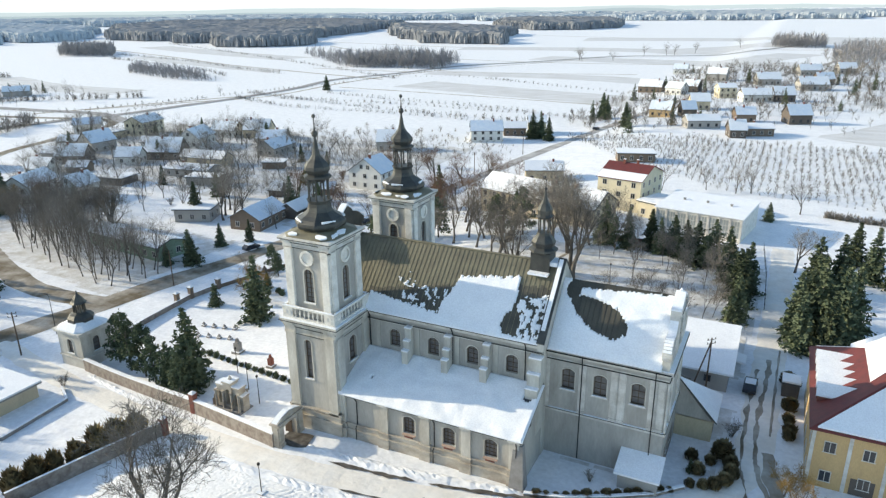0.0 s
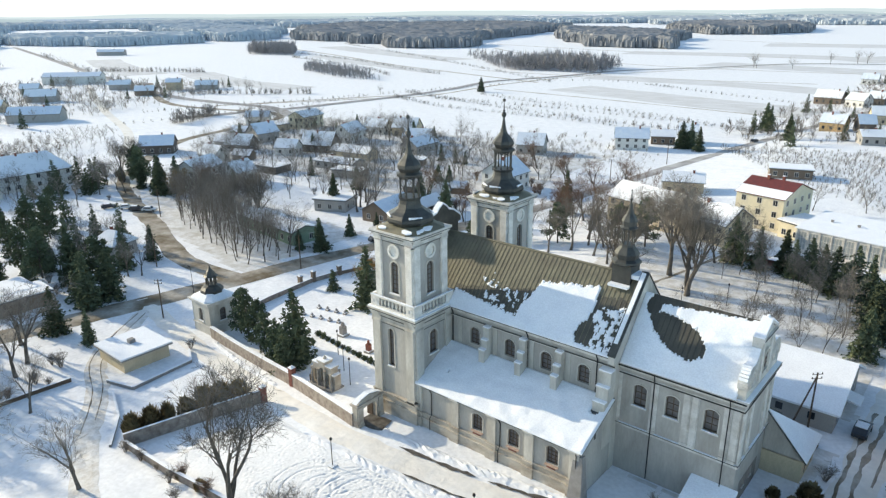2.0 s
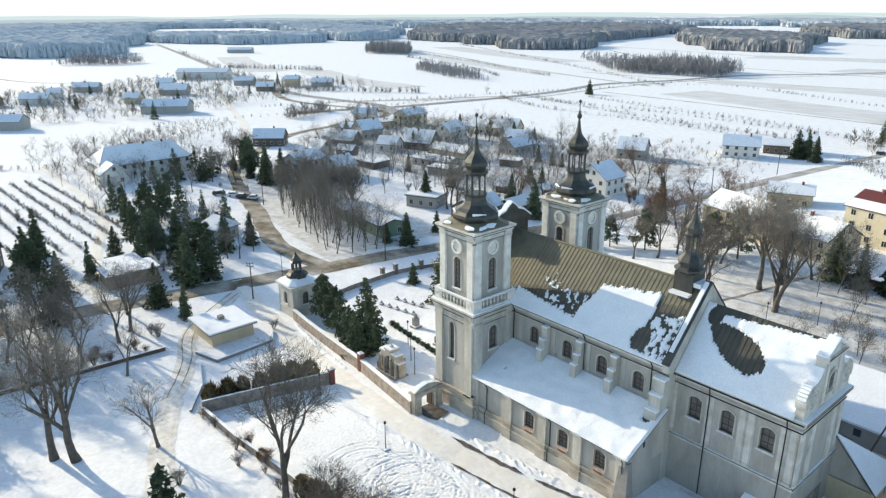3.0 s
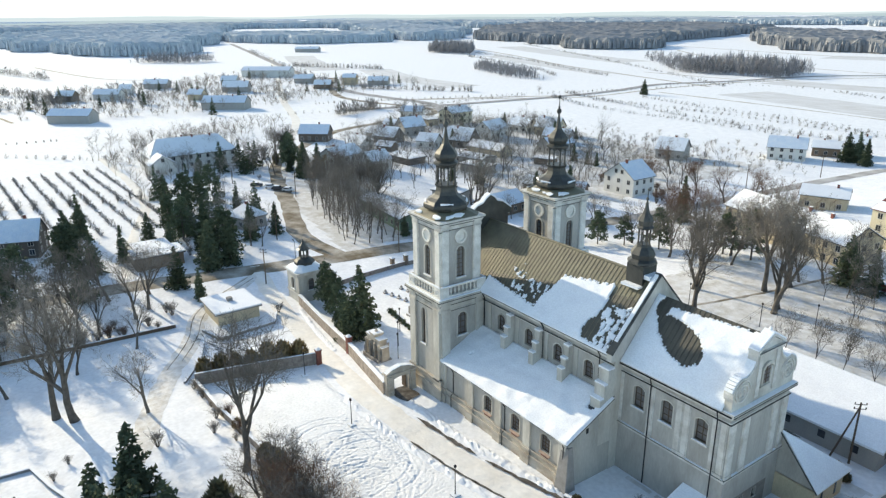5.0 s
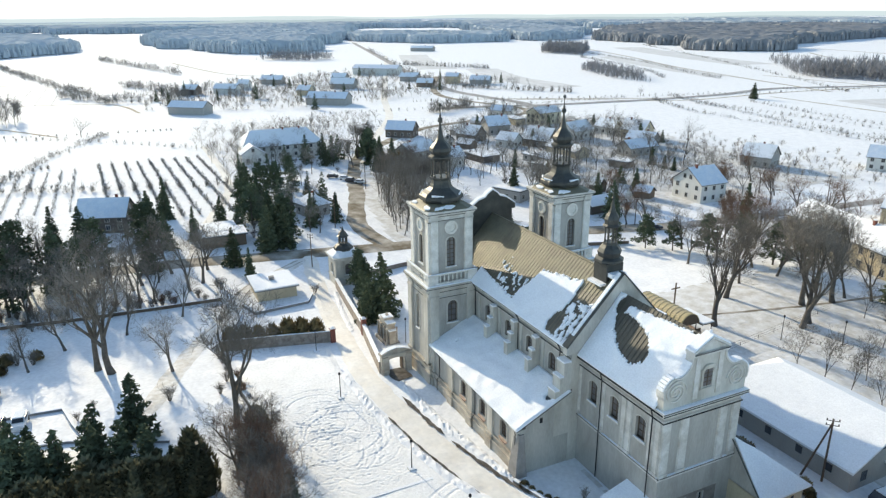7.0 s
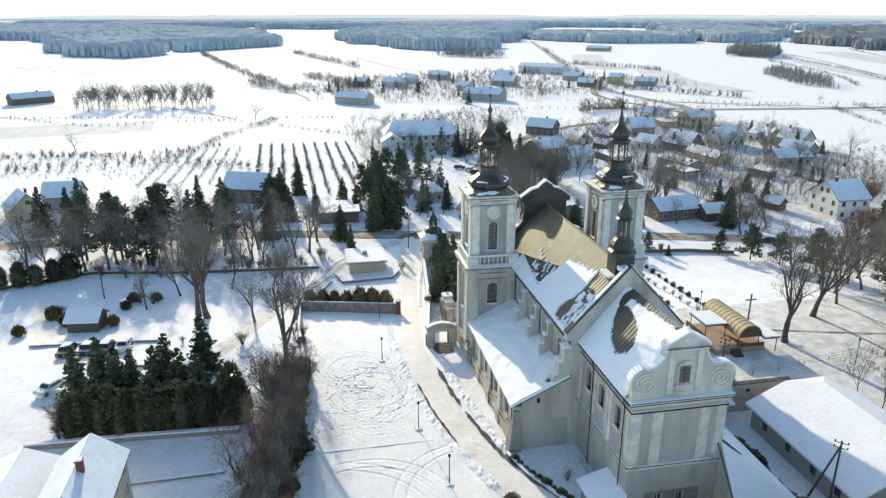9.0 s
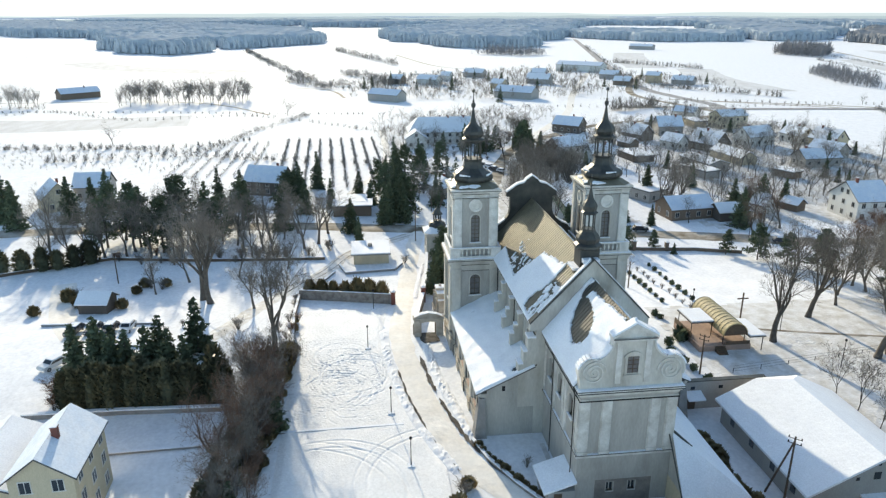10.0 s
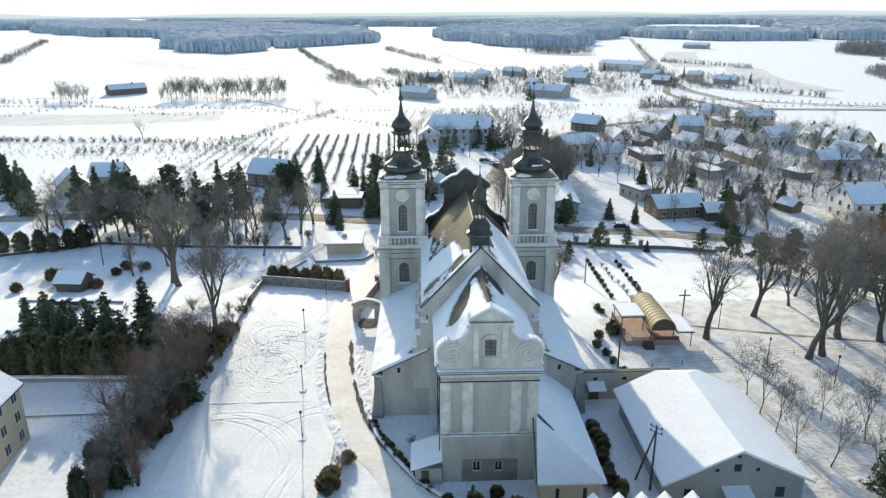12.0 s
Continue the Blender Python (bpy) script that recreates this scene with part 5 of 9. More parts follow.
# ---- houses and other buildings ----
def house(a, b, depth, eave, rise, wall="wall_white", roof="snow", floors=1, hip=0.0, gable_front=False, chimney=1, seed=0, z0=None, windows=True,
          name="house", label="", group="village houses", over=0.45, bare=0.0, bare_west=False):
    """A building from its two front corners, going back by depth; the ridge runs along the front, or across it."""
    rnd = random.Random(seed + int(abs(a[0]) * 7 + abs(a[1]) * 13))
    A, B = Vector(a), Vector(b)
    along = (B - A)
    if gable_front:
        L, W = depth, along.length
    else:
        L, W = along.length, depth
    d = along.normalized()
    back = Vector((-d.y, d.x))
    eye = Vector((25, 25))
    if ((A + B) / 2 + back - eye).length < ((A + B) / 2 - eye).length:
        back = -back
    c = (A + B) / 2 + back * depth / 2
    ang = math.atan2(d.y, d.x) + (math.pi / 2 if gable_front else 0)
    ground_z = terrain(c.x, c.y) if z0 is None else z0
    colour = {"wall_white": "white-rendered", "wall_cream": "cream-rendered", "wall_yellow": "yellow-rendered", "wall_ochre": "ochre-rendered", "wall_grey": "grey-rendered",
              "wall_brown": "brown timber", "wall_green": "green-rendered", "wall_dark": "dark timber"}[wall]
    ob = thing(name, label or "%s %s %s with a snow-covered %s roof" % (colour, "two-storey" if floors > 1 else "single-storey", name.replace("_", " "), "hipped" if hip else ("flat" if rise < 0.3 else "pitched")), name.split("_")[-1], group)
    g = Geo()
    hl, hw = L / 2, W / 2
    g.box(-hl, hl, -hw, hw, -1.0, eave)
    if rise > 0.3 and not hip:
        for s in (-1, 1):
            g.extrude([(s * hl, -hw, eave - 0.01), (s * hl, hw, eave - 0.01), (s * hl, 0, eave + rise)], (-s * 0.25, 0, 0))
    body = part("wall", g, wall, ob)
    th = 0.22
    smat = {"snow": "roof_snow", "blue": "blue_sheet"}.get(roof, roof)
    if rise <= 0.3:
        g = Geo()
        g.box(-hl - over, hl + over, -hw - over, hw + over, eave, eave + 0.25)
        part("roof", g, "dark_roof", ob)
        g = Geo()
        g.box(-hl - over + 0.05, hl + over - 0.05, -hw - over + 0.05, hw + over - 0.05, eave + 0.25, eave + 0.5)
        part("snow_cover", g, "roof_snow", ob)
    else:
        k = rise / hw
        ez = eave - over * k
        hx = hl * hip * 0 + (hw * hip if hip else 0)
        for s in (-1, 1):
            pts = [(-hl - over, s * (hw + over), ez), (hl + over, s * (hw + over), ez), (hl + over - hx, 0, eave + rise), (-hl - over + hx, 0, eave + rise)]
            g = Geo()
            g.extrude(pts, (0, 0, 0.14))
            rp = part("roof", g, "rust_roof" if roof == "rust_roof" else "dark_roof", ob)
            q = [Vector(v) + Vector((0, 0, 0.145)) for v in pts]
            mid = sum(q, Vector()) / 4
            q = [v + (mid - v) * 0.012 for v in q]
            if bare:
                q[2], q[3] = q[2] + (q[1] - q[2]) * bare, q[3] + (q[0] - q[3]) * bare
            if bare_west and s > 0:
                continue
            g = Geo()
            g.extrude(q, (0, 0, th if smat == "roof_snow" else 0.05))
            part("snow_cover", g, smat if smat != "rust_roof" else "roof_snow", rp)
        if hip:
            for s in (-1, 1):
                pts = [(s * (hl + over), -hw - over, ez), (s * (hl + over), hw + over, ez), (s * (hl + over - hx), 0, eave + rise)]
                g = Geo()
                g.extrude(pts, (0, 0, 0.14))
                rp = part("roof", g, "rust_roof" if roof == "rust_roof" else "dark_roof", ob)
                g = Geo()
                mid = sum((Vector(v) for v in pts), Vector()) / 3
                g.extrude([Vector(v).lerp(mid, 0.1 if bare_west else 0.0) + Vector((0, 0, 0.145)) for v in pts], (0, 0, th))
                part("snow_cover", g, "roof_snow", rp)
    for i in range(chimney):
        g = Geo()
        x = rnd.uniform(-0.35, 0.35) * L
        y = rnd.choice((-0.5, 0.5))
        g.box(x - 0.3, x + 0.3, y - 0.3, y + 0.3, eave + rise * 0.5, eave + rise + 0.9)
        g.box(x - 0.36, x + 0.36, y - 0.36, y + 0.36, eave + rise + 0.9, eave + rise + 1.02)
        ch = part("chimney", g, "brick_red", ob)
        g = Geo()
        g.box(x - 0.34, x + 0.34, y - 0.34, y + 0.34, eave + rise + 1.02, eave + rise + 1.12)
        part("snow_cap", g, "roof_snow", ch)
    if windows:
        fs = [Face((0, -hw, 0), (1, 0, 0), (0, -1, 0)), Face((0, hw, 0), (-1, 0, 0), (0, 1, 0)), Face((hl, 0, 0), (0, 1, 0), (1, 0, 0)), Face((-hl, 0, 0), (0, -1, 0), (-1, 0, 0))]
        for i, f in enumerate(fs):
            span = L if i < 2 else W
            n = max(1, int(span / 3.1))
            fl = floors + (1 if (i > 1 and rise > 2.4 and not hip) else 0)
            for lev in range(fl):
                top = lev == floors
                m = max(1, n - 1) if top else n
                for j in range(m):
                    u = (j - (m - 1) / 2) * (span / n) * (0.6 if top else 1.0)
                    z = 0.9 + lev * (eave / floors)
                    h = 1.35
                    if z + h > eave + (rise * 0.75 if top else 0):
                        continue
                    g = Geo()
                    f.box(g, u - 0.55, u + 0.55, 0.0, 0.03, z, z + h)
                    w = part("window", g, "pane", ob)
                    g = Geo()
                    for u0, u1, za, zb in ((u - 0.62, u - 0.54, z, z + h), (u + 0.54, u + 0.62, z, z + h), (u - 0.62, u + 0.62, z + h - 0.04, z + h + 0.06), (u - 0.7, u + 0.7, z - 0.1, z), (u - 0.03, u + 0.03, z, z + h)):
                        f.box(g, u0, u1, 0.0, 0.06, za, zb)
                    if c.length < 330:
                        part("window_frame", g, "trim", w)
    ob.matrix_basis = Matrix.Translation((c.x, c.y, ground_z)) @ Matrix.Rotation(ang, 4, 'Z')
    return ob


# around the junction and the main road
house((-243, 70), (-243, 102), 16, 5.4, 5.2, "wall_white", hip=0.6, floors=2, chimney=3, name="manor_house", label="large white two-storey manor house with a snowy hipped roof", group="manor")
house((-236, 68), (-236, 77), 7, 4.0, 3.0, "wall_white", gable_front=True, chimney=0, name="manor_wing", label="low white wing with a snowy pitched roof", group="manor")
house((-136.2, 41), (-135.9, 51.5), 6.5, 2.9, 0.1, "wall_brown", chimney=0, name="garage", label="brown flat-roofed garage under thick snow", windows=False)
house((-139.5, 42.5), (-139.5, 50), 8, 3.0, 0.1, "wall_grey", chimney=0, name="garage", label="grey flat-roofed garage under thick snow", windows=False)
house((-165.1, 12.5), (-160.8, 24.4), 9, 4.6, 4.0, "wall_dark", "blue", floors=2)
house((-149.8, -41.1), (-154.5, -33.5), 9, 4.2, 4.0, "wall_cream", "blue", gable_front=True)
house((-164, -38), (-164, -28), 8, 4.2, 3.6, "wall_grey", "blue")
house((-152.8, 107.4), (-126.8, 105.2), 7.4, 3.4, 1.1, "wall_green", chimney=0, name="shop_building", label="long green low building under a snowy shallow roof")
house((-120.8, 133), (-122.3, 146), 9, 3.2, 2.6, "wall_brown", "blue", chimney=0)
house((-148, 130), (-139, 134), 8, 3.4, 0.2, "wall_grey", chimney=0)
house((-142, 162), (-138, 163), 3.5, 2.6, 2.0, "wall_dark", chimney=0, name="garden_shed", label="small dark timber shed under snow", windows=False)
house((-125.5, 182), (-113.5, 182), 10, 5.8, 4.2, "wall_white", "blue", floors=2, gable_front=True)
house((-159, 84 - 14), (-152, 84 - 12), 7, 3.4, 2.4, "wall_grey", hip=0.8)
# village west of the junction
for a, b, dp, ev, rs, wl, rf, fl in (
        ((-199.5, 123.5), (-204, 136.5), 9, 6.0, 2.8, "wall_white", "snow", 2), ((-193.7, 135), (-195.3, 143.9), 8, 4.0, 3.0, "wall_white", "snow", 1),
        ((-179.9, 210.5), (-181, 225.5), 8, 3.4, 2.8, "wall_grey", "blue", 1), ((-220.7, 211.9), (-225, 225.9), 9, 4.2, 3.6, "wall_white", "snow", 1),
        ((-265.9, 222.9), (-268.3, 237.6), 10, 6.2, 2.4, "wall_yellow", "snow", 2), ((-302, 214), (-293, 222), 8, 4.5, 2.5, "wall_white", "blue", 1),
        ((-252.4, 185.6), (-251.8, 197), 9, 4.5, 4.0, "wall_grey", "blue", 1), ((-271.1, 140.5), (-262.3, 150.6), 9, 3.8, 3.4, "wall_dark", "blue", 1)):
    house(a, b, dp, ev, rs, wl, rf, fl)
for a, b, dp, ev, rs, wl, rf, fl in (
        ((-226, 175), (-218, 179), 7, 3.2, 2.8, "wall_white", "snow", 1),
        ((-223, 186), (-210, 191), 9, 3.4, 4.6, "wall_dark", "snow", 1), ((-194.3, 169.2), (-177.1, 172.3), 8, 2.8, 1.2, "wall_grey", "snow", 1),
        ((-220, 238), (-209, 242), 9, 4.0, 4.0, "wall_cream", "snow", 1),
        ((-149, 237), (-139, 241), 10, 4.0, 3.8, "wall_grey", "snow", 1)):
    house(a, b, dp, ev, rs, wl, rf, fl)
for a, b, dp, ev, rs, wl, rf, nm in (
        ((-240.2, 148.6), (-231.7, 150.6), 8, 3.0, 3.0, "wall_white", "snow", "house"), ((-249.2, 167), (-239, 171.5), 8, 3.2, 3.6, "wall_dark", "snow", "house"),
        ((-286, 212.8), (-272.5, 212.5), 6, 3.0, 0.2, "wall_cream", "snow", "outbuilding"), ((-205, 186.6), (-186.5, 189), 7, 2.8, 2.0, "wall_cream", "snow", "outbuilding"),
        ((-177.3, 162.6), (-166.6, 165.7), 6, 2.6, 0.2, "wall_grey", "snow", "outbuilding"), ((-235.7, 234.6), (-224, 236.5), 8, 3.6, 3.2, "wall_white", "blue", "house"),
        ((-210, 150.4), (-196, 152.4), 8, 2.4, 0.2, "wall_dark", "snow", "outbuilding"), ((-127.3, 159.4), (-123.4, 161.1), 5, 2.8, 2.6, "wall_white", "snow", "outbuilding"),
        ((-118.4, 145.6), (-118.9, 154.6), 6, 2.6, 1.8, "wall_dark", "snow", "outbuilding"), ((-202, 226), (-191, 231), 8, 3.4, 2.8, "wall_grey", "blue", "house")):
    house(a, b, dp, ev, rs, wl, rf, windows=nm == "house", chimney=1 if nm == "house" else 0, name=nm, group="village houses" if nm == "house" else "outbuildings",
          label="" if nm == "house" else "low village outbuilding under thick roof snow")
for a, b, dp, ev, rs, wl, rf in (
        ((-129, 170), (-124.6, 172), 4, 2.2, 1.4, "wall_brown", "snow"), ((-231, 158), (-224, 161), 5, 2.3, 1.6, "wall_brown", "snow"),
        ((-246, 204), (-238, 207), 5, 2.4, 1.8, "wall_white", "snow"), ((-170, 192), (-163, 195), 5, 2.3, 0.2, "wall_brown", "snow"),
        ((-262, 170), (-254, 173), 6, 2.6, 2.0, "wall_grey", "snow"), ((-280, 190), (-272, 194), 6, 2.6, 2.0, "wall_grey", "blue")):
    house(a, b, dp, ev, rs, wl, rf, chimney=0, windows=False, name="outbuilding", label="small village outbuilding under thick roof snow", group="outbuildings")
# farther farms
for a, b, dp, ev, rs, wl, rf, fl in (
        ((-411, 139), (-394, 160), 12, 4.5, 3.5, "wall_grey", "blue", 1), ((-622, 240), (-592, 274), 16, 6, 3, "wall_white", "blue", 1),
        ((-502, 182), (-490, 197), 9, 4, 4, "wall_grey", "snow", 1), ((-533, 253), (-523, 265), 9, 4, 3, "wall_grey", "snow", 1),
        ((-480, 246), (-472, 256), 9, 3.5, 3, "wall_brown", "snow", 1), ((-494, 278), (-487, 286), 9, 6, 2.5, "wall_cream", "snow", 2),
        ((-481, 294), (-470, 306), 9, 3.5, 3, "wall_grey", "snow", 1), ((-567, 141), (-556, 156), 9, 4, 3, "wall_grey", "snow", 1)):
    house(a, b, dp, ev, rs, wl, rf, fl, windows=False)
for a, b, dp, ev, rs, wl, rf, fl in (
        ((-510, 95), (-498, 109), 9, 4, 3, "wall_white", "snow", 1), ((-406, 55), (-391, 73), 10, 4.5, 3, "wall_grey", "blue", 1),
        ((-516, 73), (-508, 82), 8, 4, 3, "wall_brown", "snow", 1), ((-468, 147), (-461, 154), 8, 4, 3, "wall_cream", "snow", 1),
        ((-432, -143), (-448, -124), 10, 4, 3, "wall_brown", "blue", 1), ((-536, 117), (-531, 124), 7, 4, 3, "wall_white", "snow", 1),
        ((-993, 456), (-968, 482), 12, 5, 3, "wall_grey", "snow", 1), ((-560, 200), (-552, 210), 9, 4, 3, "wall_grey", "snow", 1)):
    house(a, b, dp, ev, rs, wl, rf, fl, windows=False)
# houses along the road to the north
for a, b, dp, ev, rs, wl, rf, fl in (
        ((-122, 270), (-110, 276), 10, 5, 3.5, "wall_white", "blue", 2), ((-115, 290), (-106, 294), 9, 3.5, 2, "wall_brown", "snow", 1),
        ((-106, 298), (-99, 301), 9, 5.5, 2.5, "wall_yellow", "snow", 2), ((-94, 476), (-79, 475), 10, 4, 4, "wall_brown", "snow", 1),
        ((-74, 460), (-64, 456), 9, 4, 3.5, "wall_white", "blue", 1), ((-65, 469), (-56, 467), 9, 4, 3.5, "wall_dark", "blue", 1),
        ((-94, 617), (-83, 617), 9, 4, 4, "wall_white", "blue", 1), ((-59, 541), (-46, 540), 10, 5, 4, "wall_grey", "snow", 1)):
    house(a, b, dp, ev, rs, wl, rf, fl, chimney=1)
for a, b, dp, ev, rs, wl, rf, fl in (
        ((-40, 439), (-31, 443), 9, 6, 2, "wall_yellow", "snow", 2), ((-48, 384), (-39, 387), 9, 4.5, 3.5, "wall_cream", "snow", 1),
        ((-48, 356), (-42, 359), 8, 4, 3.5, "wall_dark", "blue", 1), ((-41, 323), (-28, 329), 9, 3.5, 2, "wall_grey", "snow", 1),
        ((-26, 426), (-11, 432), 10, 4, 3, "wall_white", "snow", 1), ((-10, 433), (0, 437), 9, 4, 4, "wall_dark", "snow", 1),
        ((-24, 521), (-10, 526), 10, 4, 4, "wall_grey", "snow", 1), ((-1, 352), (8, 356), 9, 4.5, 4, "wall_dark", "blue", 1)):
    house(a, b, dp, ev, rs, wl, rf, fl, chimney=1)
for a, b, dp, ev, rs, wl, rf, fl in (
        ((-23, 348), (-15, 351), 8, 4, 3, "wall_brown", "blue", 1), ((-22, 306), (-16, 308), 8, 3.5, 3.5, "wall_dark", "snow", 1),
        ((-18, 312), (-6, 317), 9, 3.2, 1.5, "wall_brown", "snow", 1), ((2, 496), (18, 502), 10, 4, 4, "wall_grey", "snow", 1),
        ((12, 535), (22, 539), 9, 4, 4, "wall_brown", "blue", 1), ((1, 602), (16, 608), 10, 4, 4, "wall_grey", "snow", 1),
        ((-64, 356), (-54, 355), 8, 4, 3.5, "wall_ochre", "blue", 1), ((28, 627), (40, 632), 10, 4, 4, "wall_grey", "snow", 1)):
    house(a, b, dp, ev, rs, wl, rf, fl, chimney=1)

# school grounds north-east of the church
house((-45.1, 183.1), (-33.1, 180.7), 15, 8.6, 2.8, "wall_yellow", "rust_roof", floors=3, chimney=2, name="school_building", label="pale yellow three-storey school with a red roof half under snow", group="school", bare=0.55)
house((-33, 178.5), (-27.2, 176), 9, 4.0, 0.2, "wall_yellow", chimney=0, name="school_annexe", label="low yellow link block under snow", group="school")
house((-74.4, 170.8), (-40.1, 161.4), 11, 5.6, 3.2, "wall_cream", floors=2, chimney=2, name="school_wing", label="long cream two-storey block with a snowy pitched roof", group="school")
house((-74.2, 206.5), (-63.1, 211), 9, 4.0, 2.0, "wall_cream", "snow", name="school_annexe", label="low cream building with a snowy roof", group="school")
house((-53, 242), (-41, 246), 8, 3.0, 0.2, "wall_brown", chimney=0, name="pavilion", label="brown flat-roofed pavilion under snow", group="school")
gym = thing("gymnasium", "white gymnasium with tall glazed bays and a snowy flat roof", "gymnasium", "school")
g = Geo()
g.box(0, 20, 0, 16, -0.5, 5.7)
g.extrude([(0, 0, 5.7), (0, 16, 5.7), (0, 16, 6.25)], (20, 0, 0))
part("wall", g, "whitewash", gym)
g = Geo()
g.extrude([(-0.35, -0.4, 5.7), (-0.35, 16.4, 6.27), (-0.35, 16.4, 6.52), (-0.35, -0.4, 5.95)], (20.7, 0, 0))
part("roof", g, "roof_snow", gym)
for u in (4.2, 9.8, 15.4):
    g = Geo()
    g.box(u - 0.25, u + 0.25, 8.2, 8.7, 6.1, 6.65)
    g.box(u - 0.33, u + 0.33, 8.12, 8.78, 6.65, 6.72)
    part("roof_vent", g, "concrete", gym)
f = Face((0, 0, 0), (1, 0, 0), (0, -1, 0))
for k in range(9):
    g = Geo()
    f.box(g, k * 2.46, k * 2.46 + 0.32, 0, 0.16, 0, 5.65)
    part("pilaster", g, "trim", gym)
for k in range(8):
    u = 1.39 + k * 2.46
    g = Geo()
    f.box(g, u - 0.92, u + 0.92, 0, 0.04, 1.1, 5.1)
    w = part("window", g, "frost_pane", gym)
    g = Geo()
    for i in range(4):
        f.box(g, u - 0.96 + i * 0.61, u - 0.88 + i * 0.61, 0, 0.09, 1.05, 5.15)
    for i in range(4):
        f.box(g, u - 0.96, u + 0.96, 0, 0.08, 1.05 + i * 1.34, 1.13 + i * 1.34)
    part("window_frame", g, "trim", w)
gym.matrix_basis = Matrix.Translation((-26.8, 168.6, 0)) @ Matrix.Rotation(radians(-9), 4, 'Z')

# two large houses close to the lane and the yard
house((6.7, 78), (22, 78), 21, 7.6, 4.4, "wall_ochre", "rust_roof", floors=2, hip=0.9, gable_front=True, chimney=3, name="parish_house", label="ochre two-storey house with a red tiled roof half under snow", group="houses by the church", bare=0.12, bare_west=True)
parish_front = bpy.data.objects["parish_house"]
for k in range(5):
    g = Geo()
    g.box(-10.56, -10.44, -7.5 + 3.7 * k, -7.1 + 3.7 * k, 0.0, 7.5)
    strip = part("pilaster", g, "trim", None)
    strip.parent = parish_front
for y in (84.2, 86.5, 88.6, 90.7, 93.2):
    u = y - 88.5
    g = Geo()
    g.extrude([(u - 0.85, 7.45, 7.5), (u + 0.85, 7.45, 7.5), (u + 0.85, 7.45, 8.9), (u, 7.45, 9.85), (u - 0.85, 7.45, 8.9)], (0, -4.4, 0))
    dormer = part("dormer", g, "brick_red", None, "brick gabled dormer under snow")
    dormer.parent = parish_front
    g = Geo()
    g.box(u - 0.4, u + 0.4, 7.45, 7.49, 8.0, 8.85)
    part("window", g, "pane", dormer)
    for k in (-1, 1):
        g = Geo()
        g.extrude([(u + k * 1.05, 7.62, 8.68), (u, 7.62, 9.85), (u, 7.62, 10.12), (u + k * 1.05, 7.62, 8.9)], (0, -5.0, 0))
        part("snow_cover", g, "roof_snow", dormer)
g = Geo()
g.hexa([(-4.5, 3.6, 9.6), (8.6, 3.6, 9.6), (8.6, 0.15, 11.9), (-1.5, 0.15, 11.9), (-4.5, 3.6, 9.95), (8.6, 3.6, 9.95), (8.6, 0.15, 12.25), (-1.5, 0.15, 12.25)])
part("snow_sheet", g, "roof_snow", None).parent = parish_front
for k in range(3):
    g = Geo()
    g.box(-10.54, -10.46, -6.6 + 3.7 * k, -4.2 + 3.7 * k, 0.0, 2.1)
    leaf = part("garage_door", g, "wall_dark", None)
    leaf.parent = parish_front
house((3.7, 97.5), (5.9, 97.5), 2.4, 2.0, 0.1, "wall_dark", chimney=0, windows=False, name="garden_shed", label="small dark shed with a flat snowy roof", group="houses by the church", over=0.15)
house((-19.0, 19.2), (-9.4, 19.5), 6.2, 7.8, 2.3, "wall_cream", "blue", floors=3, chimney=1, name="dwelling_house", label="cream three-storey house with a thin-snowed pitched roof", group="houses by the church", seed=4)
house((-21.5, 12.9), (-10.5, 13.2), 9, 5.4, 2.0, "wall_cream", "snow", floors=2, chimney=1, name="dwelling_house", label="lower cream house wing with deep roof snow", group="houses by the church")

# presbytery barn with a clipped west gable
barn = thing("presbytery_barn", "long grey outbuilding with a broad snow-laden roof", "outbuilding", "church grounds")
g = Geo()
g.box(-21.8, -3.3, 95.1, 110.0, -0.4, 3.2)
g.extrude([(-3.3, 95.1, 3.19), (-3.3, 110.0, 3.19), (-3.3, 102.5, 6.9)], (-0.3, 0, 0))
g.extrude([(-21.8, 95.1, 3.19), (-21.8, 110.0, 3.19), (-21.8, 105.2, 5.6), (-21.8, 99.8, 5.6)], (0.3, 0, 0))
part("wall", g, "wall_grey", barn)
ridge_w, ridge_e = Vector((-19.2, 102.5, 7.1)), Vector((-2.6, 102.5, 7.1))
for y0, yc in ((94.3, 99.6), (110.8, 105.4)):
    g = Geo()
    g.extrude([(-22.4, y0, 3.0), (-2.6, y0, 3.0), ridge_e, ridge_w, (-22.4, yc, 5.65)], (0, 0, 0.3))
    part("snow_cover", g, "roof_snow", barn)
g = Geo()
g.extrude([(-22.4, 99.6, 5.65), (-22.4, 105.4, 5.65), ridge_w], (0, 0, 0.3))
part("snow_cover", g, "roof_snow", barn)
f = Face((-3.3, 102.5, 0), (0, 1, 0), (1, 0, 0))
for u, z, w, h in ((0, 4.3, 0.8, 0.9), (-2.2, 4.3, 0.4, 0.4), (2.2, 4.3, 0.4, 0.4), (0, 6.0, 0.35, 0.35), (-5, 0.9, 1.0, 1.3), (5, 0.9, 1.0, 1.3)):
    g = Geo()
    f.box(g, u - w / 2, u + w / 2, 0, 0.03, z, z + h)
    part("window", g, "pane", barn)
f = Face((0, 95.1, 0), (1, 0, 0), (0, -1, 0))
for u in (-19, -14.5, -10, -6):
    g = Geo()
    f.box(g, u - 0.45, u + 0.45, 0, 0.03, 1.2, 2.2)
    part("window", g, "pane", barn)
g = Geo()
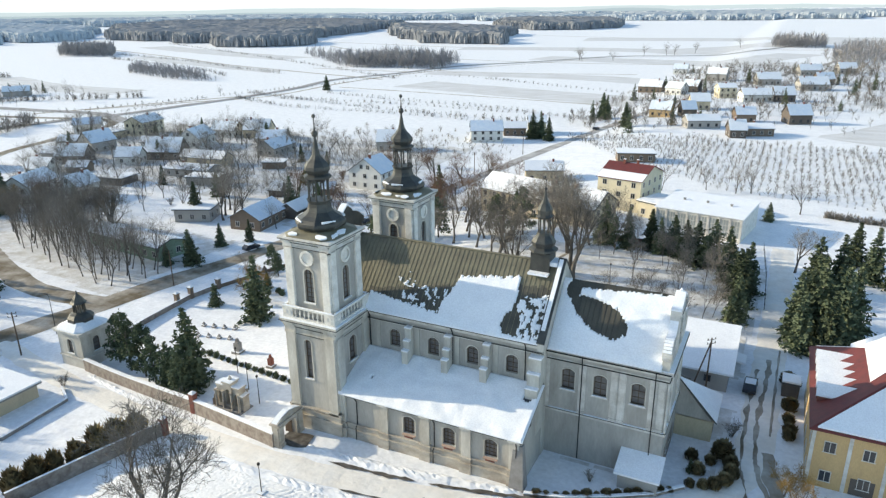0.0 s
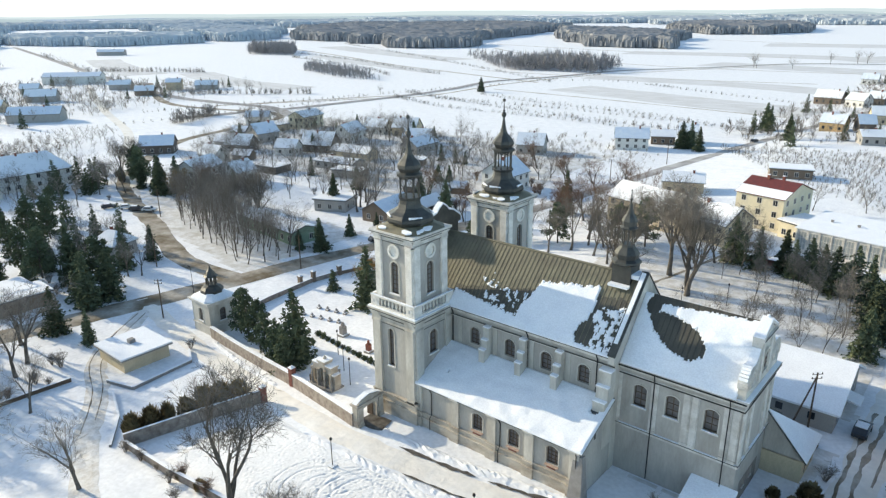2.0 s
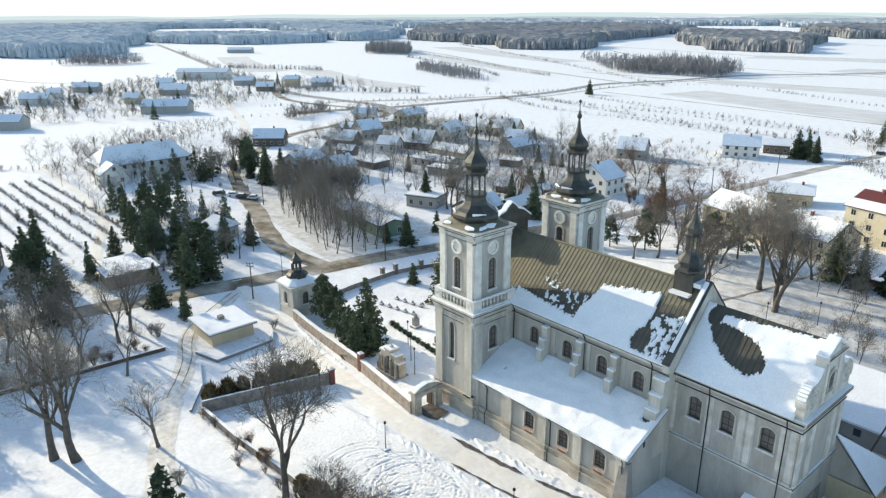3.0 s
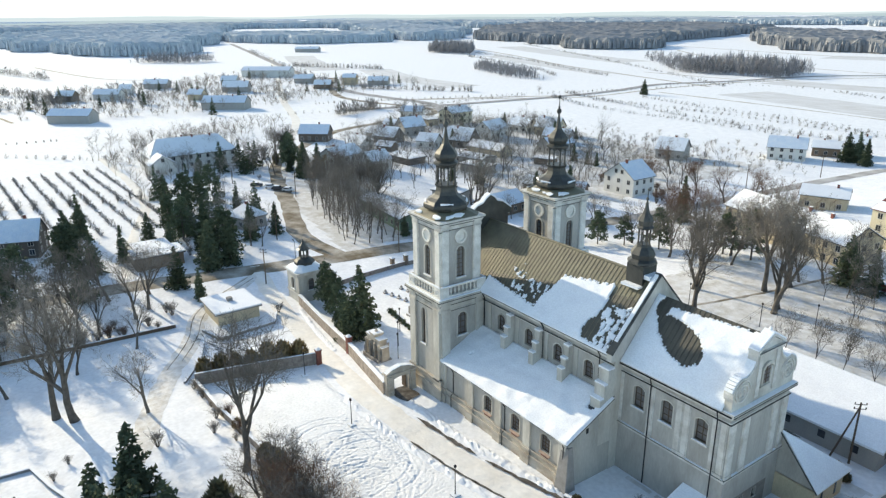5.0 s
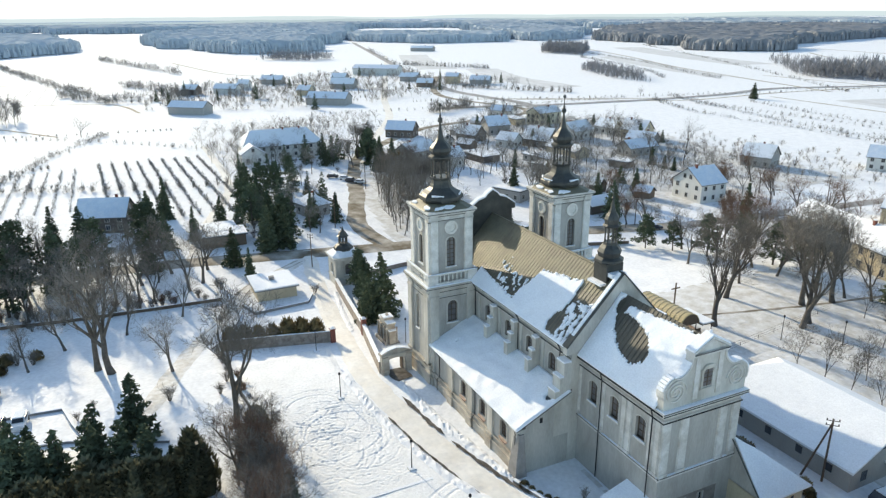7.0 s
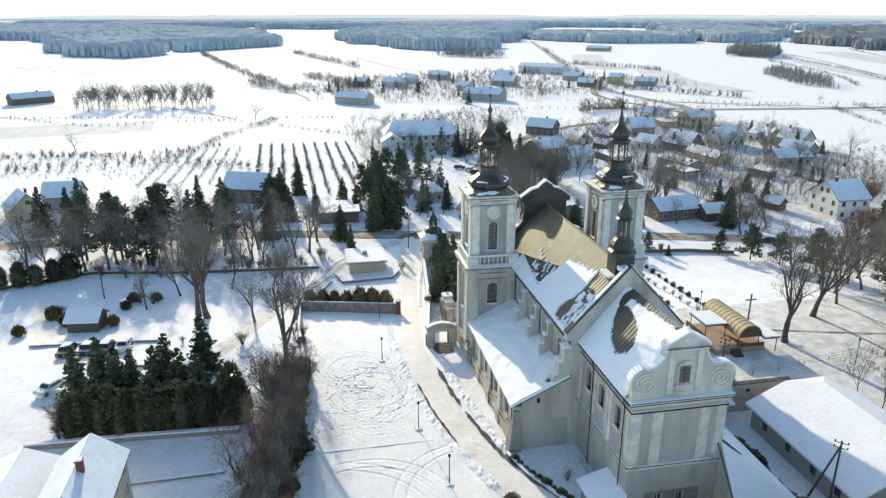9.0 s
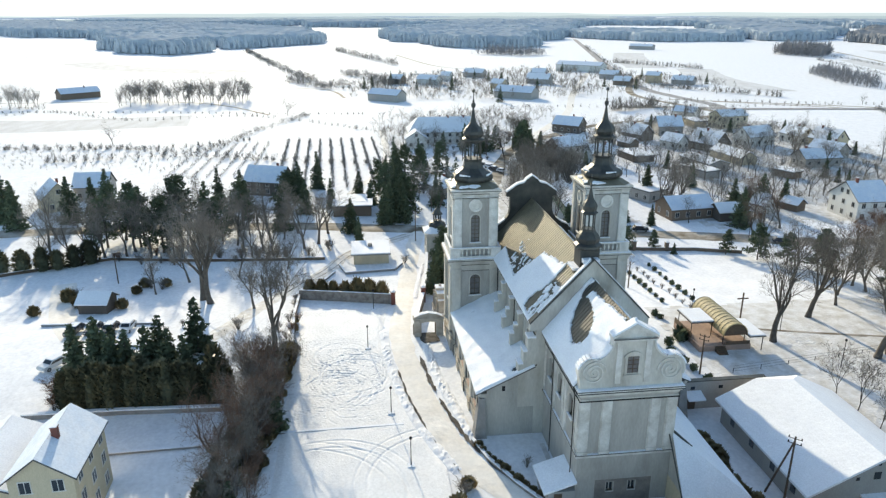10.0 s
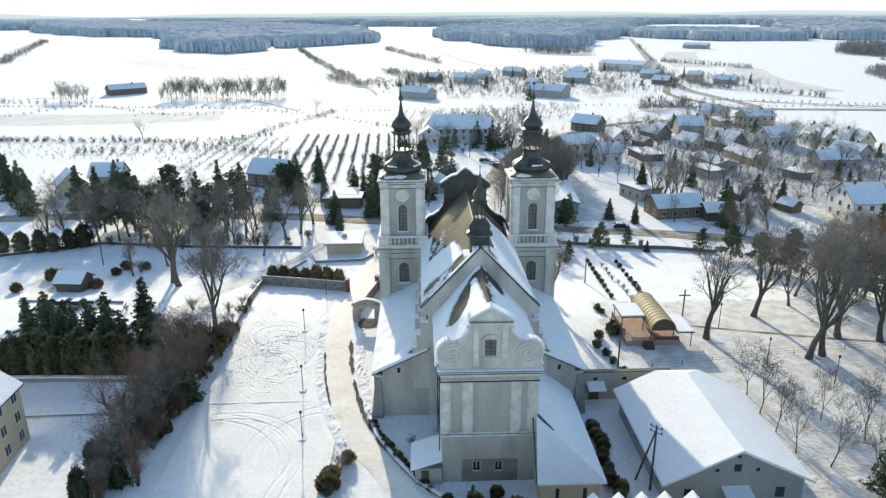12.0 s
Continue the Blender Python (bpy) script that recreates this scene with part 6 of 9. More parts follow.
g.extrude([(-3.3, 101.0, 2.2), (-1.4, 101.0, 1.9), (-1.4, 101.0, 2.1), (-3.3, 101.0, 2.5)], (0, 3, 0))
part("porch_roof", g, "roof_snow", barn)

# courtyard wall between the aisle and the barn
court = thing("courtyard_wall", "plastered courtyard wall with snow on its coping and a door canopy", "wall", kind="structure")
g = Geo()
g.box(-25.9, -25.3, 89.6, 103, -0.4, 4.2)
part("wall_body", g, "wall_grey", court)
g = Geo()
g.box(-26.0, -25.2, 89.6, 103, 4.2, 4.32)
part("coping", g, "lead", court)
for y, z in ((92.6, 3.0), (96.6, 3.0)):
    g = Geo()
    g.box(-25.31, -25.27, y - 0.3, y + 0.3, z, z + 0.45)
    part("window", g, "pane", court)
g = Geo()
g.box(-25.31, -25.27, 91.8, 93.2, 0.0, 2.2)
part("door", g, "wood", court)
g = Geo()
g.extrude([(-25.3, 91.4, 2.6), (-23.6, 91.4, 2.2), (-23.6, 91.4, 2.4), (-25.3, 91.4, 2.85)], (0, 2.4, 0))
part("canopy", g, "roof_snow", court)

# kiosk, flat-roofed
kiosk = thing("kiosk", "ochre single-storey flat-roofed kiosk under thick snow", "kiosk")
g = Geo()
g.box(-105.2, -96.6, 46.7, 54.6, -3.6, -0.7)
part("wall", g, "wall_cream", kiosk)
g = Geo()
g.box(-105.7, -96.0, 46.1, 55.1, -0.7, -0.45)
part("roof", g, "concrete", kiosk)
g = Geo()
g.box(-105.65, -96.05, 46.15, 55.05, -0.45, -0.2)
part("snow_cover", g, "roof_snow", kiosk)
g = Geo()
g.box(-101.6, -100.6, 50.0, 51.0, -0.3, 0.45)
part("chimney", g, "concrete", kiosk)

# corner bell chapel by the junction
chapel = thing("bell_chapel", "small cream corner bell chapel with a snowy cap and dark lantern", "chapel")
cx, cy, h = -100.4, 66.2, 2.75
g = Geo()
fs = [Face((cx, cy - h, 0), (1, 0, 0), (0, -1, 0)), Face((cx + h, cy, 0), (0, 1, 0), (1, 0, 0)), Face((cx, cy + h, 0), (-1, 0, 0), (0, 1, 0)), Face((cx - h, cy, 0), (0, -1, 0), (-1, 0, 0))]
for i, f in enumerate(fs):
    half_u = h if i % 2 == 0 else h - 0.5
    f.wall(g, -half_u, half_u, -4, 3.2, 0.5, [(0, 1.3, -0.6, 1.9, 0.65)])
cb = part("wall", g, "plaster", chapel)
for f in fs:
    arched_window(f, cb, 0, 1.3, -0.6, 1.9, 0.65, 0.3, (0, 3), 0.2)
g = Geo()
g.box(cx - h - 0.15, cx + h + 0.15, cy - h - 0.15, cy + h + 0.15, -1.4, -1.2)
part("string_course", g, "trim", chapel)
g = Geo()
for z0, z1, d in ((2.7, 2.9, 0.15), (2.9, 3.2, 0.35), (3.2, 3.4, 0.5)):
    g.box(cx - h - d, cx + h + d, cy - h - d, cy + h + d, z0, z1)
part("cornice", g, "trim", chapel)
g = Geo()
g.lathe([(h + 0.45, 3.4), (h + 0.4, 3.6), (h * 0.75, 4.2), (h * 0.62, 4.5)], 16, cx, cy, math.pi / 16, 0.9)
part("snow_cover", g, "roof_snow", chapel)
g = Geo()
g.lathe([(2.0, 4.0), (2.05, 4.9), (1.6, 5.4), (1.05, 5.6), (0.95, 5.8)], 8, cx, cy, math.pi / 8, 0.2)
part("lantern_base", g, "lead", chapel)
for k in range(8):
    a = math.pi / 8 + k * math.pi / 4
    g = Geo()
    g.tube((cx + 0.85 * math.cos(a), cy + 0.85 * math.sin(a), 5.78), (cx + 0.85 * math.cos(a), cy + 0.85 * math.sin(a), 7.2), 0.14, 0.14, 5)
    part("lantern_post", g, "lead", chapel)
g = Geo()
g.lathe([(1.05, 7.15), (1.35, 7.3), (1.0, 7.6), (0.75, 8.1), (0.5, 8.4), (0.25, 8.7), (0.12, 9.1), (0.04, 9.4)], 8, cx, cy, math.pi / 8)
part("lantern_cap", g, "lead", chapel)

# columned altar monument inside the wall
mon = thing("altar_monument", "pale stone columned outdoor altar with snow on its blocks", "monument", at=(-65.4, 62.8, terrain(-65.4, 62.8)))
mz = terrain(-65.4, 62.8)
mx, my = -65.4, 62.8
g = Geo()
g.box(mx - 2.5, mx + 2.5, my - 1.3, my + 1.3, mz - 0.3, mz + 0.4)
part("base", g, "concrete", mon)
for u, half, hz, depth in ((0.0, 0.75, 4.3, 0.75), (-1.4, 0.65, 3.7, 0.65), (1.4, 0.65, 3.7, 0.65), (-2.3, 0.25, 2.5, 0.55), (2.3, 0.25, 2.5, 0.55)):
    g = Geo()
    for sgn in (-1, 1):
        f = Face((mx, my + sgn * depth, 0), (-sgn, 0, 0), (0, sgn, 0))
        f.wall(g, -sgn * u - half, -sgn * u + half, mz + 0.4, mz + hz, depth - 0.15, [(-sgn * u, 0.75, mz + 0.9, mz + hz - 0.9, 0.35)] if half > 0.5 else [])
    g.box(mx + u - half, mx + u + half, my - 0.15, my + 0.15, mz + 0.4, mz + hz)
    bay = part("bay", g, "plinth", mon, "weathered stone bay with arched niches")
    g = Geo()
    g.box(mx + u - half - 0.12, mx + u + half + 0.12, my - depth - 0.14, my + depth + 0.14, mz + hz, mz + hz + 0.2)
    part("cornice", g, "plinth", bay)
    g = Geo()
    g.box(mx + u - half - 0.08, mx + u + half + 0.08, my - depth - 0.1, my + depth + 0.1, mz + hz + 0.2, mz + hz + 0.36)
    part("snow_cap", g, "roof_snow", bay)
for u in (-2.05, -0.75, 0.75, 2.05):
    for sgn in (-1, 1):
        g = Geo()
        g.lathe([(0.2, mz + 0.4), (0.16, mz + 0.6), (0.14, mz + 2.9), (0.22, mz + 3.1)], 8, mx + u, my + sgn * 0.92)
        part("column", g, "plinth", mon)
g = Geo()
g.lathe([(0.25, mz + 4.5), (0.3, mz + 4.75), (0.08, mz + 5.2)], 6, mx, my)
part("finial", g, "plinth", mon)

# gate portal beside the tower
gate = thing("gate_portal", "weathered grey stone gate portal with a low pediment, standing open", "gate", at=(-52.8, 59.3, 0))
f = Face((-52.4, 59.3, 0), (0, 1, 0), (1, 0, 0))
g = Geo()
f.wall(g, -2.3, 2.6, -0.8, 3.0, 0.8, [(0.15, 2.5, -0.8, 2.45, 0.2)])
part("portal_wall", g, "plinth", gate)
for u in (-1.75, 2.05):
    g = Geo()
    f.box(g, u - 0.4, u + 0.4, -1.05, 0.22, -0.6, 2.8)
    f.box(g, u - 0.48, u + 0.48, -1.1, 0.3, -0.6, 0.3)
    part("pilaster", g, "plinth", gate)
g = Geo()
f.box(g, -2.5, 2.7, -1.15, 0.34, 3.0, 3.22)
part("cornice", g, "plinth", gate)
g = Geo()
f.poly(g, [(-2.5, 3.22), (2.7, 3.22), (1.5, 3.7), (0.1, 3.95), (-1.3, 3.7)], -1.0, 0.1)
part("pediment", g, "plinth", gate)
g = Geo()
f.poly(g, [(-2.3, 3.3), (-1.3, 3.7), (0.1, 3.95), (1.5, 3.7), (2.5, 3.3), (1.5, 3.78), (0.1, 4.05), (-1.3, 3.78)], -0.95, -0.1)
part("snow_cap", g, "roof_snow", gate)
g = Geo()
f.box(g, 1.32, 1.4, -1.9, -0.8, -0.5, 2.3)
part("gate_leaf", g, "wood", gate)
solo("gate_forecourt", ribbon([(-53.6, 59.2), (-51.6, 59.3), (-49.6, 59.7)], 2.8, 0.15, 0.5, 0.6, 5, 3), "asphalt", "dark patch on the ground before the gate portal", "pavement", kind="structure")

# bandstand with a barrel vault
band = thing("bandstand", "brick open-air altar stage with a yellow corrugated barrel vault", "stage", at=(-45, 106, 0))
g = Geo()
g.box(-50.5, -41.0, 101.6, 110.2, -0.4, 1.0)
part("platform", g, "pale_brick", band)
g = Geo()
g.box(-49.5, -44.2, 101.4, 105.4, 3.5, 3.68)
fr = part("flat_roof", g, "dark_roof", band)
g = Geo()
g.box(-49.4, -44.3, 101.5, 105.3, 3.68, 3.88)
part("snow_cover", g, "roof_snow", fr)
g = Geo()
g.box(-46.5, -40.0, 109.2, 112.0, 2.6, 2.75)
fr = part("side_roof", g, "dark_roof", band)
g = Geo()
g.box(-46.4, -40.1, 109.3, 111.9, 2.75, 2.95)
part("snow_cover", g, "roof_snow", fr)
g = Geo()
arc = [math.pi * k / 24 for k in range(25)]
shell = [(-52.0, 107.3 - 1.95 * math.cos(a), 2.7 + 1.95 * math.sin(a)) for a in arc] + [(-52.0, 107.3 - 2.02 * math.cos(a), 2.7 + 2.02 * math.sin(a)) for a in arc[::-1]]
g.add(shell + [(x + 11.2, y, z) for x, y, z in shell], [(k, (k + 1) % 50, (k + 1) % 50 + 50, k + 50) for k in range(50)] + [(k, 49 - k, 48 - k, k + 1) for k in range(24)] + [(k + 51, 98 - k, 99 - k, k + 50) for k in range(24)])
vault = part("vault", g, "acrylic", band)
g = Geo()
disc = [(-41.0, 107.3 - 1.95 * math.cos(math.pi * k / 16), 2.7 + 1.95 * math.sin(math.pi * k / 16)) for k in range(17)]
g.extrude(disc, (0.08, 0, 0))
part("vault_end", g, "wood", band)
for x in range(12):
    g = Geo()
    for k in range(12):
        a0, a1 = math.pi * k / 12, math.pi * (k + 1) / 12
        g.tube((-51.9 + x, 107.3 - 2.04 * math.cos(a0), 2.7 + 2.04 * math.sin(a0)), (-51.9 + x, 107.3 - 2.04 * math.cos(a1), 2.7 + 2.04 * math.sin(a1)), 0.05, 0.05, 4)
    part("rib", g, "acrylic", band)
for x, y in ((-49.2, 101.7), (-44.6, 101.7), (-44.6, 105.2), (-49.2, 105.2), (-41.3, 105.5), (-41.3, 109.1), (-40.4, 111.7), (-46, 111.7)):
    g = Geo()
    g.tube((x, y, 0.0), (x, y, 3.5 if y < 105.3 else 2.75), 0.07, 0.07, 6)
    part("post", g, "iron", band)
g = Geo()
for k in range(5):
    g.box(-41.0 + 0.3 * k, -40.7 + 0.3 * k, 104.2, 105.8, -0.2, 0.9 - 0.2 * k)
part("steps", g, "wood", band)
g = Geo()
g.box(-50.4, -44.1, 101.6, 101.66, 1.0, 1.9)
g.box(-41.06, -41.0, 105.9, 110.0, 1.0, 1.6)
part("railing", g, "wood", band)


# ---- trees ----
def bare_meshes(seed, height, spread=0.5, fork=0.34, limbs=4, fine_per=4, last=4, lean=0.0, r=None, leader=0.6):
    """A leafless tree that forks into rising limbs, these into boughs and twigs: (trunk and limbs, twigs)."""
    rnd = random.Random(seed)
    wood, fine = Geo(), Geo()
    r = r or height * 0.025

    def turned(d, angle, roll):
        side = d.cross(Vector((0.3, 0.2, 1)) if abs(d.z) < 0.95 else Vector((1, 0.1, 0))).normalized()
        other = d.cross(side)
        return (d * math.cos(angle) + (side * math.cos(roll) + other * math.sin(roll)) * math.sin(angle)).normalized()

    def grow(p, d, ln, rad, level):
        segs = 4 if level < 2 else (3 if level == 2 else (2 if level < 5 else 1))
        pts, at = [p.copy()], d.copy()
        for k in range(segs):
            at = (at + Vector((rnd.gauss(0, 0.1), rnd.gauss(0, 0.1), rnd.gauss(0.05 if level else 0, 0.06)))).normalized()
            pts.append(pts[-1] + at * ln / segs)
        end = rad * (0.62 if level < 2 else 0.4)
        for k in range(segs):
            r0, r1 = rad + (end - rad) * k / segs, rad + (end - rad) * (k + 1) / segs
            if level < 3:
                wood.tube(pts[k], pts[k + 1], r0 * (1.3 if level == 0 and k == 0 else 1), r1, (7, 6, 4)[level])
            else:
                fine.blade(pts[k], pts[k + 1], max(r0, 0.016), max(r1, 0.009), Vector((rnd.gauss(0, 1), rnd.gauss(0, 1), rnd.gauss(0, 1))))
        if level >= 5:
            return
        n = (limbs, 4, 5, fine_per, last)[level]
        roll = rnd.uniform(0, 6.28)
        for i in range(n):
            t = 1.0 if (i == 0 and level in (0, 1)) else (rnd.uniform(0.62, 1.0) if level == 0 else rnd.uniform(0.22, 1.0))
            k = min(int(t * segs), segs - 1)
            q = pts[k].lerp(pts[k + 1], t * segs - k)
            roll += 2.399 + rnd.uniform(-0.4, 0.4)
            ang = (spread, 0.62, 0.75, 0.8, 0.8)[level] * rnd.uniform(0.65, 1.25)
            if level == 0 and i == 0:
                ang *= 0.35
            nd = turned(at, ang, roll)
            if level >= 1:
                nd = (nd + Vector((0, 0, 0.12))).normalized()
            grow(q, nd, ln_of(level + 1) * rnd.uniform(0.75, 1.15), max(end, rad * (1 - 0.5 * t)) * (0.72 if level == 0 else 0.5), level + 1)

    def ln_of(level):
        return height * (fork, leader * (1 - fork), 0.27, 0.145, 0.085, 0.05)[level]

    grow(Vector((0, 0, -0.3)), Vector((lean * 0.2, 0.02, 1)).normalized(), height * fork + 0.3, r, 0)
    return wood, fine


def spray(crown, c, size, rnd, hang=0.25):
    """A needle spray: a ragged triangle at c, turned at random and hanging a little."""
    d = Vector((rnd.gauss(0, 1), rnd.gauss(0, 1), rnd.gauss(-hang, 0.55))).normalized()
    w = d.cross(Vector((rnd.gauss(0, 1), rnd.gauss(0, 1), rnd.gauss(0, 1)))).normalized()
    crown.add([c - d * size * 0.5 - w * size * 0.5, c - d * size * 0.4 + w * size * 0.5, c + d * size * rnd.uniform(0.6, 1.1)], [(0, 1, 2)])


def spruce_meshes(seed, height, radius, whorls=22, per=10, gaps=0.12):
    """A spruce: (trunk, needle sprays on drooping boughs of uneven length)."""
    rnd = random.Random(seed)
    wood, crown = Geo(), Geo()
    wood.tube((0, 0, -0.4), (0, 0, height * 0.97), height * 0.016, 0.02, 6)
    lean = [rnd.uniform(0.8, 1.18) for _ in range(8)]
    for w in range(whorls):
        t = (w + 0.5) / whorls
        z = height * (0.05 + 0.93 * t)
        rr = radius * (1 - t) ** 0.95 * rnd.uniform(0.8, 1.15) + 0.14
        n = max(4, int(per * (1 - 0.6 * t)))
        for k in range(n):
            if rnd.random() < gaps:
                continue
            a = 2 * math.pi * (k + rnd.random()) / n
            ln = rr * rnd.uniform(0.72, 1.12) * lean[int(a / 0.7854) % 8]
            d = Vector((math.cos(a), math.sin(a), -0.34 + 0.7 * t + rnd.uniform(-0.12, 0.12)))
            m = 4 if ln > 1.4 else (3 if ln > 0.7 else 2)
            for q in range(m):
                c = Vector((0, 0, z)) + d * ln * (0.22 + 0.78 * (q + 0.6) / m)
                for _ in range(4):
                    spray(crown, c + Vector((rnd.gauss(0, 0.16), rnd.gauss(0, 0.16), rnd.gauss(-0.1, 0.15))) * (0.7 + 0.3 * ln), (0.34 + 0.08 * ln) * rnd.uniform(0.7, 1.25), rnd)
    for k in range(6):
        spray(crown, Vector((0, 0, height * (0.93 + 0.012 * k))), 0.3 - 0.03 * k, rnd, -0.8)
    return wood, crown


def pine_meshes(seed, height, radius, limbs=20, bare=0.16):
    """A broad conifer with a rounded crown: (trunk and limbs, needle clumps on the limbs)."""
    rnd = random.Random(seed)
    wood, crown = Geo(), Geo()
    top = Vector((rnd.gauss(0, 0.25), rnd.gauss(0, 0.25), height * 0.95))
    wood.tube((0, 0, -0.4), top, height * 0.02, 0.03, 7)
    for k in range(limbs):
        t = bare + (1 - bare) * (k + 0.5) / limbs
        a = k * 2.4 + rnd.uniform(-0.4, 0.4)
        ln = radius * (1.0 - 0.75 * max(0.0, (t - 0.3) / 0.7) ** 1.4) * rnd.uniform(0.65, 1.1)
        p = top * t
        q = p + Vector((math.cos(a) * ln, math.sin(a) * ln, ln * rnd.uniform(-0.15, 0.3)))
        wood.tube(p, q, 0.09, 0.03, 4)
        for f, r in ((0.95, 1.0), (0.55, 1.05)):
            c, size = p.lerp(q, f), (0.24 * radius + 0.22) * r * rnd.uniform(0.8, 1.2)
            for _ in range(46):
                o = Vector((rnd.gauss(0, 1), rnd.gauss(0, 1), rnd.gauss(0, 0.75)))
                spray(crown, c + o.normalized() * size * rnd.uniform(0.45, 1.0), size * rnd.uniform(0.3, 0.52), rnd, 0.1)
    for _ in range(40):
        o = Vector((rnd.gauss(0, 0.5), rnd.gauss(0, 0.5), rnd.gauss(0, 0.8)))
        spray(crown, top + o * 0.7, rnd.uniform(0.35, 0.6), rnd, -0.2)
    return wood, crown


def clump_meshes(seed, height, radius, leaves=420, column=1.0, size=0.16):
    """A dense bush or column of small upright sprays."""
    rnd = random.Random(seed)
    wood, crown = Geo(), Geo()
    wood.tube((0, 0, -0.2), (0, 0, height * 0.6), 0.06, 0.03, 5)
    core = [(radius * 0.55, 0.02), (radius * 0.8, height * 0.25), (radius * 0.72, height * 0.6), (radius * 0.25, height * 0.93)]
    crown.lathe(core, 9)
    for i in range(leaves):
        t = rnd.random() ** 0.9
        a = rnd.uniform(0, 2 * math.pi)
        prof = (math.sin(math.pi * min(1, 0.22 + 0.78 * t)) ** 0.55) if column else 1
        rr = radius * prof * rnd.uniform(0.8, 1.1) * (1 + 0.12 * math.sin(3 * a + seed))
        c = Vector((rr * math.cos(a), rr * math.sin(a), height * t))
        out = Vector((math.cos(a), math.sin(a), 0.5 + rnd.random()))
        side = Vector((-math.sin(a), math.cos(a), rnd.uniform(-0.5, 0.5)))
        s = size * rnd.uniform(0.7, 1.6)
        crown.add([c - side * s, c + side * s, c + out * s * 1.6 + side * s * 0.3], [(0, 1, 2)])
    return wood, crown


def twiggy_meshes(seed, height, radius, stems=26):
    """A leafless many-stemmed shrub."""
    rnd = random.Random(seed)
    wood, fine = Geo(), Geo()
    for i in range(stems):
        a, s = rnd.uniform(0, 6.28), rnd.random()
        p = Vector((0.15 * math.cos(a), 0.15 * math.sin(a), -0.1))
        q = Vector((radius * s * math.cos(a), radius * s * math.sin(a), height * rnd.uniform(0.6, 1)))
        m = p.lerp(q, 0.5) + Vector((0, 0, 0.12 * height))
        wood.tube(p, m, 0.03, 0.02, 3)
        wood.tube(m, q, 0.02, 0.008, 3)
        for _ in range(16):
            b = m.lerp(q, rnd.uniform(-0.4, 1))
            fine.blade(b, b + Vector((rnd.gauss(0, 0.35), rnd.gauss(0, 0.35), rnd.uniform(0, 0.4))) * height * 0.4, 0.02, 0.008, Vector((rnd.gauss(0, 1), rnd.gauss(0, 1), rnd.gauss(0, 1))))
    return wood, fine


def plant(name, label, category, group, meshes, wood_mat="bark", crown_mat="twig", crown_name="crown"):
    ob = thing(name, label, category, group)
    part("trunk" if crown_name == "crown" else "stem", meshes[0], wood_mat, ob, smooth=True)
    part(crown_name, meshes[1], crown_mat, ob)
    ob.location = (0, 0, -500)
    return ob


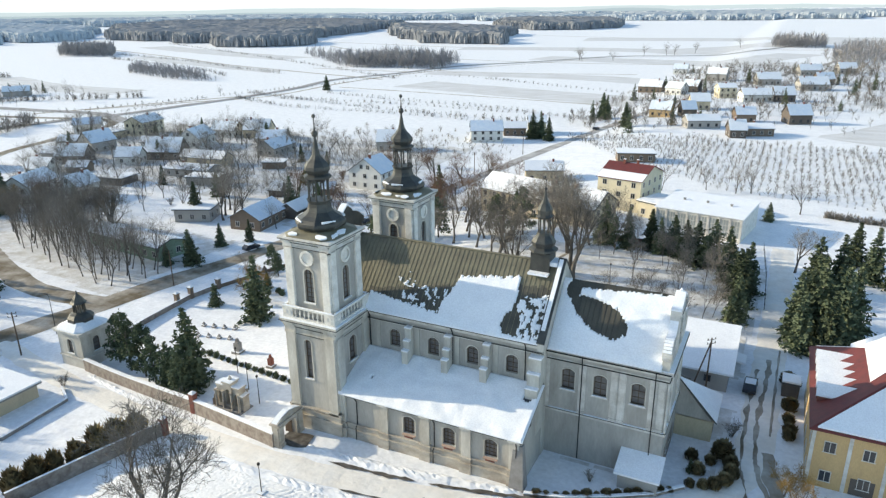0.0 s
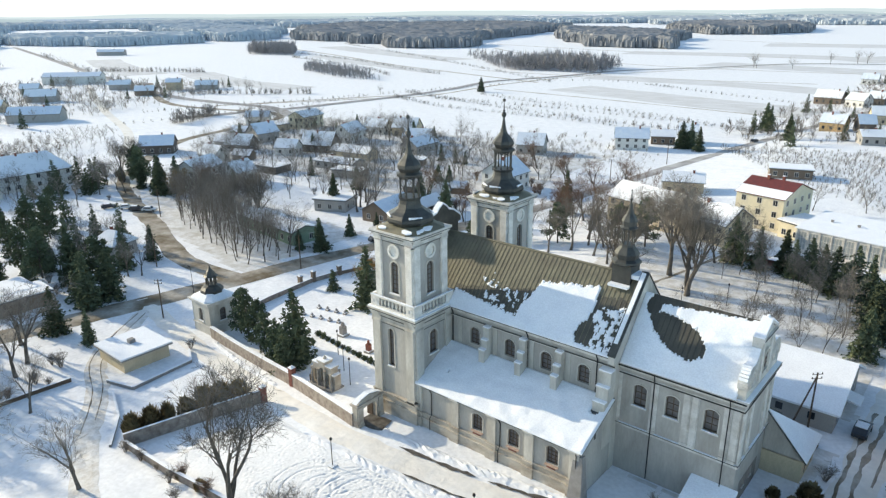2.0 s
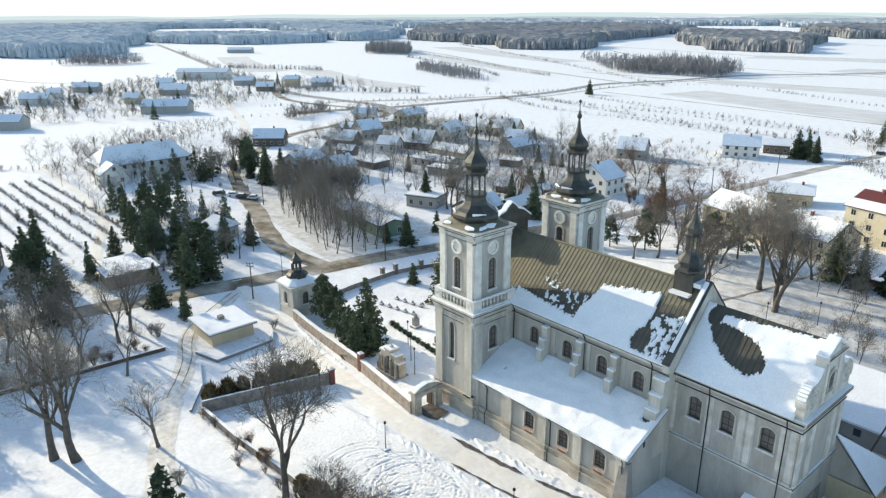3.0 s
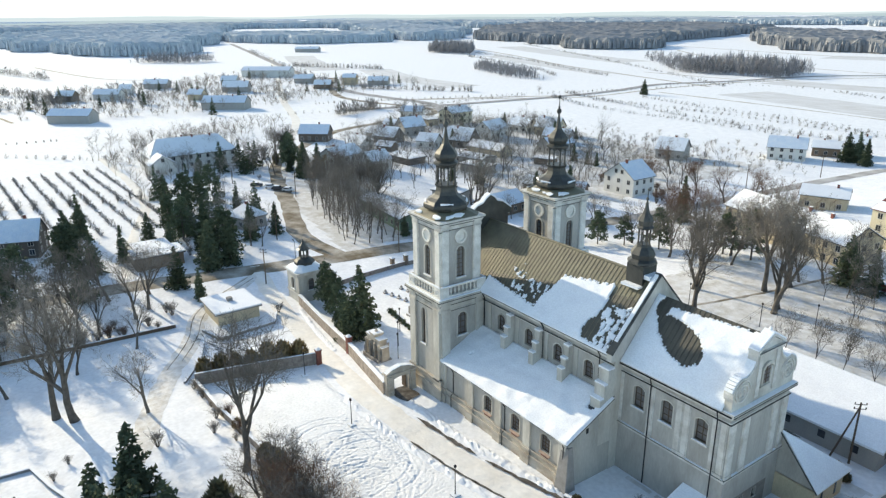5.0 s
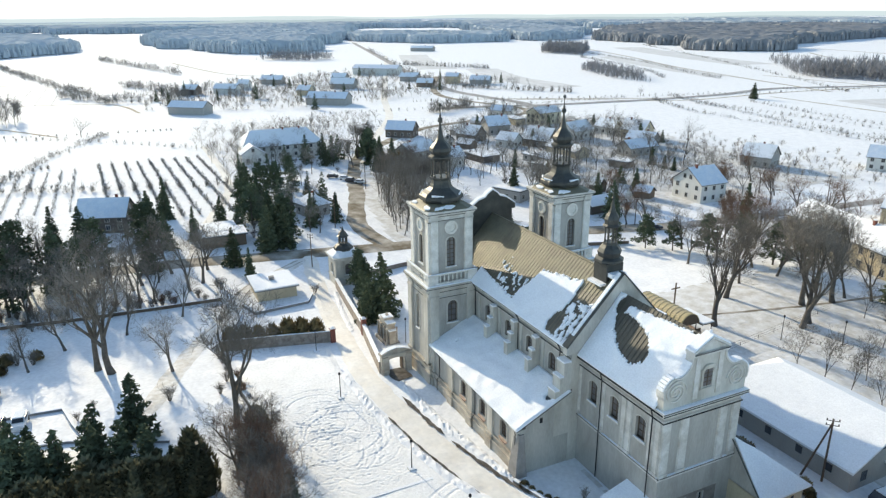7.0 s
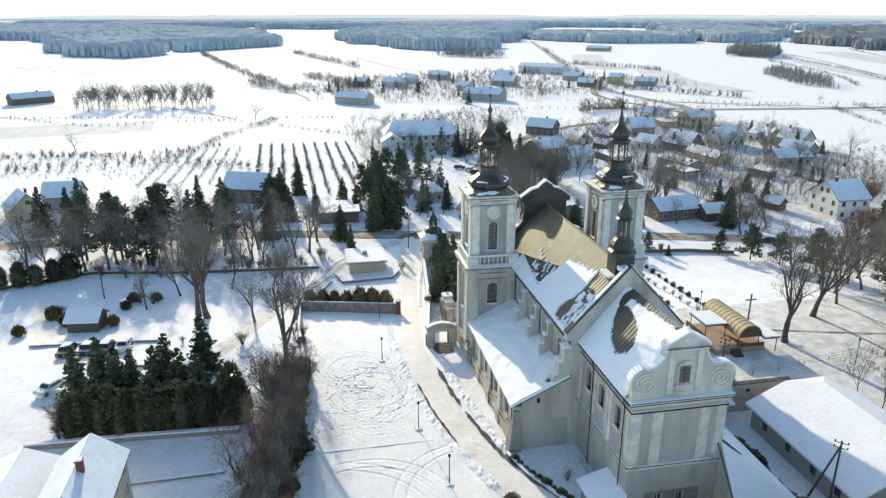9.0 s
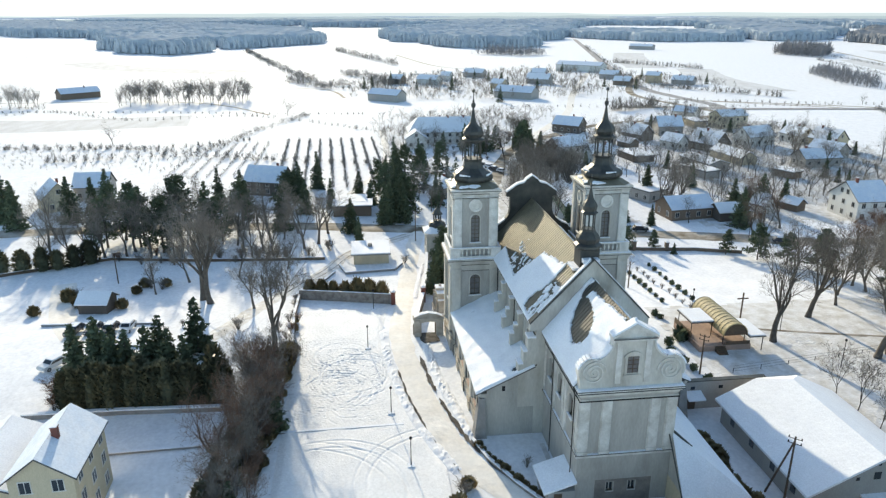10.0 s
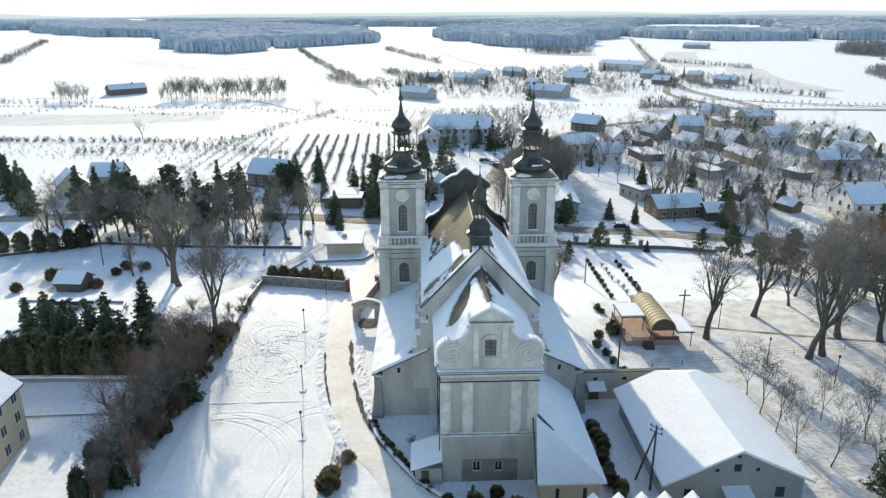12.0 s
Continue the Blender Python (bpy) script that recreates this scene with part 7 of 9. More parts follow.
models = {
    "big": [plant("bare_tree", "tall leafless broad-crowned tree standing in snow", "tree", "bare trees", bare_meshes(s, 14.5, 0.5, 0.36, 5, 5, 4, ln_, r=0.44)) for s, ln_ in ((1, 0.15), (2, -0.1), (3, 0.05))],
    "mid": [plant("bare_tree", "slender leafless tree standing in snow", "tree", "bare trees", bare_meshes(s, 11.5, 0.5, 0.32, 4, 5, 3, ln_)) for s, ln_ in ((11, 0.2), (12, -0.2), (13, 0.0), (14, 0.3))],
    "garden": [plant("garden_tree", "leafless garden tree between snowy plots", "tree", "garden trees", bare_meshes(s, 11.5, 0.5, 0.3, 4, 4, 1, ln_, r=0.2), crown_mat="twig_grey") for s, ln_ in ((15, 0.2), (16, -0.2), (17, 0.1))],
    "park": [plant("park_tree", "tall thin leafless park tree", "tree", "park trees", bare_meshes(s, 13.5, 0.3, 0.3, 4, 4, 1, ln_, r=0.17, leader=0.72), crown_mat="twig") for s, ln_ in ((21, 0.2), (22, -0.15), (23, 0.1))],
    "red": [plant("birch_tree", "leafless tree with a reddish brown haze of twigs", "tree", "bare trees", bare_meshes(s, 13, 0.4, 0.28, 5, 5, 3, 0.1), crown_mat="twig_red") for s in (31, 32)],
    "sapling": [plant("young_tree", "young thin leafless tree in a row", "tree", "row of young trees", bare_meshes(s, 7.6, 0.3, 0.3, 4, 4, 2, 0.1, r=0.085, leader=0.72)) for s in (41, 42, 43)],
    "willow": [plant("willow_tree", "yellow-twigged leafless weeping willow tree", "tree", "bare trees", bare_meshes(s, 9, 0.75, 0.3, 6, 6, 5, 0.1), crown_mat="twig_gold") for s in (51,)],
    "spruce": [plant("spruce_tree", "dark green spruce with drooping boughs", "tree", "spruces", spruce_meshes(s, 12.5, rad, 24, 11), crown_mat="needle") for s, rad in ((61, 3.1), (62, 3.6), (63, 2.8))],
    "farspruce": [plant("spruce_tree", "dark green spruce among distant plots", "tree", "spruces", spruce_meshes(s, 12, rad, 16, 8), crown_mat="needle") for s, rad in ((64, 3.0), (65, 2.6))],
    "slim": [plant("young_spruce", "narrow young dark green spruce", "tree", "spruces", spruce_meshes(s, 8, 2.0, 18, 9), crown_mat="needle") for s in (71, 72)],
    "pine": [plant("pine_tree", "broad dark green conifer with an open crown", "tree", "spruces", pine_meshes(s, 13, rad), crown_mat="needle") for s, rad in ((81, 3.8), (82, 3.2), (83, 4.2))],
    "dense": [plant("bare_tree", "tall leafless tree with a dense dark crown of twigs", "tree", "bare trees", bare_meshes(s, 14.5, 0.45, 0.36, 5, 6, 7, ln_, r=0.4)) for s, ln_ in ((6, 0.25), (7, -0.2))],
    "thuja": [plant("thuja", "columnar olive green thuja", "thuja", "thujas", clump_meshes(s, 4.2, 0.9, 520), crown_mat="thuja") for s in (91, 92)],
    "bush": [plant("evergreen_bush", "rounded dark evergreen bush", "bush", "bushes", clump_meshes(s, 2.1, 1.25, 420, size=0.2), crown_mat="bush") for s in (95, 96)],
    "ball": [plant("box_ball", "small dark clipped box ball in snow", "bush", "clipped box balls", clump_meshes(s, 0.8, 0.42, 140, size=0.09), crown_mat="needle") for s in (97,)],
    "shrub": [plant("bare_shrub", "leafless brown garden shrub", "shrub", "shrubs", twiggy_meshes(s, 2.6, 1.6), crown_mat="twig") for s in (101, 102)],
    "redshrub": [plant("bare_shrub", "leafless reddish brown thicket shrub", "shrub", "shrubs", twiggy_meshes(s, 4.2, 2.2, 44), crown_mat="twig_red") for s in (103,)],
}
planted = random.Random(5)


def put(kind, x, y, size=1.0, slim=1.0):
    """Plants a copy of one of the kind's models, standing on the ground."""
    src = models[kind][planted.randrange(len(models[kind]))]
    z = terrain(x, y) + max(0.0, math.hypot(x, y) - 1500) * 0.0078
    ob = copy_thing(src, Matrix.Translation((x, y, z)) @ Matrix.Rotation(planted.uniform(0, 6.28), 4, 'Z'))
    ob.scale = (size * slim, size * slim, size * planted.uniform(0.93, 1.07))
    return ob


# big bare trees of the park lawn and of the yard
for x, y, s in ((-43.1, 115.4, 1.18), (-51.8, 127.2, 1.12), (-35.7, 128.3, 1.22), (-75.2, 19.4, 1.32), (-77.8, 17.3, 1.2), (-56.5, 92.5, 0.9)):
    put("big", x, y, s)
for x, y, s in ((-36.5, 131.0, 1.3), (-42.8, 137.1, 1.32), (-40.9, 143.0, 1.25)):
    put("dense", x, y, s)
yard_tree = copy_thing(models["dense"][0], Matrix.Translation((-47.6, 34.3, 0)) @ Matrix.Rotation(2.6, 4, 'Z'))
yard_tree.scale = (1.15, 1.15, 1.28)
put("thuja", -38.6, 35.2, 1.5, 1.15)
for x, y, s in ((-70.5, 28.2, 0.95), (-42, 37.3, 0.58), (-33.5, 37.2, 0.62), (-83, 7, 0.7), (-92, 22, 0.8), (-96, 32, 0.8), (-90, 12, 0.9), (-42, 35.6, 0.8), (-36, 35, 0.85), (-31, 35.2, 0.95), (-26, 34.5, 0.9), (-22, 35, 0.75)):
    put("mid", x, y, s)
for x, y, s in ((-34, 36.5, 0.9), (-29, 36, 1.1), (-24, 36, 1.0), (-18, 35.6, 0.9), (-56, 36.6, 0.6), (-62, 37, 0.5)):
    put("redshrub", x, y, s)
for x, y in ((-25.5, 114.1), (-20.8, 113.8), (-16.6, 113.9), (-12.1, 114.1), (-9.5, 116.9), (-14.4, 124), (-24.7, 133.4), (-19, 121), (-8, 121), (-19.1, 140.6), (-25.5, 137.7), (-33.5, 141.4), (-15, 133)):
    put("sapling", x, y, planted.uniform(0.85, 1.15))
# grove north of the church
for x, y in ((-56.5, 136), (-41.3, 147), (-55.9, 146), (-67.2, 147.2), (-51.5, 158), (-72.8, 138), (-62, 140), (-60, 152), (-66, 157), (-83, 146), (-38, 150), (-57, 158), (-69, 142), (-63, 147), (-36, 156), (-70, 152), (-92, 142)):
    put("mid", x, y, planted.uniform(0.9, 1.1))
for x, y, s in ((-88, 139, 0.62), (-83, 143, 0.6), (-75, 146, 0.75), (-62, 152, 0.8), (-93, 134, 0.5), (-55, 152, 0.85), (-98, 118, 0.42), (-96, 110, 0.4)):
    put("pine", x, y, s, 1.1)
for x, y in ((-79.1, 155.5), (-84.7, 160), (-74, 160), (-92.7, 198.9), (-84.7, 201.2), (-80, 168), (-88, 166)):
    put("red", x, y, planted.uniform(0.85, 1.1))
for x, y, s in ((-87.8, 172, 1.0), (-127.2, 154, 0.85), (-84.0, 89.5, 1.05), (-76.6, 66.0, 1.0), (-75.6, 62.8, 0.6), (-79.0, 64.0, 0.62)):
    put("spruce", x, y, s, 1.15)
for x, y, s in ((-82.6, 64.4, 0.6), (-86.4, 65.8, 0.74), (-90.4, 66.4, 0.8), (-94.6, 67.6, 0.68)):
    put("pine", x, y, s, 0.92)
put("willow", -92, 97, 0.85)
put("willow", 6, 70.5, 0.62)
put("willow", 4.8, 74.5, 0.5)
for x, y, s in ((-97, 92, 0.6), (-90, 95, 0.45), (-93, 103, 0.5)):
    put("slim", x, y, s, 1.3)
# spruces along the east road and behind the parish house
for x, y, s in ((-35.3, 153.2, 0.85), (-29.6, 151.4, 0.75), (-25, 153.5, 0.8), (-19.8, 151.8, 0.75), (-14.3, 147, 0.85), (-11.1, 148, 0.8), (-7, 139.4, 0.85), (-4.0, 128.6, 0.85), (-3.5, 135.2, 0.9), (-4.3, 121, 0.7), (-8, 144, 0.8), (-17, 149.5, 0.7), (-22.5, 151, 0.7), (-5, 132, 0.85)):
    put("spruce", x, y, s, 1.12)
for x, y, s in ((-32.5, 151, 0.55), (-12.5, 144.6, 0.6), (-6, 136, 0.55)):
    put("pine", x, y, s, 0.95)
for x, y in ((-31.5, 146), (-26, 144.5), (-20.5, 143.5), (-15.5, 140), (-11, 134), (-8.5, 127)):
    put("sapling", x, y, planted.uniform(1.1, 1.5), 0.8)
for x, y, s in ((4.9, 118, 1.0), (8, 118, 1.15), (11.2, 117.3, 1.2), (13, 121.5, 1.0), (8.1, 141, 0.9), (11.9, 142, 0.95), (15.6, 160, 0.8), (18.1, 151, 0.95), (7.5, 125, 1.1), (22, 148, 0.9), (5.5, 113, 0.8), (9.5, 112.5, 0.95)):
    put("spruce", x, y, s, 1.15)
put("mid", 4.6, 150.5, 0.95)
# trees round the gymnasium
put("spruce", -2, 187.5, 0.42, 1.2)
for x, y, s in ((5.1, 197, 0.9), (-20.1, 214, 0.75), (-11.9, 213, 0.8), (-8, 215, 0.85), (-32, 208, 0.7)):
    put("garden", x, y, s)
# tall trees on the plots beyond the churchyard
for x, y, s in ((-137, 137, 1.15), (-134, 141, 1.2), (-140, 141, 1.1), (-132, 134.5, 1.0), (-143, 146, 1.15), (-128, 148, 0.9), (-150, 150, 1.1), (-122, 158, 0.8)):
    put("mid", x, y, s)
for x, y, s in ((-113.5, 149, 0.85), (-128, 163, 0.9), (-131, 172, 0.7), (-118, 126, 0.5), (-122, 120, 0.5), (-146, 136, 0.8)):
    put("spruce", x, y, s, 1.1)
# park at the junction
rp = random.Random(77)
park = [(-123, 88.5), (-165, 97.5), (-184, 107), (-170, 117), (-157, 116), (-156, 104.5), (-127, 102), (-120.5, 101.5)]


def inside(poly, x, y):
    ok = False
    for i in range(len(poly)):
        (x0, y0), (x1, y1) = poly[i], poly[i - 1]
        if (y0 > y) != (y1 > y) and x < (x1 - x0) * (y - y0) / (y1 - y0) + x0:
            ok = not ok
    return ok


def scatter(poly, n, gap, rnd):
    out, tries = [], 0
    xs_, ys_ = [p[0] for p in poly], [p[1] for p in poly]
    while len(out) < n and tries < n * 60:
        tries += 1
        x, y = rnd.uniform(min(xs_), max(xs_)), rnd.uniform(min(ys_), max(ys_))
        if inside(poly, x, y) and all((x - a) ** 2 + (y - b) ** 2 > gap * gap for a, b in out):
            out.append((x, y))
    return out


for x, y in scatter(park, 92, 2.6, rp):
    put("park", x, y, rp.uniform(0.68, 0.98))
for x, y in ((-123.5, 104.5), (-120.5, 108.5), (-117.5, 106.5)):
    put("slim", x, y, rp.uniform(0.6, 1.0), 1.2)
# dark conifers and trees west of the yard
for x, y, s in ((-116.3, -13, 1.0), (-115.7, -5, 1.05), (-110.5, 1.7, 1.0), (-121, 3, 1.1), (-121.5, 10, 1.05), (-127.7, 17.6, 1.0), (-124, -9, 1.0), (-118, 14, 0.85), (-143.6, 27.8, 0.85), (-150, 14, 0.8), (-149, 30, 0.75), (-132.6, 56.5, 0.85), (-129, 60, 0.8), (-127.5, 55, 0.85), (-134, 61, 0.9), (-138, 58, 0.8)):
    put("pine" if int(x * 10) % 3 else "spruce", x, y, s * 1.08, 1.12)
for x, y, s in ((-140, -30, 0.85), (-143, -48, 0.9), (-150, -55, 0.85), (-135, -42, 0.8), (-160, -62, 0.8), (-145, 40, 0.55), (-170, 35, 0.8), (-125, 28, 0.7), (-121, 46, 0.62), (-152, -24, 0.8), (-130, -20, 0.9), (-112, 48, 0.45), (-148, 8, 0.75), (-156, 30, 0.8), (-141, 33, 0.6)):
    put("spruce", x, y, s * 1.3)
for x, y in scatter([(-104, -30), (-104, 30), (-112, 44), (-122, 44), (-134, -30)], 38, 2.8, rp):
    put("mid", x, y, rp.uniform(0.8, 1.3))
for x, y in scatter([(-100, -8), (-100, 40), (-110, 42), (-110, -8)], 24, 1.8, rp):
    put("shrub", x, y, rp.uniform(0.6, 1.2))
for i in range(16):
    t = i / 15
    x = -104 + (-3.5 if 0.15 < t < 0.6 else 0) + 2.5 * t
    put("redshrub", x - 2 + rp.gauss(0, 0.8), -18 + 56 * t + rp.gauss(0, 1.5), rp.uniform(0.35, 0.75))
# yard spruces, thujas and hedges
for x, y, s in ((-46.3, 18, 1.05), (-50.3, 22.4, 1.15), (-44, 11.8, 0.95), (-42.1, 20.5, 0.55), (-47.5, 8.4, 0.85), (-43.3, 14, 1.0), (-46.5, 11, 0.9), (-39.5, 26, 0.6)):
    put("slim", x, y, s, 1.15)
put("thuja", -36.3, 28.1, 1.9, 0.8)
for x, y, s in ((-45.2, 6.0, 1.05), (-44.4, 9.6, 1.2), (-41.5, 17.4, 1.2), (-40.2, 20.8, 1.1), (-42.8, 11.6, 0.95), (-38.8, 23.4, 1.1)):
    put("slim", x, y, s, 1.2)
for i in range(26):
    t = i / 25
    put("thuja", -34.9 + rp.gauss(0, 0.3), 8.4 + 21 * t, rp.uniform(1.25, 1.6), 0.85)
    put("thuja", -37.4 + rp.gauss(0, 0.5), 8.0 + 21 * t, rp.choice((0.7, 0.9, 1.1, 1.35)) * rp.uniform(0.9, 1.1), 1.0)
for x, y, s in ((-36.5, 6.8, 0.8), (-38.5, 5.6, 0.9), (-35.4, 6.4, 0.6)):
    put("redshrub", x, y, s)
for i in range(20):
    t = rp.random()
    put("bush", -38 + 21 * t, 35.4 + rp.gauss(0, 0.6), rp.uniform(0.4, 1.1), 0.9)
for i in range(16):
    put("shrub", -74 + 58 * i / 15, 35.6 + rp.gauss(0, 0.7), rp.uniform(0.3, 0.75))
for x, y, s in ((-76.9, 38.2, 1.45), (-76.2, 40.6, 1.5), (-75.8, 42.8, 1.35), (-74.9, 45.2, 1.55), (-74.0, 47.6, 1.85), (-73.2, 50.0, 1.75), (-72.4, 52.2, 1.6)):
    put("bush", x, y, s, 0.6)
for x, y, s in ((-101.7, -22, 1.2), (-101, -26, 1.2), (-102, -19, 1.0), (-103.5, -16, 1.1), (-105, -13, 1.3), (-100, -30, 1.2)):
    put("thuja", x, y, s, 1.5)
for x, y, s in ((-77, -5.5, 0.9), (-81, -9, 1.0), (-75, 3, 0.8), (-88, 8, 0.7), (-73, -12, 0.8), (-84, 3, 0.7), (-88, 3.5, 0.8)):
    put("bush", x, y, s)
for x, y, s in ((-87, 5, 1.0), (-86, 7.5, 1.0), (-60, 27, 1.0), (-63, 17, 0.5), (-60, 15, 0.5), (-83, -8, 0.8), (-68, 63, 0.6), (-96, 58.2, 0.8)):
    put("shrub", x, y, s)
for i in range(10):
    t = i / 9
    x, y = -38 + 29 * t, 33.8 - 0.8 * t + rp.gauss(0, 0.8)
    put(("mid", "garden", "red", "garden")[i % 4], x, y, rp.uniform(0.65, 0.95))
    if i % 4 == 1:
        put("redshrub", x + rp.gauss(0, 1), y + rp.gauss(0, 1.2), rp.uniform(0.5, 0.85))
    put(("slim", "bush", "thuja")[i % 3], x + rp.gauss(0, 1), y + rp.gauss(0.5, 1.0), rp.uniform(0.5, 0.9))
for x, y, s in ((-2.3, 79.4, 0.6), (-1.5, 78.3, 0.65), (-1.0, 76.9, 0.7), (-0.9, 75.3, 0.7), (-1.4, 73.7, 0.65), (-2.4, 72.4, 0.6), (-3.6, 72.0, 0.5), (-5.0, 71.6, 0.45), (-3.4, 77.0, 0.5), (4.4, 101.5, 0.8), (4.7, 94, 0.7), (4.8, 90.5, 0.6), (4.9, 86.5, 0.6)):
    put("bush", x, y, s, 0.9)
put("slim", -5.3, 74.4, 0.25, 1.1)
# overgrown boundary between the square and the yard
ry = random.Random(14)
for i in range(22):
    t = i / 21
    x, y = -36 + 30 * t, 33.8 + ry.gauss(0, 0.9)
    put(("mid", "red", "mid")[i % 3], x, y, ry.uniform(0.6, 0.95) * (1.0 if i < 16 else 0.75), 0.75)
    put("redshrub", x + ry.gauss(0, 0.8), y + ry.gauss(0, 1.4), ry.uniform(0.8, 1.3) * (0.55 if i < 7 else 1.0), 0.72)
    if i % 2:
        put("thuja", x + ry.gauss(0, 0.8), y - 1.0 + ry.gauss(0, 1.0), ry.uniform(0.7, 1.2), 1.1)
for x, y, s in ((-47.5, 36.9, 1.0), (-45.2, 36.7, 1.3), (-43.4, 36.6, 1.5), (-41.5, 36.4, 1.2), (-39.6, 36.6, 1.1), (-49.2, 37.4, 0.7), (-58, 36.8, 0.6), (-62, 36.6, 0.5)):
    put("bush", x, y, s, 0.8)
# shrubs edging the choir garden and the courtyard
for i in range(14):
    t = i / 13
    put("bush", -20.3 + 13.4 * t, 62.2 + 7.2 * t ** 1.2 + 0.3, rp.uniform(0.22, 0.38), 1.2)
for i in range(12):
    put("bush", -4.6 - 1.3 * i, 90.6 + rp.uniform(-0.5, 0.5), rp.uniform(0.4, 0.65), 1.0)
for x, y, s in ((-11.2, 59.2, 0.9), (-9, 58.4, 0.8), (-7.2, 58.2, 0.9), (-12.5, 60, 0.6), (-15.5, 67.5, 0.5), (-1.6, 84, 0.9), (-2.2, 79, 0.9), (-5.5, 77, 0.55), (-4.5, 74.5, 0.6), (5, 88, 0.6), (5, 94, 0.7), (5.2, 101, 0.7)):
    put("shrub" if planted.random() < 0.4 else "bush", x, y, s)
# clipped balls along the churchyard walks
for (ax_, ay_), (bx_, by_), n in (((-88, 106.3), (-63, 105.0), 9), ((-87, 112.6), (-60, 111.0), 9), ((-82, 75.2), (-62, 71.4), 13)):
    for i in range(n):
        t = i / (n - 1)
        put("ball", ax_ + (bx_ - ax_) * t, ay_ + (by_ - ay_) * t, planted.uniform(0.8, 1.2))
for i in range(9):
    put("shrub", -84 + 3.2 * i, 108.5 + rp.uniform(-0.3, 0.3), 0.42)
for x, y, s in ((-40.8, 96.8, 1.5), (-38, 97.6, 1.4), (-44, 97.9, 1.6), (-45.3, 100.4, 2.2), (-46.5, 101, 2.2), (-35.5, 98, 1.2), (-31.5, 98.3, 1.6), (-56, 100.6, 1.3), (-54.5, 101, 1.1), (-88, 101.4, 1.4), (-89.6, 102.3, 1.3), (-91, 100.8, 1.2)):
    put("ball", x, y, s)
put("pine", -99, 112, 0.45)
put("mid", -101, 106, 0.5)
put("slim", -95, 122, 0.35, 1.2)

# village greenery
rv = random.Random(9)
for poly, n, kinds in (([(-150, 135), (-135, 190), (-170, 250), (-255, 250), (-300, 215), (-255, 160), (-200, 118)], 180, ("garden", "garden", "garden", "garden", "garden", "shrub", "garden", "slim", "mid")),
                       ([(-125, 130), (-105, 150), (-100, 205), (-135, 235), (-140, 160)], 46, ("garden", "garden", "redshrub", "shrub", "red")),
                       ([(-262, 62), (-205, 62), (-205, 105), (-262, 112)], 30, ("garden", "garden", "shrub", "garden")),
                       ([(-165, 58), (-150, 40), (-130, 66), (-140, 80), (-165, 78)], 16, ("garden", "spruce", "shrub"))):
    for x, y in scatter(poly, n, 4, rv):
        if math.hypot(x + 116, y - 174) < 13:
            continue
        put(kinds[rv.randrange(len(kinds))], x, y, rv.uniform(0.62, 1.08))
for x, y in scatter([(-206, 62), (-150, 46), (-130, 66), (-160, 80), (-206, 90)], 28, 4, rv):
    if min(math.hypot(x + 155, y - 74), math.hypot(x + 139, y - 46)) > 8:
        put(("farspruce", "garden", "farspruce", "garden", "pine")[rv.randrange(5)], x, y, rv.uniform(0.65, 1.0))
for x, y, s in ((-236, 93, 0.85), (-232, 99, 0.95), (-228, 91, 0.8), (-226, 101, 0.85), (-231, 105, 0.8), (-221, 97, 0.75), (-229, 83, 0.7)):
    put("farspruce", x, y, s, 1.25)
for x, y, s in ((-297, 410, 0.9), (-87, 356, 1.1), (-84, 352, 1.0), (-69, 326, 0.9), (-101, 289, 1.0), (-98, 291, 1.0), (-93, 287, 0.8)):
    put("spruce", x, y, s, 1.1)
for x, y, s in ((-413, 297, 1.0), (-345, 356, 0.6), (-204, 732, 1.2), (-208, 736, 1.2), (-174, 742, 1.0), (-158, 819, 1.1), (-138, 845, 1.2), (-130, 850, 1.2), (-112, 884, 1.1), (-71, 989, 1.2), (-432, -100, 1.0), (-420, -60, 1.0), (-260, -57, 0.8), (-340, 10, 0.9), (-90, 215, 0.8)):
    put("garden", x, y, s, 1.2)

# ---- far vegetation, too many to count ----
def tufts(places, height, rnd, twigs=11, spread=0.35):
    """Many small leafless trees and bushes in one mesh."""
    g = Geo()
    for x, y in places:
        z = land(x, y) - 0.2
        h = height * (0.3 + 0.9 * rnd.random() ** 1.3)
        w = h * 0.007 + 0.014
        g.add([(x - w, y, z), (x + w, y, z), (x, y + w, z), (x, y, z + h * 0.8)], [(0, 1, 3), (1, 2, 3), (2, 0, 3)])
        for k in range(twigs):
            t = rnd.uniform(0.08, 0.62)
            a = rnd.uniform(0, 6.28)
            ln = h * spread * (1.1 - 0.8 * t) * rnd.uniform(0.5, 1.15)
            p = Vector((x, y, z + h * t))
            q = p + Vector((math.cos(a) * ln, math.sin(a) * ln, h * rnd.uniform(0.16, 0.42)))
            s = Vector((-math.sin(a), math.cos(a), 0)) * (w * 1.1)
            m = p.lerp(q, 0.55) + Vector((math.cos(a), math.sin(a), -0.3)) * ln * 0.2
            g.add([p - s, p + s, m + s * 1.6, q, m - s * 1.6], [(0, 1, 2, 4), (4, 2, 3)])
    return g


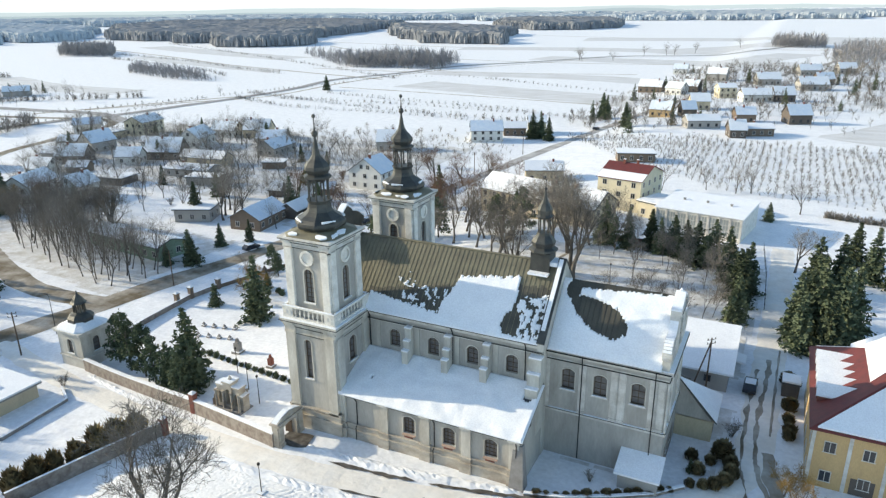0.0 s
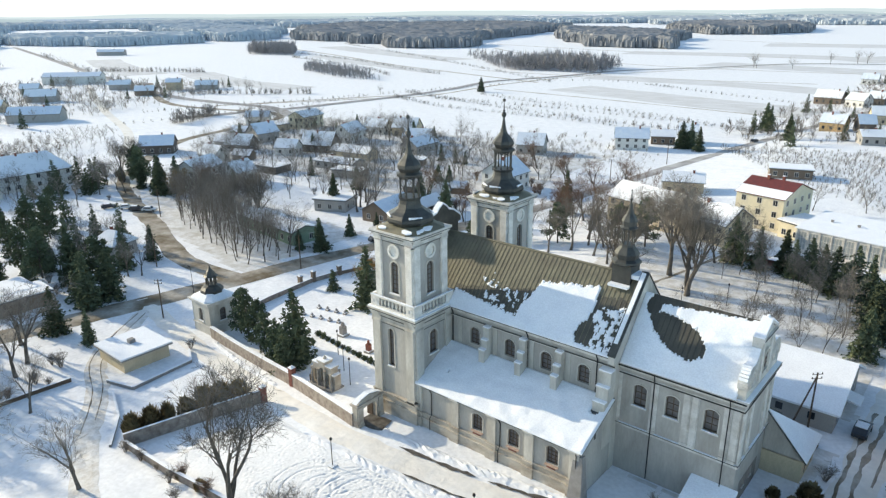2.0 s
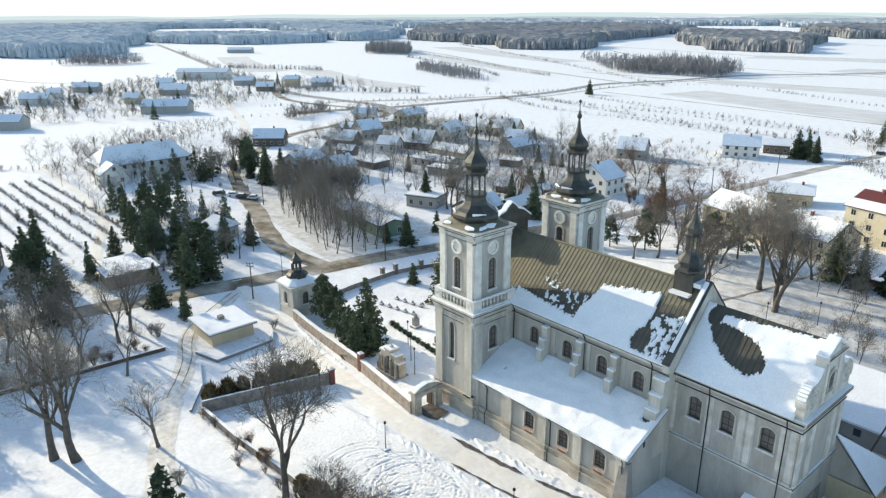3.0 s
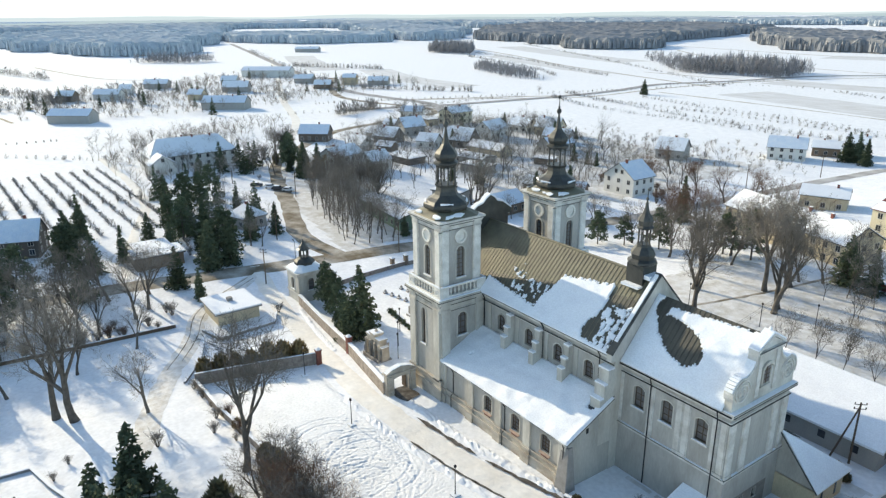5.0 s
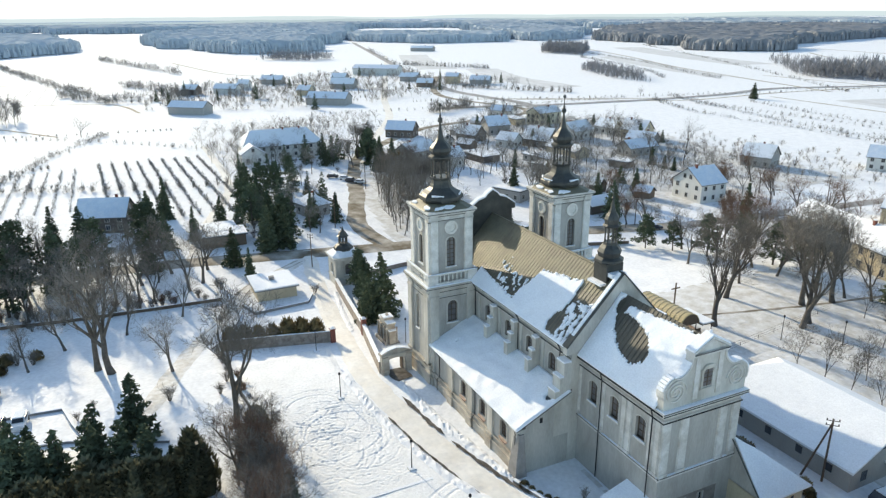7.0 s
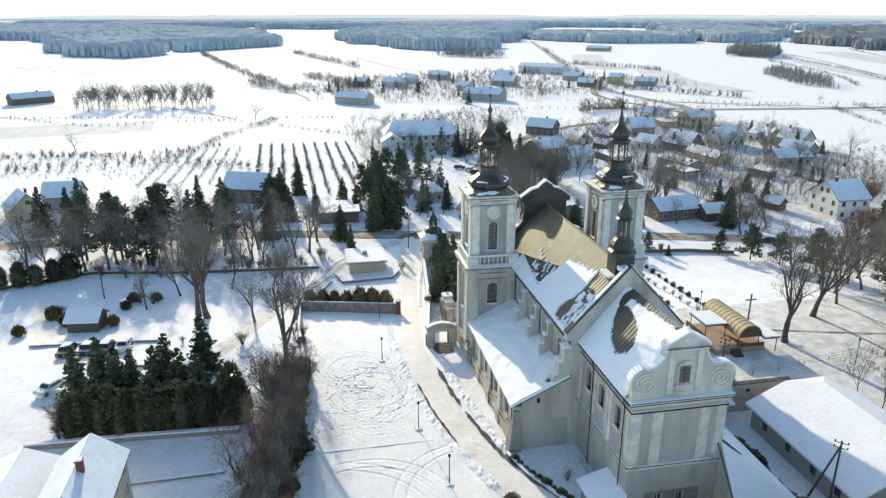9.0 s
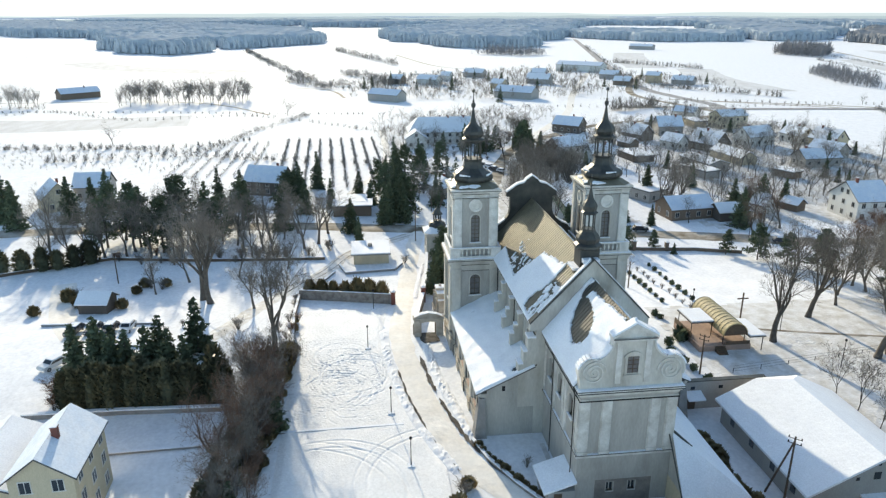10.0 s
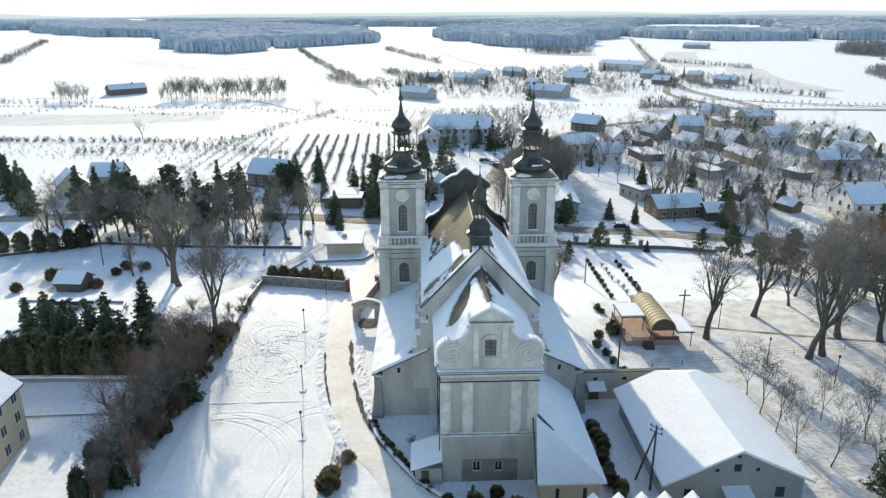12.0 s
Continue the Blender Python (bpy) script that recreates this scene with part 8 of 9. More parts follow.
def thicket(places, height, rnd, limbs=7, per=6, spread=0.34):
    """Many leafless garden trees in one mesh, each with limbs and rising twigs."""
    g = Geo()
    for x, y in places:
        z = land(x, y) - 0.2
        h = height * rnd.uniform(0.55, 1.15)
        w = 0.007 * h + 0.03
        g.add([(x - w, y - w, z), (x + w, y - w, z), (x, y + w, z), (x + rnd.gauss(0, 0.05) * h, y + rnd.gauss(0, 0.05) * h, z + h * 0.75)], [(0, 1, 3), (1, 2, 3), (2, 0, 3)])
        for k in range(limbs):
            a, t = rnd.uniform(0, 6.28), rnd.uniform(0.18, 0.5)
            p = Vector((x, y, z + h * t))
            q = p + Vector((math.cos(a) * spread, math.sin(a) * spread, rnd.uniform(0.28, 0.5))) * h * rnd.uniform(0.6, 1.1)
            g.blade(p, q, w * 0.55, w * 0.3, Vector((-math.sin(a), math.cos(a), rnd.gauss(0, 0.4))))
            for m in range(per):
                b = p.lerp(q, rnd.uniform(0.3, 1.0))
                d = Vector((rnd.gauss(0, 0.6), rnd.gauss(0, 0.6), rnd.uniform(0.1, 1.0))) * h * 0.17
                g.blade(b, b + d, w * 0.32, w * 0.14, Vector((rnd.gauss(0, 1), rnd.gauss(0, 1), rnd.gauss(0, 1))))
    return g


rg_ = random.Random(45)
for lab, poly, n, gap, h, mt in (
        ("leafless fruit trees and bushes on the village plots", [(-185, 150), (-128, 165), (-128, 205), (-150, 232), (-190, 205)], 260, 2.6, 4.6, "twig"),
        ("leafless garden trees between village houses", [(-300, 215), (-255, 245), (-190, 240), (-150, 232), (-185, 160), (-255, 155)], 330, 3.6, 6.5, "twig"),
        ("leafless bushes on the northern village plots", [(-190, 240), (-140, 225), (-95, 250), (-110, 275), (-200, 268)], 130, 3.0, 3.2, "twig"),
        ("leafless trees round the manor", [(-285, 55), (-205, 58), (-205, 66), (-230, 112), (-300, 118)], 110, 4.0, 9.0, "twig"),
        ("leafless trees behind the western gardens", [(-330, 60), (-300, 60), (-300, 150), (-345, 160)], 90, 4.0, 7.0, "twig"),
        ("leafless poplars round a farmstead", [(-432, -96), (-392, -96), (-384, -22), (-428, -18)], 60, 4.0, 16.0, "twig_grey"),
        ("leafless trees beside a farm barn", [(-412, -168), (-396, -168), (-390, -146), (-408, -142)], 12, 4.0, 15.0, "twig_grey"),
        ("leafless trees round the farms by the west road", [(-560, 60), (-480, 60), (-395, 150), (-440, 330), (-520, 330), (-600, 200)], 330, 6.0, 7.5, "twig_grey"),
        ("leafless scrub on the strip behind the orchard", [(-262, -120), (-222, -120), (-200, -20), (-250, -8)], 260, 2.5, 2.6, "twig_grey"),
        ("leafless trees at the edge of the north road houses", [(-95, 330), (-60, 320), (20, 420), (40, 640), (-70, 640)], 300, 6.0, 7.0, "twig_grey"),
        ("leafless trees and bushes among the northern plots", [(-70, 330), (50, 330), (110, 640), (-60, 700)], 360, 5.0, 6.0, "twig_grey"),
        ("leafless hedge trees north of the church grounds", [(-100, 165), (-72, 172), (-60, 205), (-95, 235)], 90, 3.0, 6.0, "twig_red")):
    solo("garden_trees", thicket(scatter(poly, n, gap, rg_), h, rg_, 16 if h > 12 else 7, 12 if h > 12 else 6, 0.2 if h > 12 else 0.34), mt, lab, "trees", kind="stuff")
rf_ = random.Random(21)
for lab, poly, n, h in (("leafless trees and bushes round distant farms", [(-290, 60), (-262, 60), (-300, 130), (-340, 120)], 60, 7),
                        ("leafless trees between the northern houses", [(-100, 320), (-60, 300), (45, 420), (60, 700), (-80, 660)], 560, 8),
                        ("leafless trees round the western farms", [(-420, 40), (-380, 150), (-480, 330), (-640, 260), (-560, 60)], 620, 8),
                        ("leafless bushes behind the village plots", [(-135, 200), (-95, 262), (-130, 300), (-240, 260), (-200, 235)], 140, 4),
                        ("leafless trees along the northern road", [(20, 600), (70, 600), (90, 900), (20, 900)], 140, 10)):
    solo("garden_trees", tufts(scatter(poly, n, 2.5, rf_), h, rf_, 26, 0.5), "twig", lab, "trees", kind="stuff")
for x, y in scatter([(-100, 320), (-60, 300), (45, 420), (45, 640), (-80, 630)], 26, 8, rf_) + scatter([(-420, 40), (-380, 150), (-480, 330), (-640, 260), (-560, 60)], 26, 8, rf_):
    put("farspruce", x, y, rf_.uniform(0.5, 0.9))


def line_places(pts, n, width):
    line = spline(pts, 4)
    out = []
    for _ in range(n):
        p, w = line[rf_.randrange(len(line))]
        out.append(tuple(p + w * rf_.gauss(0, width)))
    return out


for nm, lab, pts, n, wd, h in (
        ("hedgerow", "leafless scrub along a frozen ditch", [(-950, 877), (-654, 713), (-448, 593), (-292, 497)], 420, 4, 3.5),
        ("hedgerow", "leafless scrub along a frozen ditch", [(-727, 583), (-547, 522), (-443, 466)], 260, 4, 4),
        ("hedgerow", "leafless scrub beside a field boundary", [(-296, 359), (-214, 364), (-139, 357), (-86, 346)], 220, 2.5, 3),
        ("hedgerow", "leafless scrub beside a field boundary", [(-223, 523), (-147, 488), (-84, 463)], 130, 2, 2.5),
        ("hedgerow", "leafless scrub along a drainage ditch", [(-392, 206), (-378, 257), (-355, 316), (-338, 375), (-312, 465), (-292, 580)], 300, 2.5, 2.5),
        ("hedgerow", "leafless scrub beside a field boundary", [(-338, 375), (-218, 343), (-154, 335), (-112, 330)], 260, 3, 3.5),
        ("hedgerow", "leafless scrub beside a field boundary", [(-331, 479), (-259, 531), (-184, 510)], 110, 2, 2.2),
        ("hedgerow", "leafless scrub beside a field track", [(-328, -159), (-372, -130), (-332, -70), (-339, -9), (-280, 58)], 240, 2, 2.5),
        ("hedgerow", "leafless scrub between snowy plots", [(-256, -119), (-253, -60), (-240, -17), (-290, 0), (-339, 20)], 420, 4, 3),
        ("hedgerow", "leafless thicket on the edge of the village", [(-1000, -107), (-544, 10), (-515, 58), (-487, 128)], 700, 9, 7),
        ("hedgerow", "leafless thicket between fields", [(-748, -395), (-1376, -662)], 500, 14, 9),
                ("hedgerow", "leafless scrub along a straight field boundary", [(-376, -186), (-372, -130), (-361, -60), (-350, -1), (-342, 51)], 560, 0.8, 1.4),
        ("hedgerow", "leafless scrub along a garden boundary", [(-256, -118), (-249, -41), (-264, 0)], 360, 2.2, 2.2),
        ("tree_row", "leafless roadside trees along a straight road", [(-1060, 410), (-575, 288), (-455, 262)], 120, 5, 7),
        ("hedgerow", "leafless scrub along a field boundary", [(-285, 395), (-225, 380), (-155, 370), (-120, 360), (-85, 345)], 200, 3, 3),
        ("hedgerow", "leafless scrub along a frozen ditch", [(-325, 350), (-265, 330), (-195, 330), (-140, 325)], 200, 4, 3),
        ("hedgerow", "leafless scrub along a frozen ditch", [(-785, 640), (-625, 590), (-465, 520), (-410, 500)], 260, 4, 4),
        ("hedgerow", "leafless thicket at the edge of plots", [(-540, -5), (-480, 30), (-505, 75), (-600, 40)], 500, 12, 7),
        ("hedgerow", "leafless thicket between fields", [(-1005, 20), (-830, 60), (-710, 90)], 260, 9, 9),
        ("tree_row", "row of leafless trees by a farm", [(-390, -194), (-386, -136)], 60, 3, 5),
        ("hedgerow", "leafless scrub along the canal", [(-364, 130), (-347, 236), (-344, 341)], 200, 2.5, 2.2),
        ("tree_row", "leafless orchard row by a farm", [(-716, 332), (-617, 387)], 260, 4, 6),
        ("tree_row", "leafless copse by a field road", [(-336, 195), (-350, 225)], 130, 8, 8),
        ("hedgerow", "leafless thicket round a farmstead", [(-459, 278), (-405, 315), (-390, 330)], 260, 7, 5),
        ("hedgerow", "leafless scrub along the village edge", [(-205, 60), (-215, 20), (-230, -20), (-225, -70)], 300, 5, 3.5)):
    solo(nm, tufts(line_places(pts, int(n * 1.2), wd * 0.3), h, rf_, 10, 0.45), "scrub", lab, "hedgerow" if nm == "hedgerow" else "trees", kind="stuff")

# copses in the haze-paled woodland colour
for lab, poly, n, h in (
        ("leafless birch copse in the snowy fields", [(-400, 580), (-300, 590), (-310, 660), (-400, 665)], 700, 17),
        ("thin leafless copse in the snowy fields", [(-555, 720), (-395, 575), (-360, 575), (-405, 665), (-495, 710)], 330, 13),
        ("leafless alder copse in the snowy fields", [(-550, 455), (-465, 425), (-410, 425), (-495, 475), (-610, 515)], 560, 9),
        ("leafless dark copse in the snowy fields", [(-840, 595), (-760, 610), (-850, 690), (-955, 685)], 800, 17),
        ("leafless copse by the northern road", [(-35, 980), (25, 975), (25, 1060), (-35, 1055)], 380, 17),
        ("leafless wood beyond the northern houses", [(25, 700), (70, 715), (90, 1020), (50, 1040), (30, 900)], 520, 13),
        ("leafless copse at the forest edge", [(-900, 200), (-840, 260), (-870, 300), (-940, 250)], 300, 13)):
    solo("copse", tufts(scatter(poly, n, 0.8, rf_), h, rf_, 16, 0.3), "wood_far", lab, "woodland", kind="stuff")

# fields under thin snow, an embanked road and a straight road to the west
for k, (pts, wd) in enumerate((([(-260, 470), (-140, 440), (-80, 425)], 46), ([(-290, 560), (-150, 560), (-60, 530)], 40), ([(-720, 620), (-560, 560), (-430, 520)], 30), ([(-900, 800), (-700, 720), (-520, 660)], 50),
                               ([(-260, 760), (-120, 740), (0, 700)], 60), ([(-420, 900), (-240, 930), (-80, 900)], 70), ([(-620, 380), (-520, 350), (-420, 345)], 34), ([(-330, -40), (-320, -120), (-330, -200)], 40),
                               ([(-640, -60), (-700, -180), (-800, -260)], 46), ([(-330, 1200), (-100, 1240), (120, 1220)], 110), ([(-900, 420), (-760, 370), (-640, 340)], 40), ([(60, 420), (90, 560), (120, 700)], 60), ([(30, 310), (70, 380), (90, 420)], 46), ([(-70, 690), (-30, 790), (0, 860)], 50), ([(-160, 880), (0, 1100), (120, 1240)], 80), ([(120, 900), (160, 1100), (180, 1300)], 90))):
    solo("field_%d" % (k + 1), ribbon(pts, wd, 0.075 + 0.0015 * k, 3.0, 10, k + 40, 6), "stubble", "field of thin snow over stubble", "field", kind="structure")
solo("road_embanked", ribbon([(-352, 205), (-345, 245), (-335, 270), (-330, 315), (-325, 355), (-325, 410), (-335, 475), (-315, 540), (-295, 630), (-245, 705), (-180, 810), (-70, 870), (0, 1045)], 7, 0.3, 1.2, 8), "rutted", "slushy field road on a low bank", "road", kind="structure")
solo("road_west", ribbon([(-2200, 700), (-1615, 550), (-1065, 410), (-575, 285), (-455, 260), (-400, 260), (-350, 265), (-310, 250)], 8, 0.2, 0.8, 12), "rutted", "straight slushy road running out to the forest", "road", kind="structure")

# thawed field margins and a frozen ditch
for k, (pts, wd) in enumerate((([(-371, 272), (-337, 327), (-312, 368), (-314, 465), (-292, 580), (-200, 760)], 2.5), ([(-385, 250), (-350, 320), (-322, 372)], 3), ([(-900, 720), (-700, 640), (-520, 560), (-300, 490)], 3.5),
                               ([(-640, 900), (-460, 760), (-260, 700), (-60, 720)], 3), ([(-300, 430), (-200, 420), (-90, 405)], 2), ([(-420, 560), (-300, 560), (-120, 600)], 2.5), ([(-1000, 1100), (-700, 1000), (-300, 900), (100, 950)], 4),
                               ([(-600, 1400), (-200, 1250), (200, 1300)], 5), ([(-500, -60), (-480, 20), (-420, 40)], 2), ([(-420, -190), (-410, -60), (-345, 0)], 2), ([(-700, -120), (-620, 0), (-600, 60)], 2.5), ([(-900, 100), (-700, 130), (-640, 170)], 3))):
    solo("field_margin_%d" % (k + 1), ribbon(pts, wd, 0.1, 1.0, 8, k, 2), "dry_grass", "brown grassy field margin showing through snow", "field margin", kind="structure")

solo("hedgerow", tufts([(10.6 + 26 * k / 499 + rf_.gauss(0, 0.2), 196.8 - 5.4 * k / 499 + rf_.gauss(0, 0.5)) for k in range(500)], 2.2, rf_, 12, 0.35), "twig", "clipped brown hedge at the orchard's edge", "hedgerow", kind="stuff")

# orchards
pl = []
for i in range(26):
    for k in range(56):
        t, s = i / 25, k / 55
        x, y = -88 + 122 * s + rf_.gauss(0, 0.25), 298 - 92 * t + 22 * (1 - s) * t + rf_.gauss(0, 0.2)
        if inside([(-92, 303), (34, 294), (27, 204), (-8, 206), (-37, 232), (-60, 258)], x, y):
            pl.append((x, y))
solo("orchard", tufts(pl, 3.4, rf_, 15, 0.4), "scrub", "rows of small leafless orchard trees in snow", "orchard", kind="stuff")
pl = []
for r_ in range(9):
    y = 19 + 4.6 * r_
    for k in range(190):
        pl.append((-262 + 92 * k / 189 + rf_.gauss(0, 0.2), y + rf_.gauss(0, 0.25) + 0.02 * (k - 75)))
solo("orchard", tufts(pl, 2.0, rf_, 13, 0.5), "scrub", "long hedge-like rows of leafless fruit bushes in snow", "orchard", kind="stuff")
pl = []
for r_ in range(7):
    y = -18 + 4.6 * r_
    for k in range(80):
        pl.append((-255 + 65 * k / 79 + rf_.gauss(0, 0.2), y + rf_.gauss(0, 0.2)))
solo("orchard", tufts(pl, 1.9, rf_, 10, 0.45), "scrub", "thin rows of leafless young fruit bushes in snow", "orchard", kind="stuff")
pl = []
for r_ in range(9):
    for k in range(60):
        pl.append((-760 - 260 * k / 59, -330 - 18 * r_ - 100 * k / 59 * 0.6))
for r_ in range(7):
    for k in range(40):
        pl.append((-480 - 130 * k / 39, -10 - 10 * r_))
solo("orchard", tufts(pl, 2.0, rf_, 5, 0.6), "scrub", "distant rows of leafless fruit bushes in snow", "orchard", kind="stuff")


def wood(label, poly, gap, height, mat="pine_far", seed=0):
    """A far wood: one closed canopy of uneven crowns with a ragged edge, falling to the ground at its border."""
    g = Geo()
    rnd = random.Random(seed)
    gap *= 0.7
    xs_, ys_ = [p[0] for p in poly], [p[1] for p in poly]
    x0, y0 = min(xs_), min(ys_)
    nx_, ny_ = int((max(xs_) - x0) / gap) + 1, int((max(ys_) - y0) / gap) + 1
    keep = set()
    for j in range(ny_):
        for i in range(nx_):
            px, py = x0 + i * gap, y0 + j * gap
            wx, wy = px + 45 * noise.noise(Vector((px * 0.012, py * 0.012, seed))) + 9 * noise.noise(Vector((px * 0.07, py * 0.07, seed))), py + 45 * noise.noise(Vector((px * 0.012, py * 0.012, seed + 5)))
            if inside(poly, wx, wy) and noise.noise(Vector((px * 0.008, py * 0.008, seed + 9))) > -0.42:
                keep.add((i, j))
    ids = {}

    def vid(i, j, top):
        if (i, j, top) not in ids:
            ids[i, j, top] = len(g.v)
            full = all((i + di, j + dj) in keep for di in (-1, 0) for dj in (-1, 0))
            px, py = x0 + (i + rnd.uniform(-0.3, 0.3)) * gap, y0 + (j + rnd.uniform(-0.3, 0.3)) * gap
            h = height * (1 + 0.12 * noise.noise(Vector((px * 0.02, py * 0.02, seed + 2))) + rnd.uniform(-0.11, 0.08)) * (1 if full else rnd.uniform(0.3, 0.6))
            g.v.append((px, py, land(px, py) + (h if top else -1.0)))
        return ids[i, j, top]

    for i, j in sorted(keep):
        g.f.append((vid(i, j, 1), vid(i + 1, j, 1), vid(i + 1, j + 1, 1), vid(i, j + 1, 1)))
        for di, dj, (p, q), (r, t) in ((-1, 0, (i, j + 1), (i, j)), (1, 0, (i + 1, j), (i + 1, j + 1)), (0, -1, (i, j), (i + 1, j)), (0, 1, (i + 1, j + 1), (i, j + 1))):
            if (i + di, j + dj) not in keep:
                g.f.append((vid(p, q, 1), vid(p, q, 0), vid(r, t, 0), vid(r, t, 1)))
                for f in (0.2, 0.5, 0.8):
                    cx_, cy_ = x0 + (p + (r - p) * f + rnd.gauss(0, 0.3)) * gap, y0 + (q + (t - q) * f + rnd.gauss(0, 0.3)) * gap
                    cz_, ch, cr, a0 = land(cx_, cy_), height * rnd.uniform(0.55, 1.05), gap * rnd.uniform(0.25, 0.45), rnd.random()
                    low = [(cx_ + cr * rnd.uniform(0.7, 1.2) * math.cos(a0 + 1.571 * m), cy_ + cr * rnd.uniform(0.7, 1.2) * math.sin(a0 + 1.571 * m), cz_ + ch * 0.12) for m in range(4)]
                    mid = [(cx_ + (u - cx_) * 0.75, cy_ + (v - cy_) * 0.75, cz_ + ch * rnd.uniform(0.55, 0.75)) for u, v, w in low]
                    g.add(low + mid + [(cx_, cy_, cz_ + ch)], [(m, (m + 1) % 4, 4 + (m + 1) % 4, 4 + m) for m in range(4)] + [(4 + m, 4 + (m + 1) % 4, 8) for m in range(4)])
    return solo("forest", g, mat, label, "forest", kind="stuff")


# northern woods get the darker copy, those seen against the sun the paler
wood("dense grey-green pine forest beyond the fields", [(-1170, 945), (-985, 945), (-775, 825), (-665, 840), (-830, 1075), (-890, 1370), (-985, 1690), (-1320, 1910), (-1735, 1610), (-1540, 1250)], 11, 17, "north_far", seed=1)
wood("belt of pine forest beyond the fields", [(-740, 1245), (-530, 1010), (-410, 1005), (-540, 1345), (-725, 1500), (-910, 1555)], 9, 17, "north_far", seed=2)
wood("far belt of pine forest beyond the fields", [(-685, 1675), (-530, 1570), (-400, 1720), (-475, 2030), (-680, 2105), (-815, 1990)], 11, 18, "north_far", seed=3)
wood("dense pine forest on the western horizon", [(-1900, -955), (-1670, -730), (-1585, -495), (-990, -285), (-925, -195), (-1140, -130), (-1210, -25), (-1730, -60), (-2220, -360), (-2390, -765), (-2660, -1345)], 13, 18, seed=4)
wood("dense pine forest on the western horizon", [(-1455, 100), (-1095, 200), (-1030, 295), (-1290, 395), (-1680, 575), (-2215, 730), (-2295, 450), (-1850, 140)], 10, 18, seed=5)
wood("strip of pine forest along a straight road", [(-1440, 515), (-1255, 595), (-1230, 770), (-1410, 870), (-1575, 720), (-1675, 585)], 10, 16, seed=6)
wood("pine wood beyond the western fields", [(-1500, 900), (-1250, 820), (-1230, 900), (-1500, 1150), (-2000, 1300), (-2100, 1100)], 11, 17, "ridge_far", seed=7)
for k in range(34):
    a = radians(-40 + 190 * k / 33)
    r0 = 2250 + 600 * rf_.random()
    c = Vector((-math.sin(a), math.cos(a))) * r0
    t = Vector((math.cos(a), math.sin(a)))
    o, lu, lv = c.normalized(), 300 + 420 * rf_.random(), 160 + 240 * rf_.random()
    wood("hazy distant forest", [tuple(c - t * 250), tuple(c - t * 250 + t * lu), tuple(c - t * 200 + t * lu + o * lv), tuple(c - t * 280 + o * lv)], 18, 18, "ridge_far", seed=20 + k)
# hazy distance: forested ridges and pale winter sky, both drawn as glowing backdrops
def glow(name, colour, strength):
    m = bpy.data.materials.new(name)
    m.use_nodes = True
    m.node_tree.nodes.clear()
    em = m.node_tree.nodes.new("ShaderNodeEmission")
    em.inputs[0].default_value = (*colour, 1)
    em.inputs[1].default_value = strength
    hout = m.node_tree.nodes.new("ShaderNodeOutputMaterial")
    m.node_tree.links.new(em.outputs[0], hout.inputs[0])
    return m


M["haze"] = glow("pale_sky_haze_glow", (0.86, 0.93, 1.0), 0.62)
M["haze_near"] = glow("blue_ridge_haze_glow", (0.27, 0.33, 0.38), 1.0)
M["haze_far"] = glow("pale_ridge_haze_glow", (0.36, 0.42, 0.47), 1.0)
# haze over the ridges is put in as their own glow
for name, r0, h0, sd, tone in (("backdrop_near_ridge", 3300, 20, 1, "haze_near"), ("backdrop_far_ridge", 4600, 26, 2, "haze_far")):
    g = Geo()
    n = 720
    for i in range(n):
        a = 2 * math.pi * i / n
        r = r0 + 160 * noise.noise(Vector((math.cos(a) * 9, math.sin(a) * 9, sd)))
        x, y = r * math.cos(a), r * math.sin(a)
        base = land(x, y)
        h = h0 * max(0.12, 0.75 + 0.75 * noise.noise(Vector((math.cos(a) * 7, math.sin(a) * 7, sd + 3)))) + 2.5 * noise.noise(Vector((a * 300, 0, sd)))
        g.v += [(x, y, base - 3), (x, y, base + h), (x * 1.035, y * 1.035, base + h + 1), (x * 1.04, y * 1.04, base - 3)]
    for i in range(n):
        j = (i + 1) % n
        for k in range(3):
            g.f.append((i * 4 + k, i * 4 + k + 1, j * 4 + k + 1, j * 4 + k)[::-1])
    solo(name, g, tone, "forested ridge at the horizon, glowing in a blue haze colour", "distance", kind="structure")

# emitting ring added to whiten the sky just above the horizon
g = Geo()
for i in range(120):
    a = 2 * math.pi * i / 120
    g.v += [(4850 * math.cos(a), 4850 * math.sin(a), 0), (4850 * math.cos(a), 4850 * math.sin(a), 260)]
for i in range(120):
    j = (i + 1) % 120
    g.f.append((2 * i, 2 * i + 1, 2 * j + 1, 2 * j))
solo("backdrop_haze", g, "haze", "glowing ring for the pale hazy winter sky above the horizon", "sky", kind="structure")

# the models themselves stand as trees too, out in the yard thicket and the park
spots = iter([(-150 - 2.6 * i, 112 + 1.0 * (i % 5)) for i in range(40)])
for group_of in models.values():
    for ob in group_of:
        x, y = next(spots)
        ob.location = (x, y, terrain(x, y))


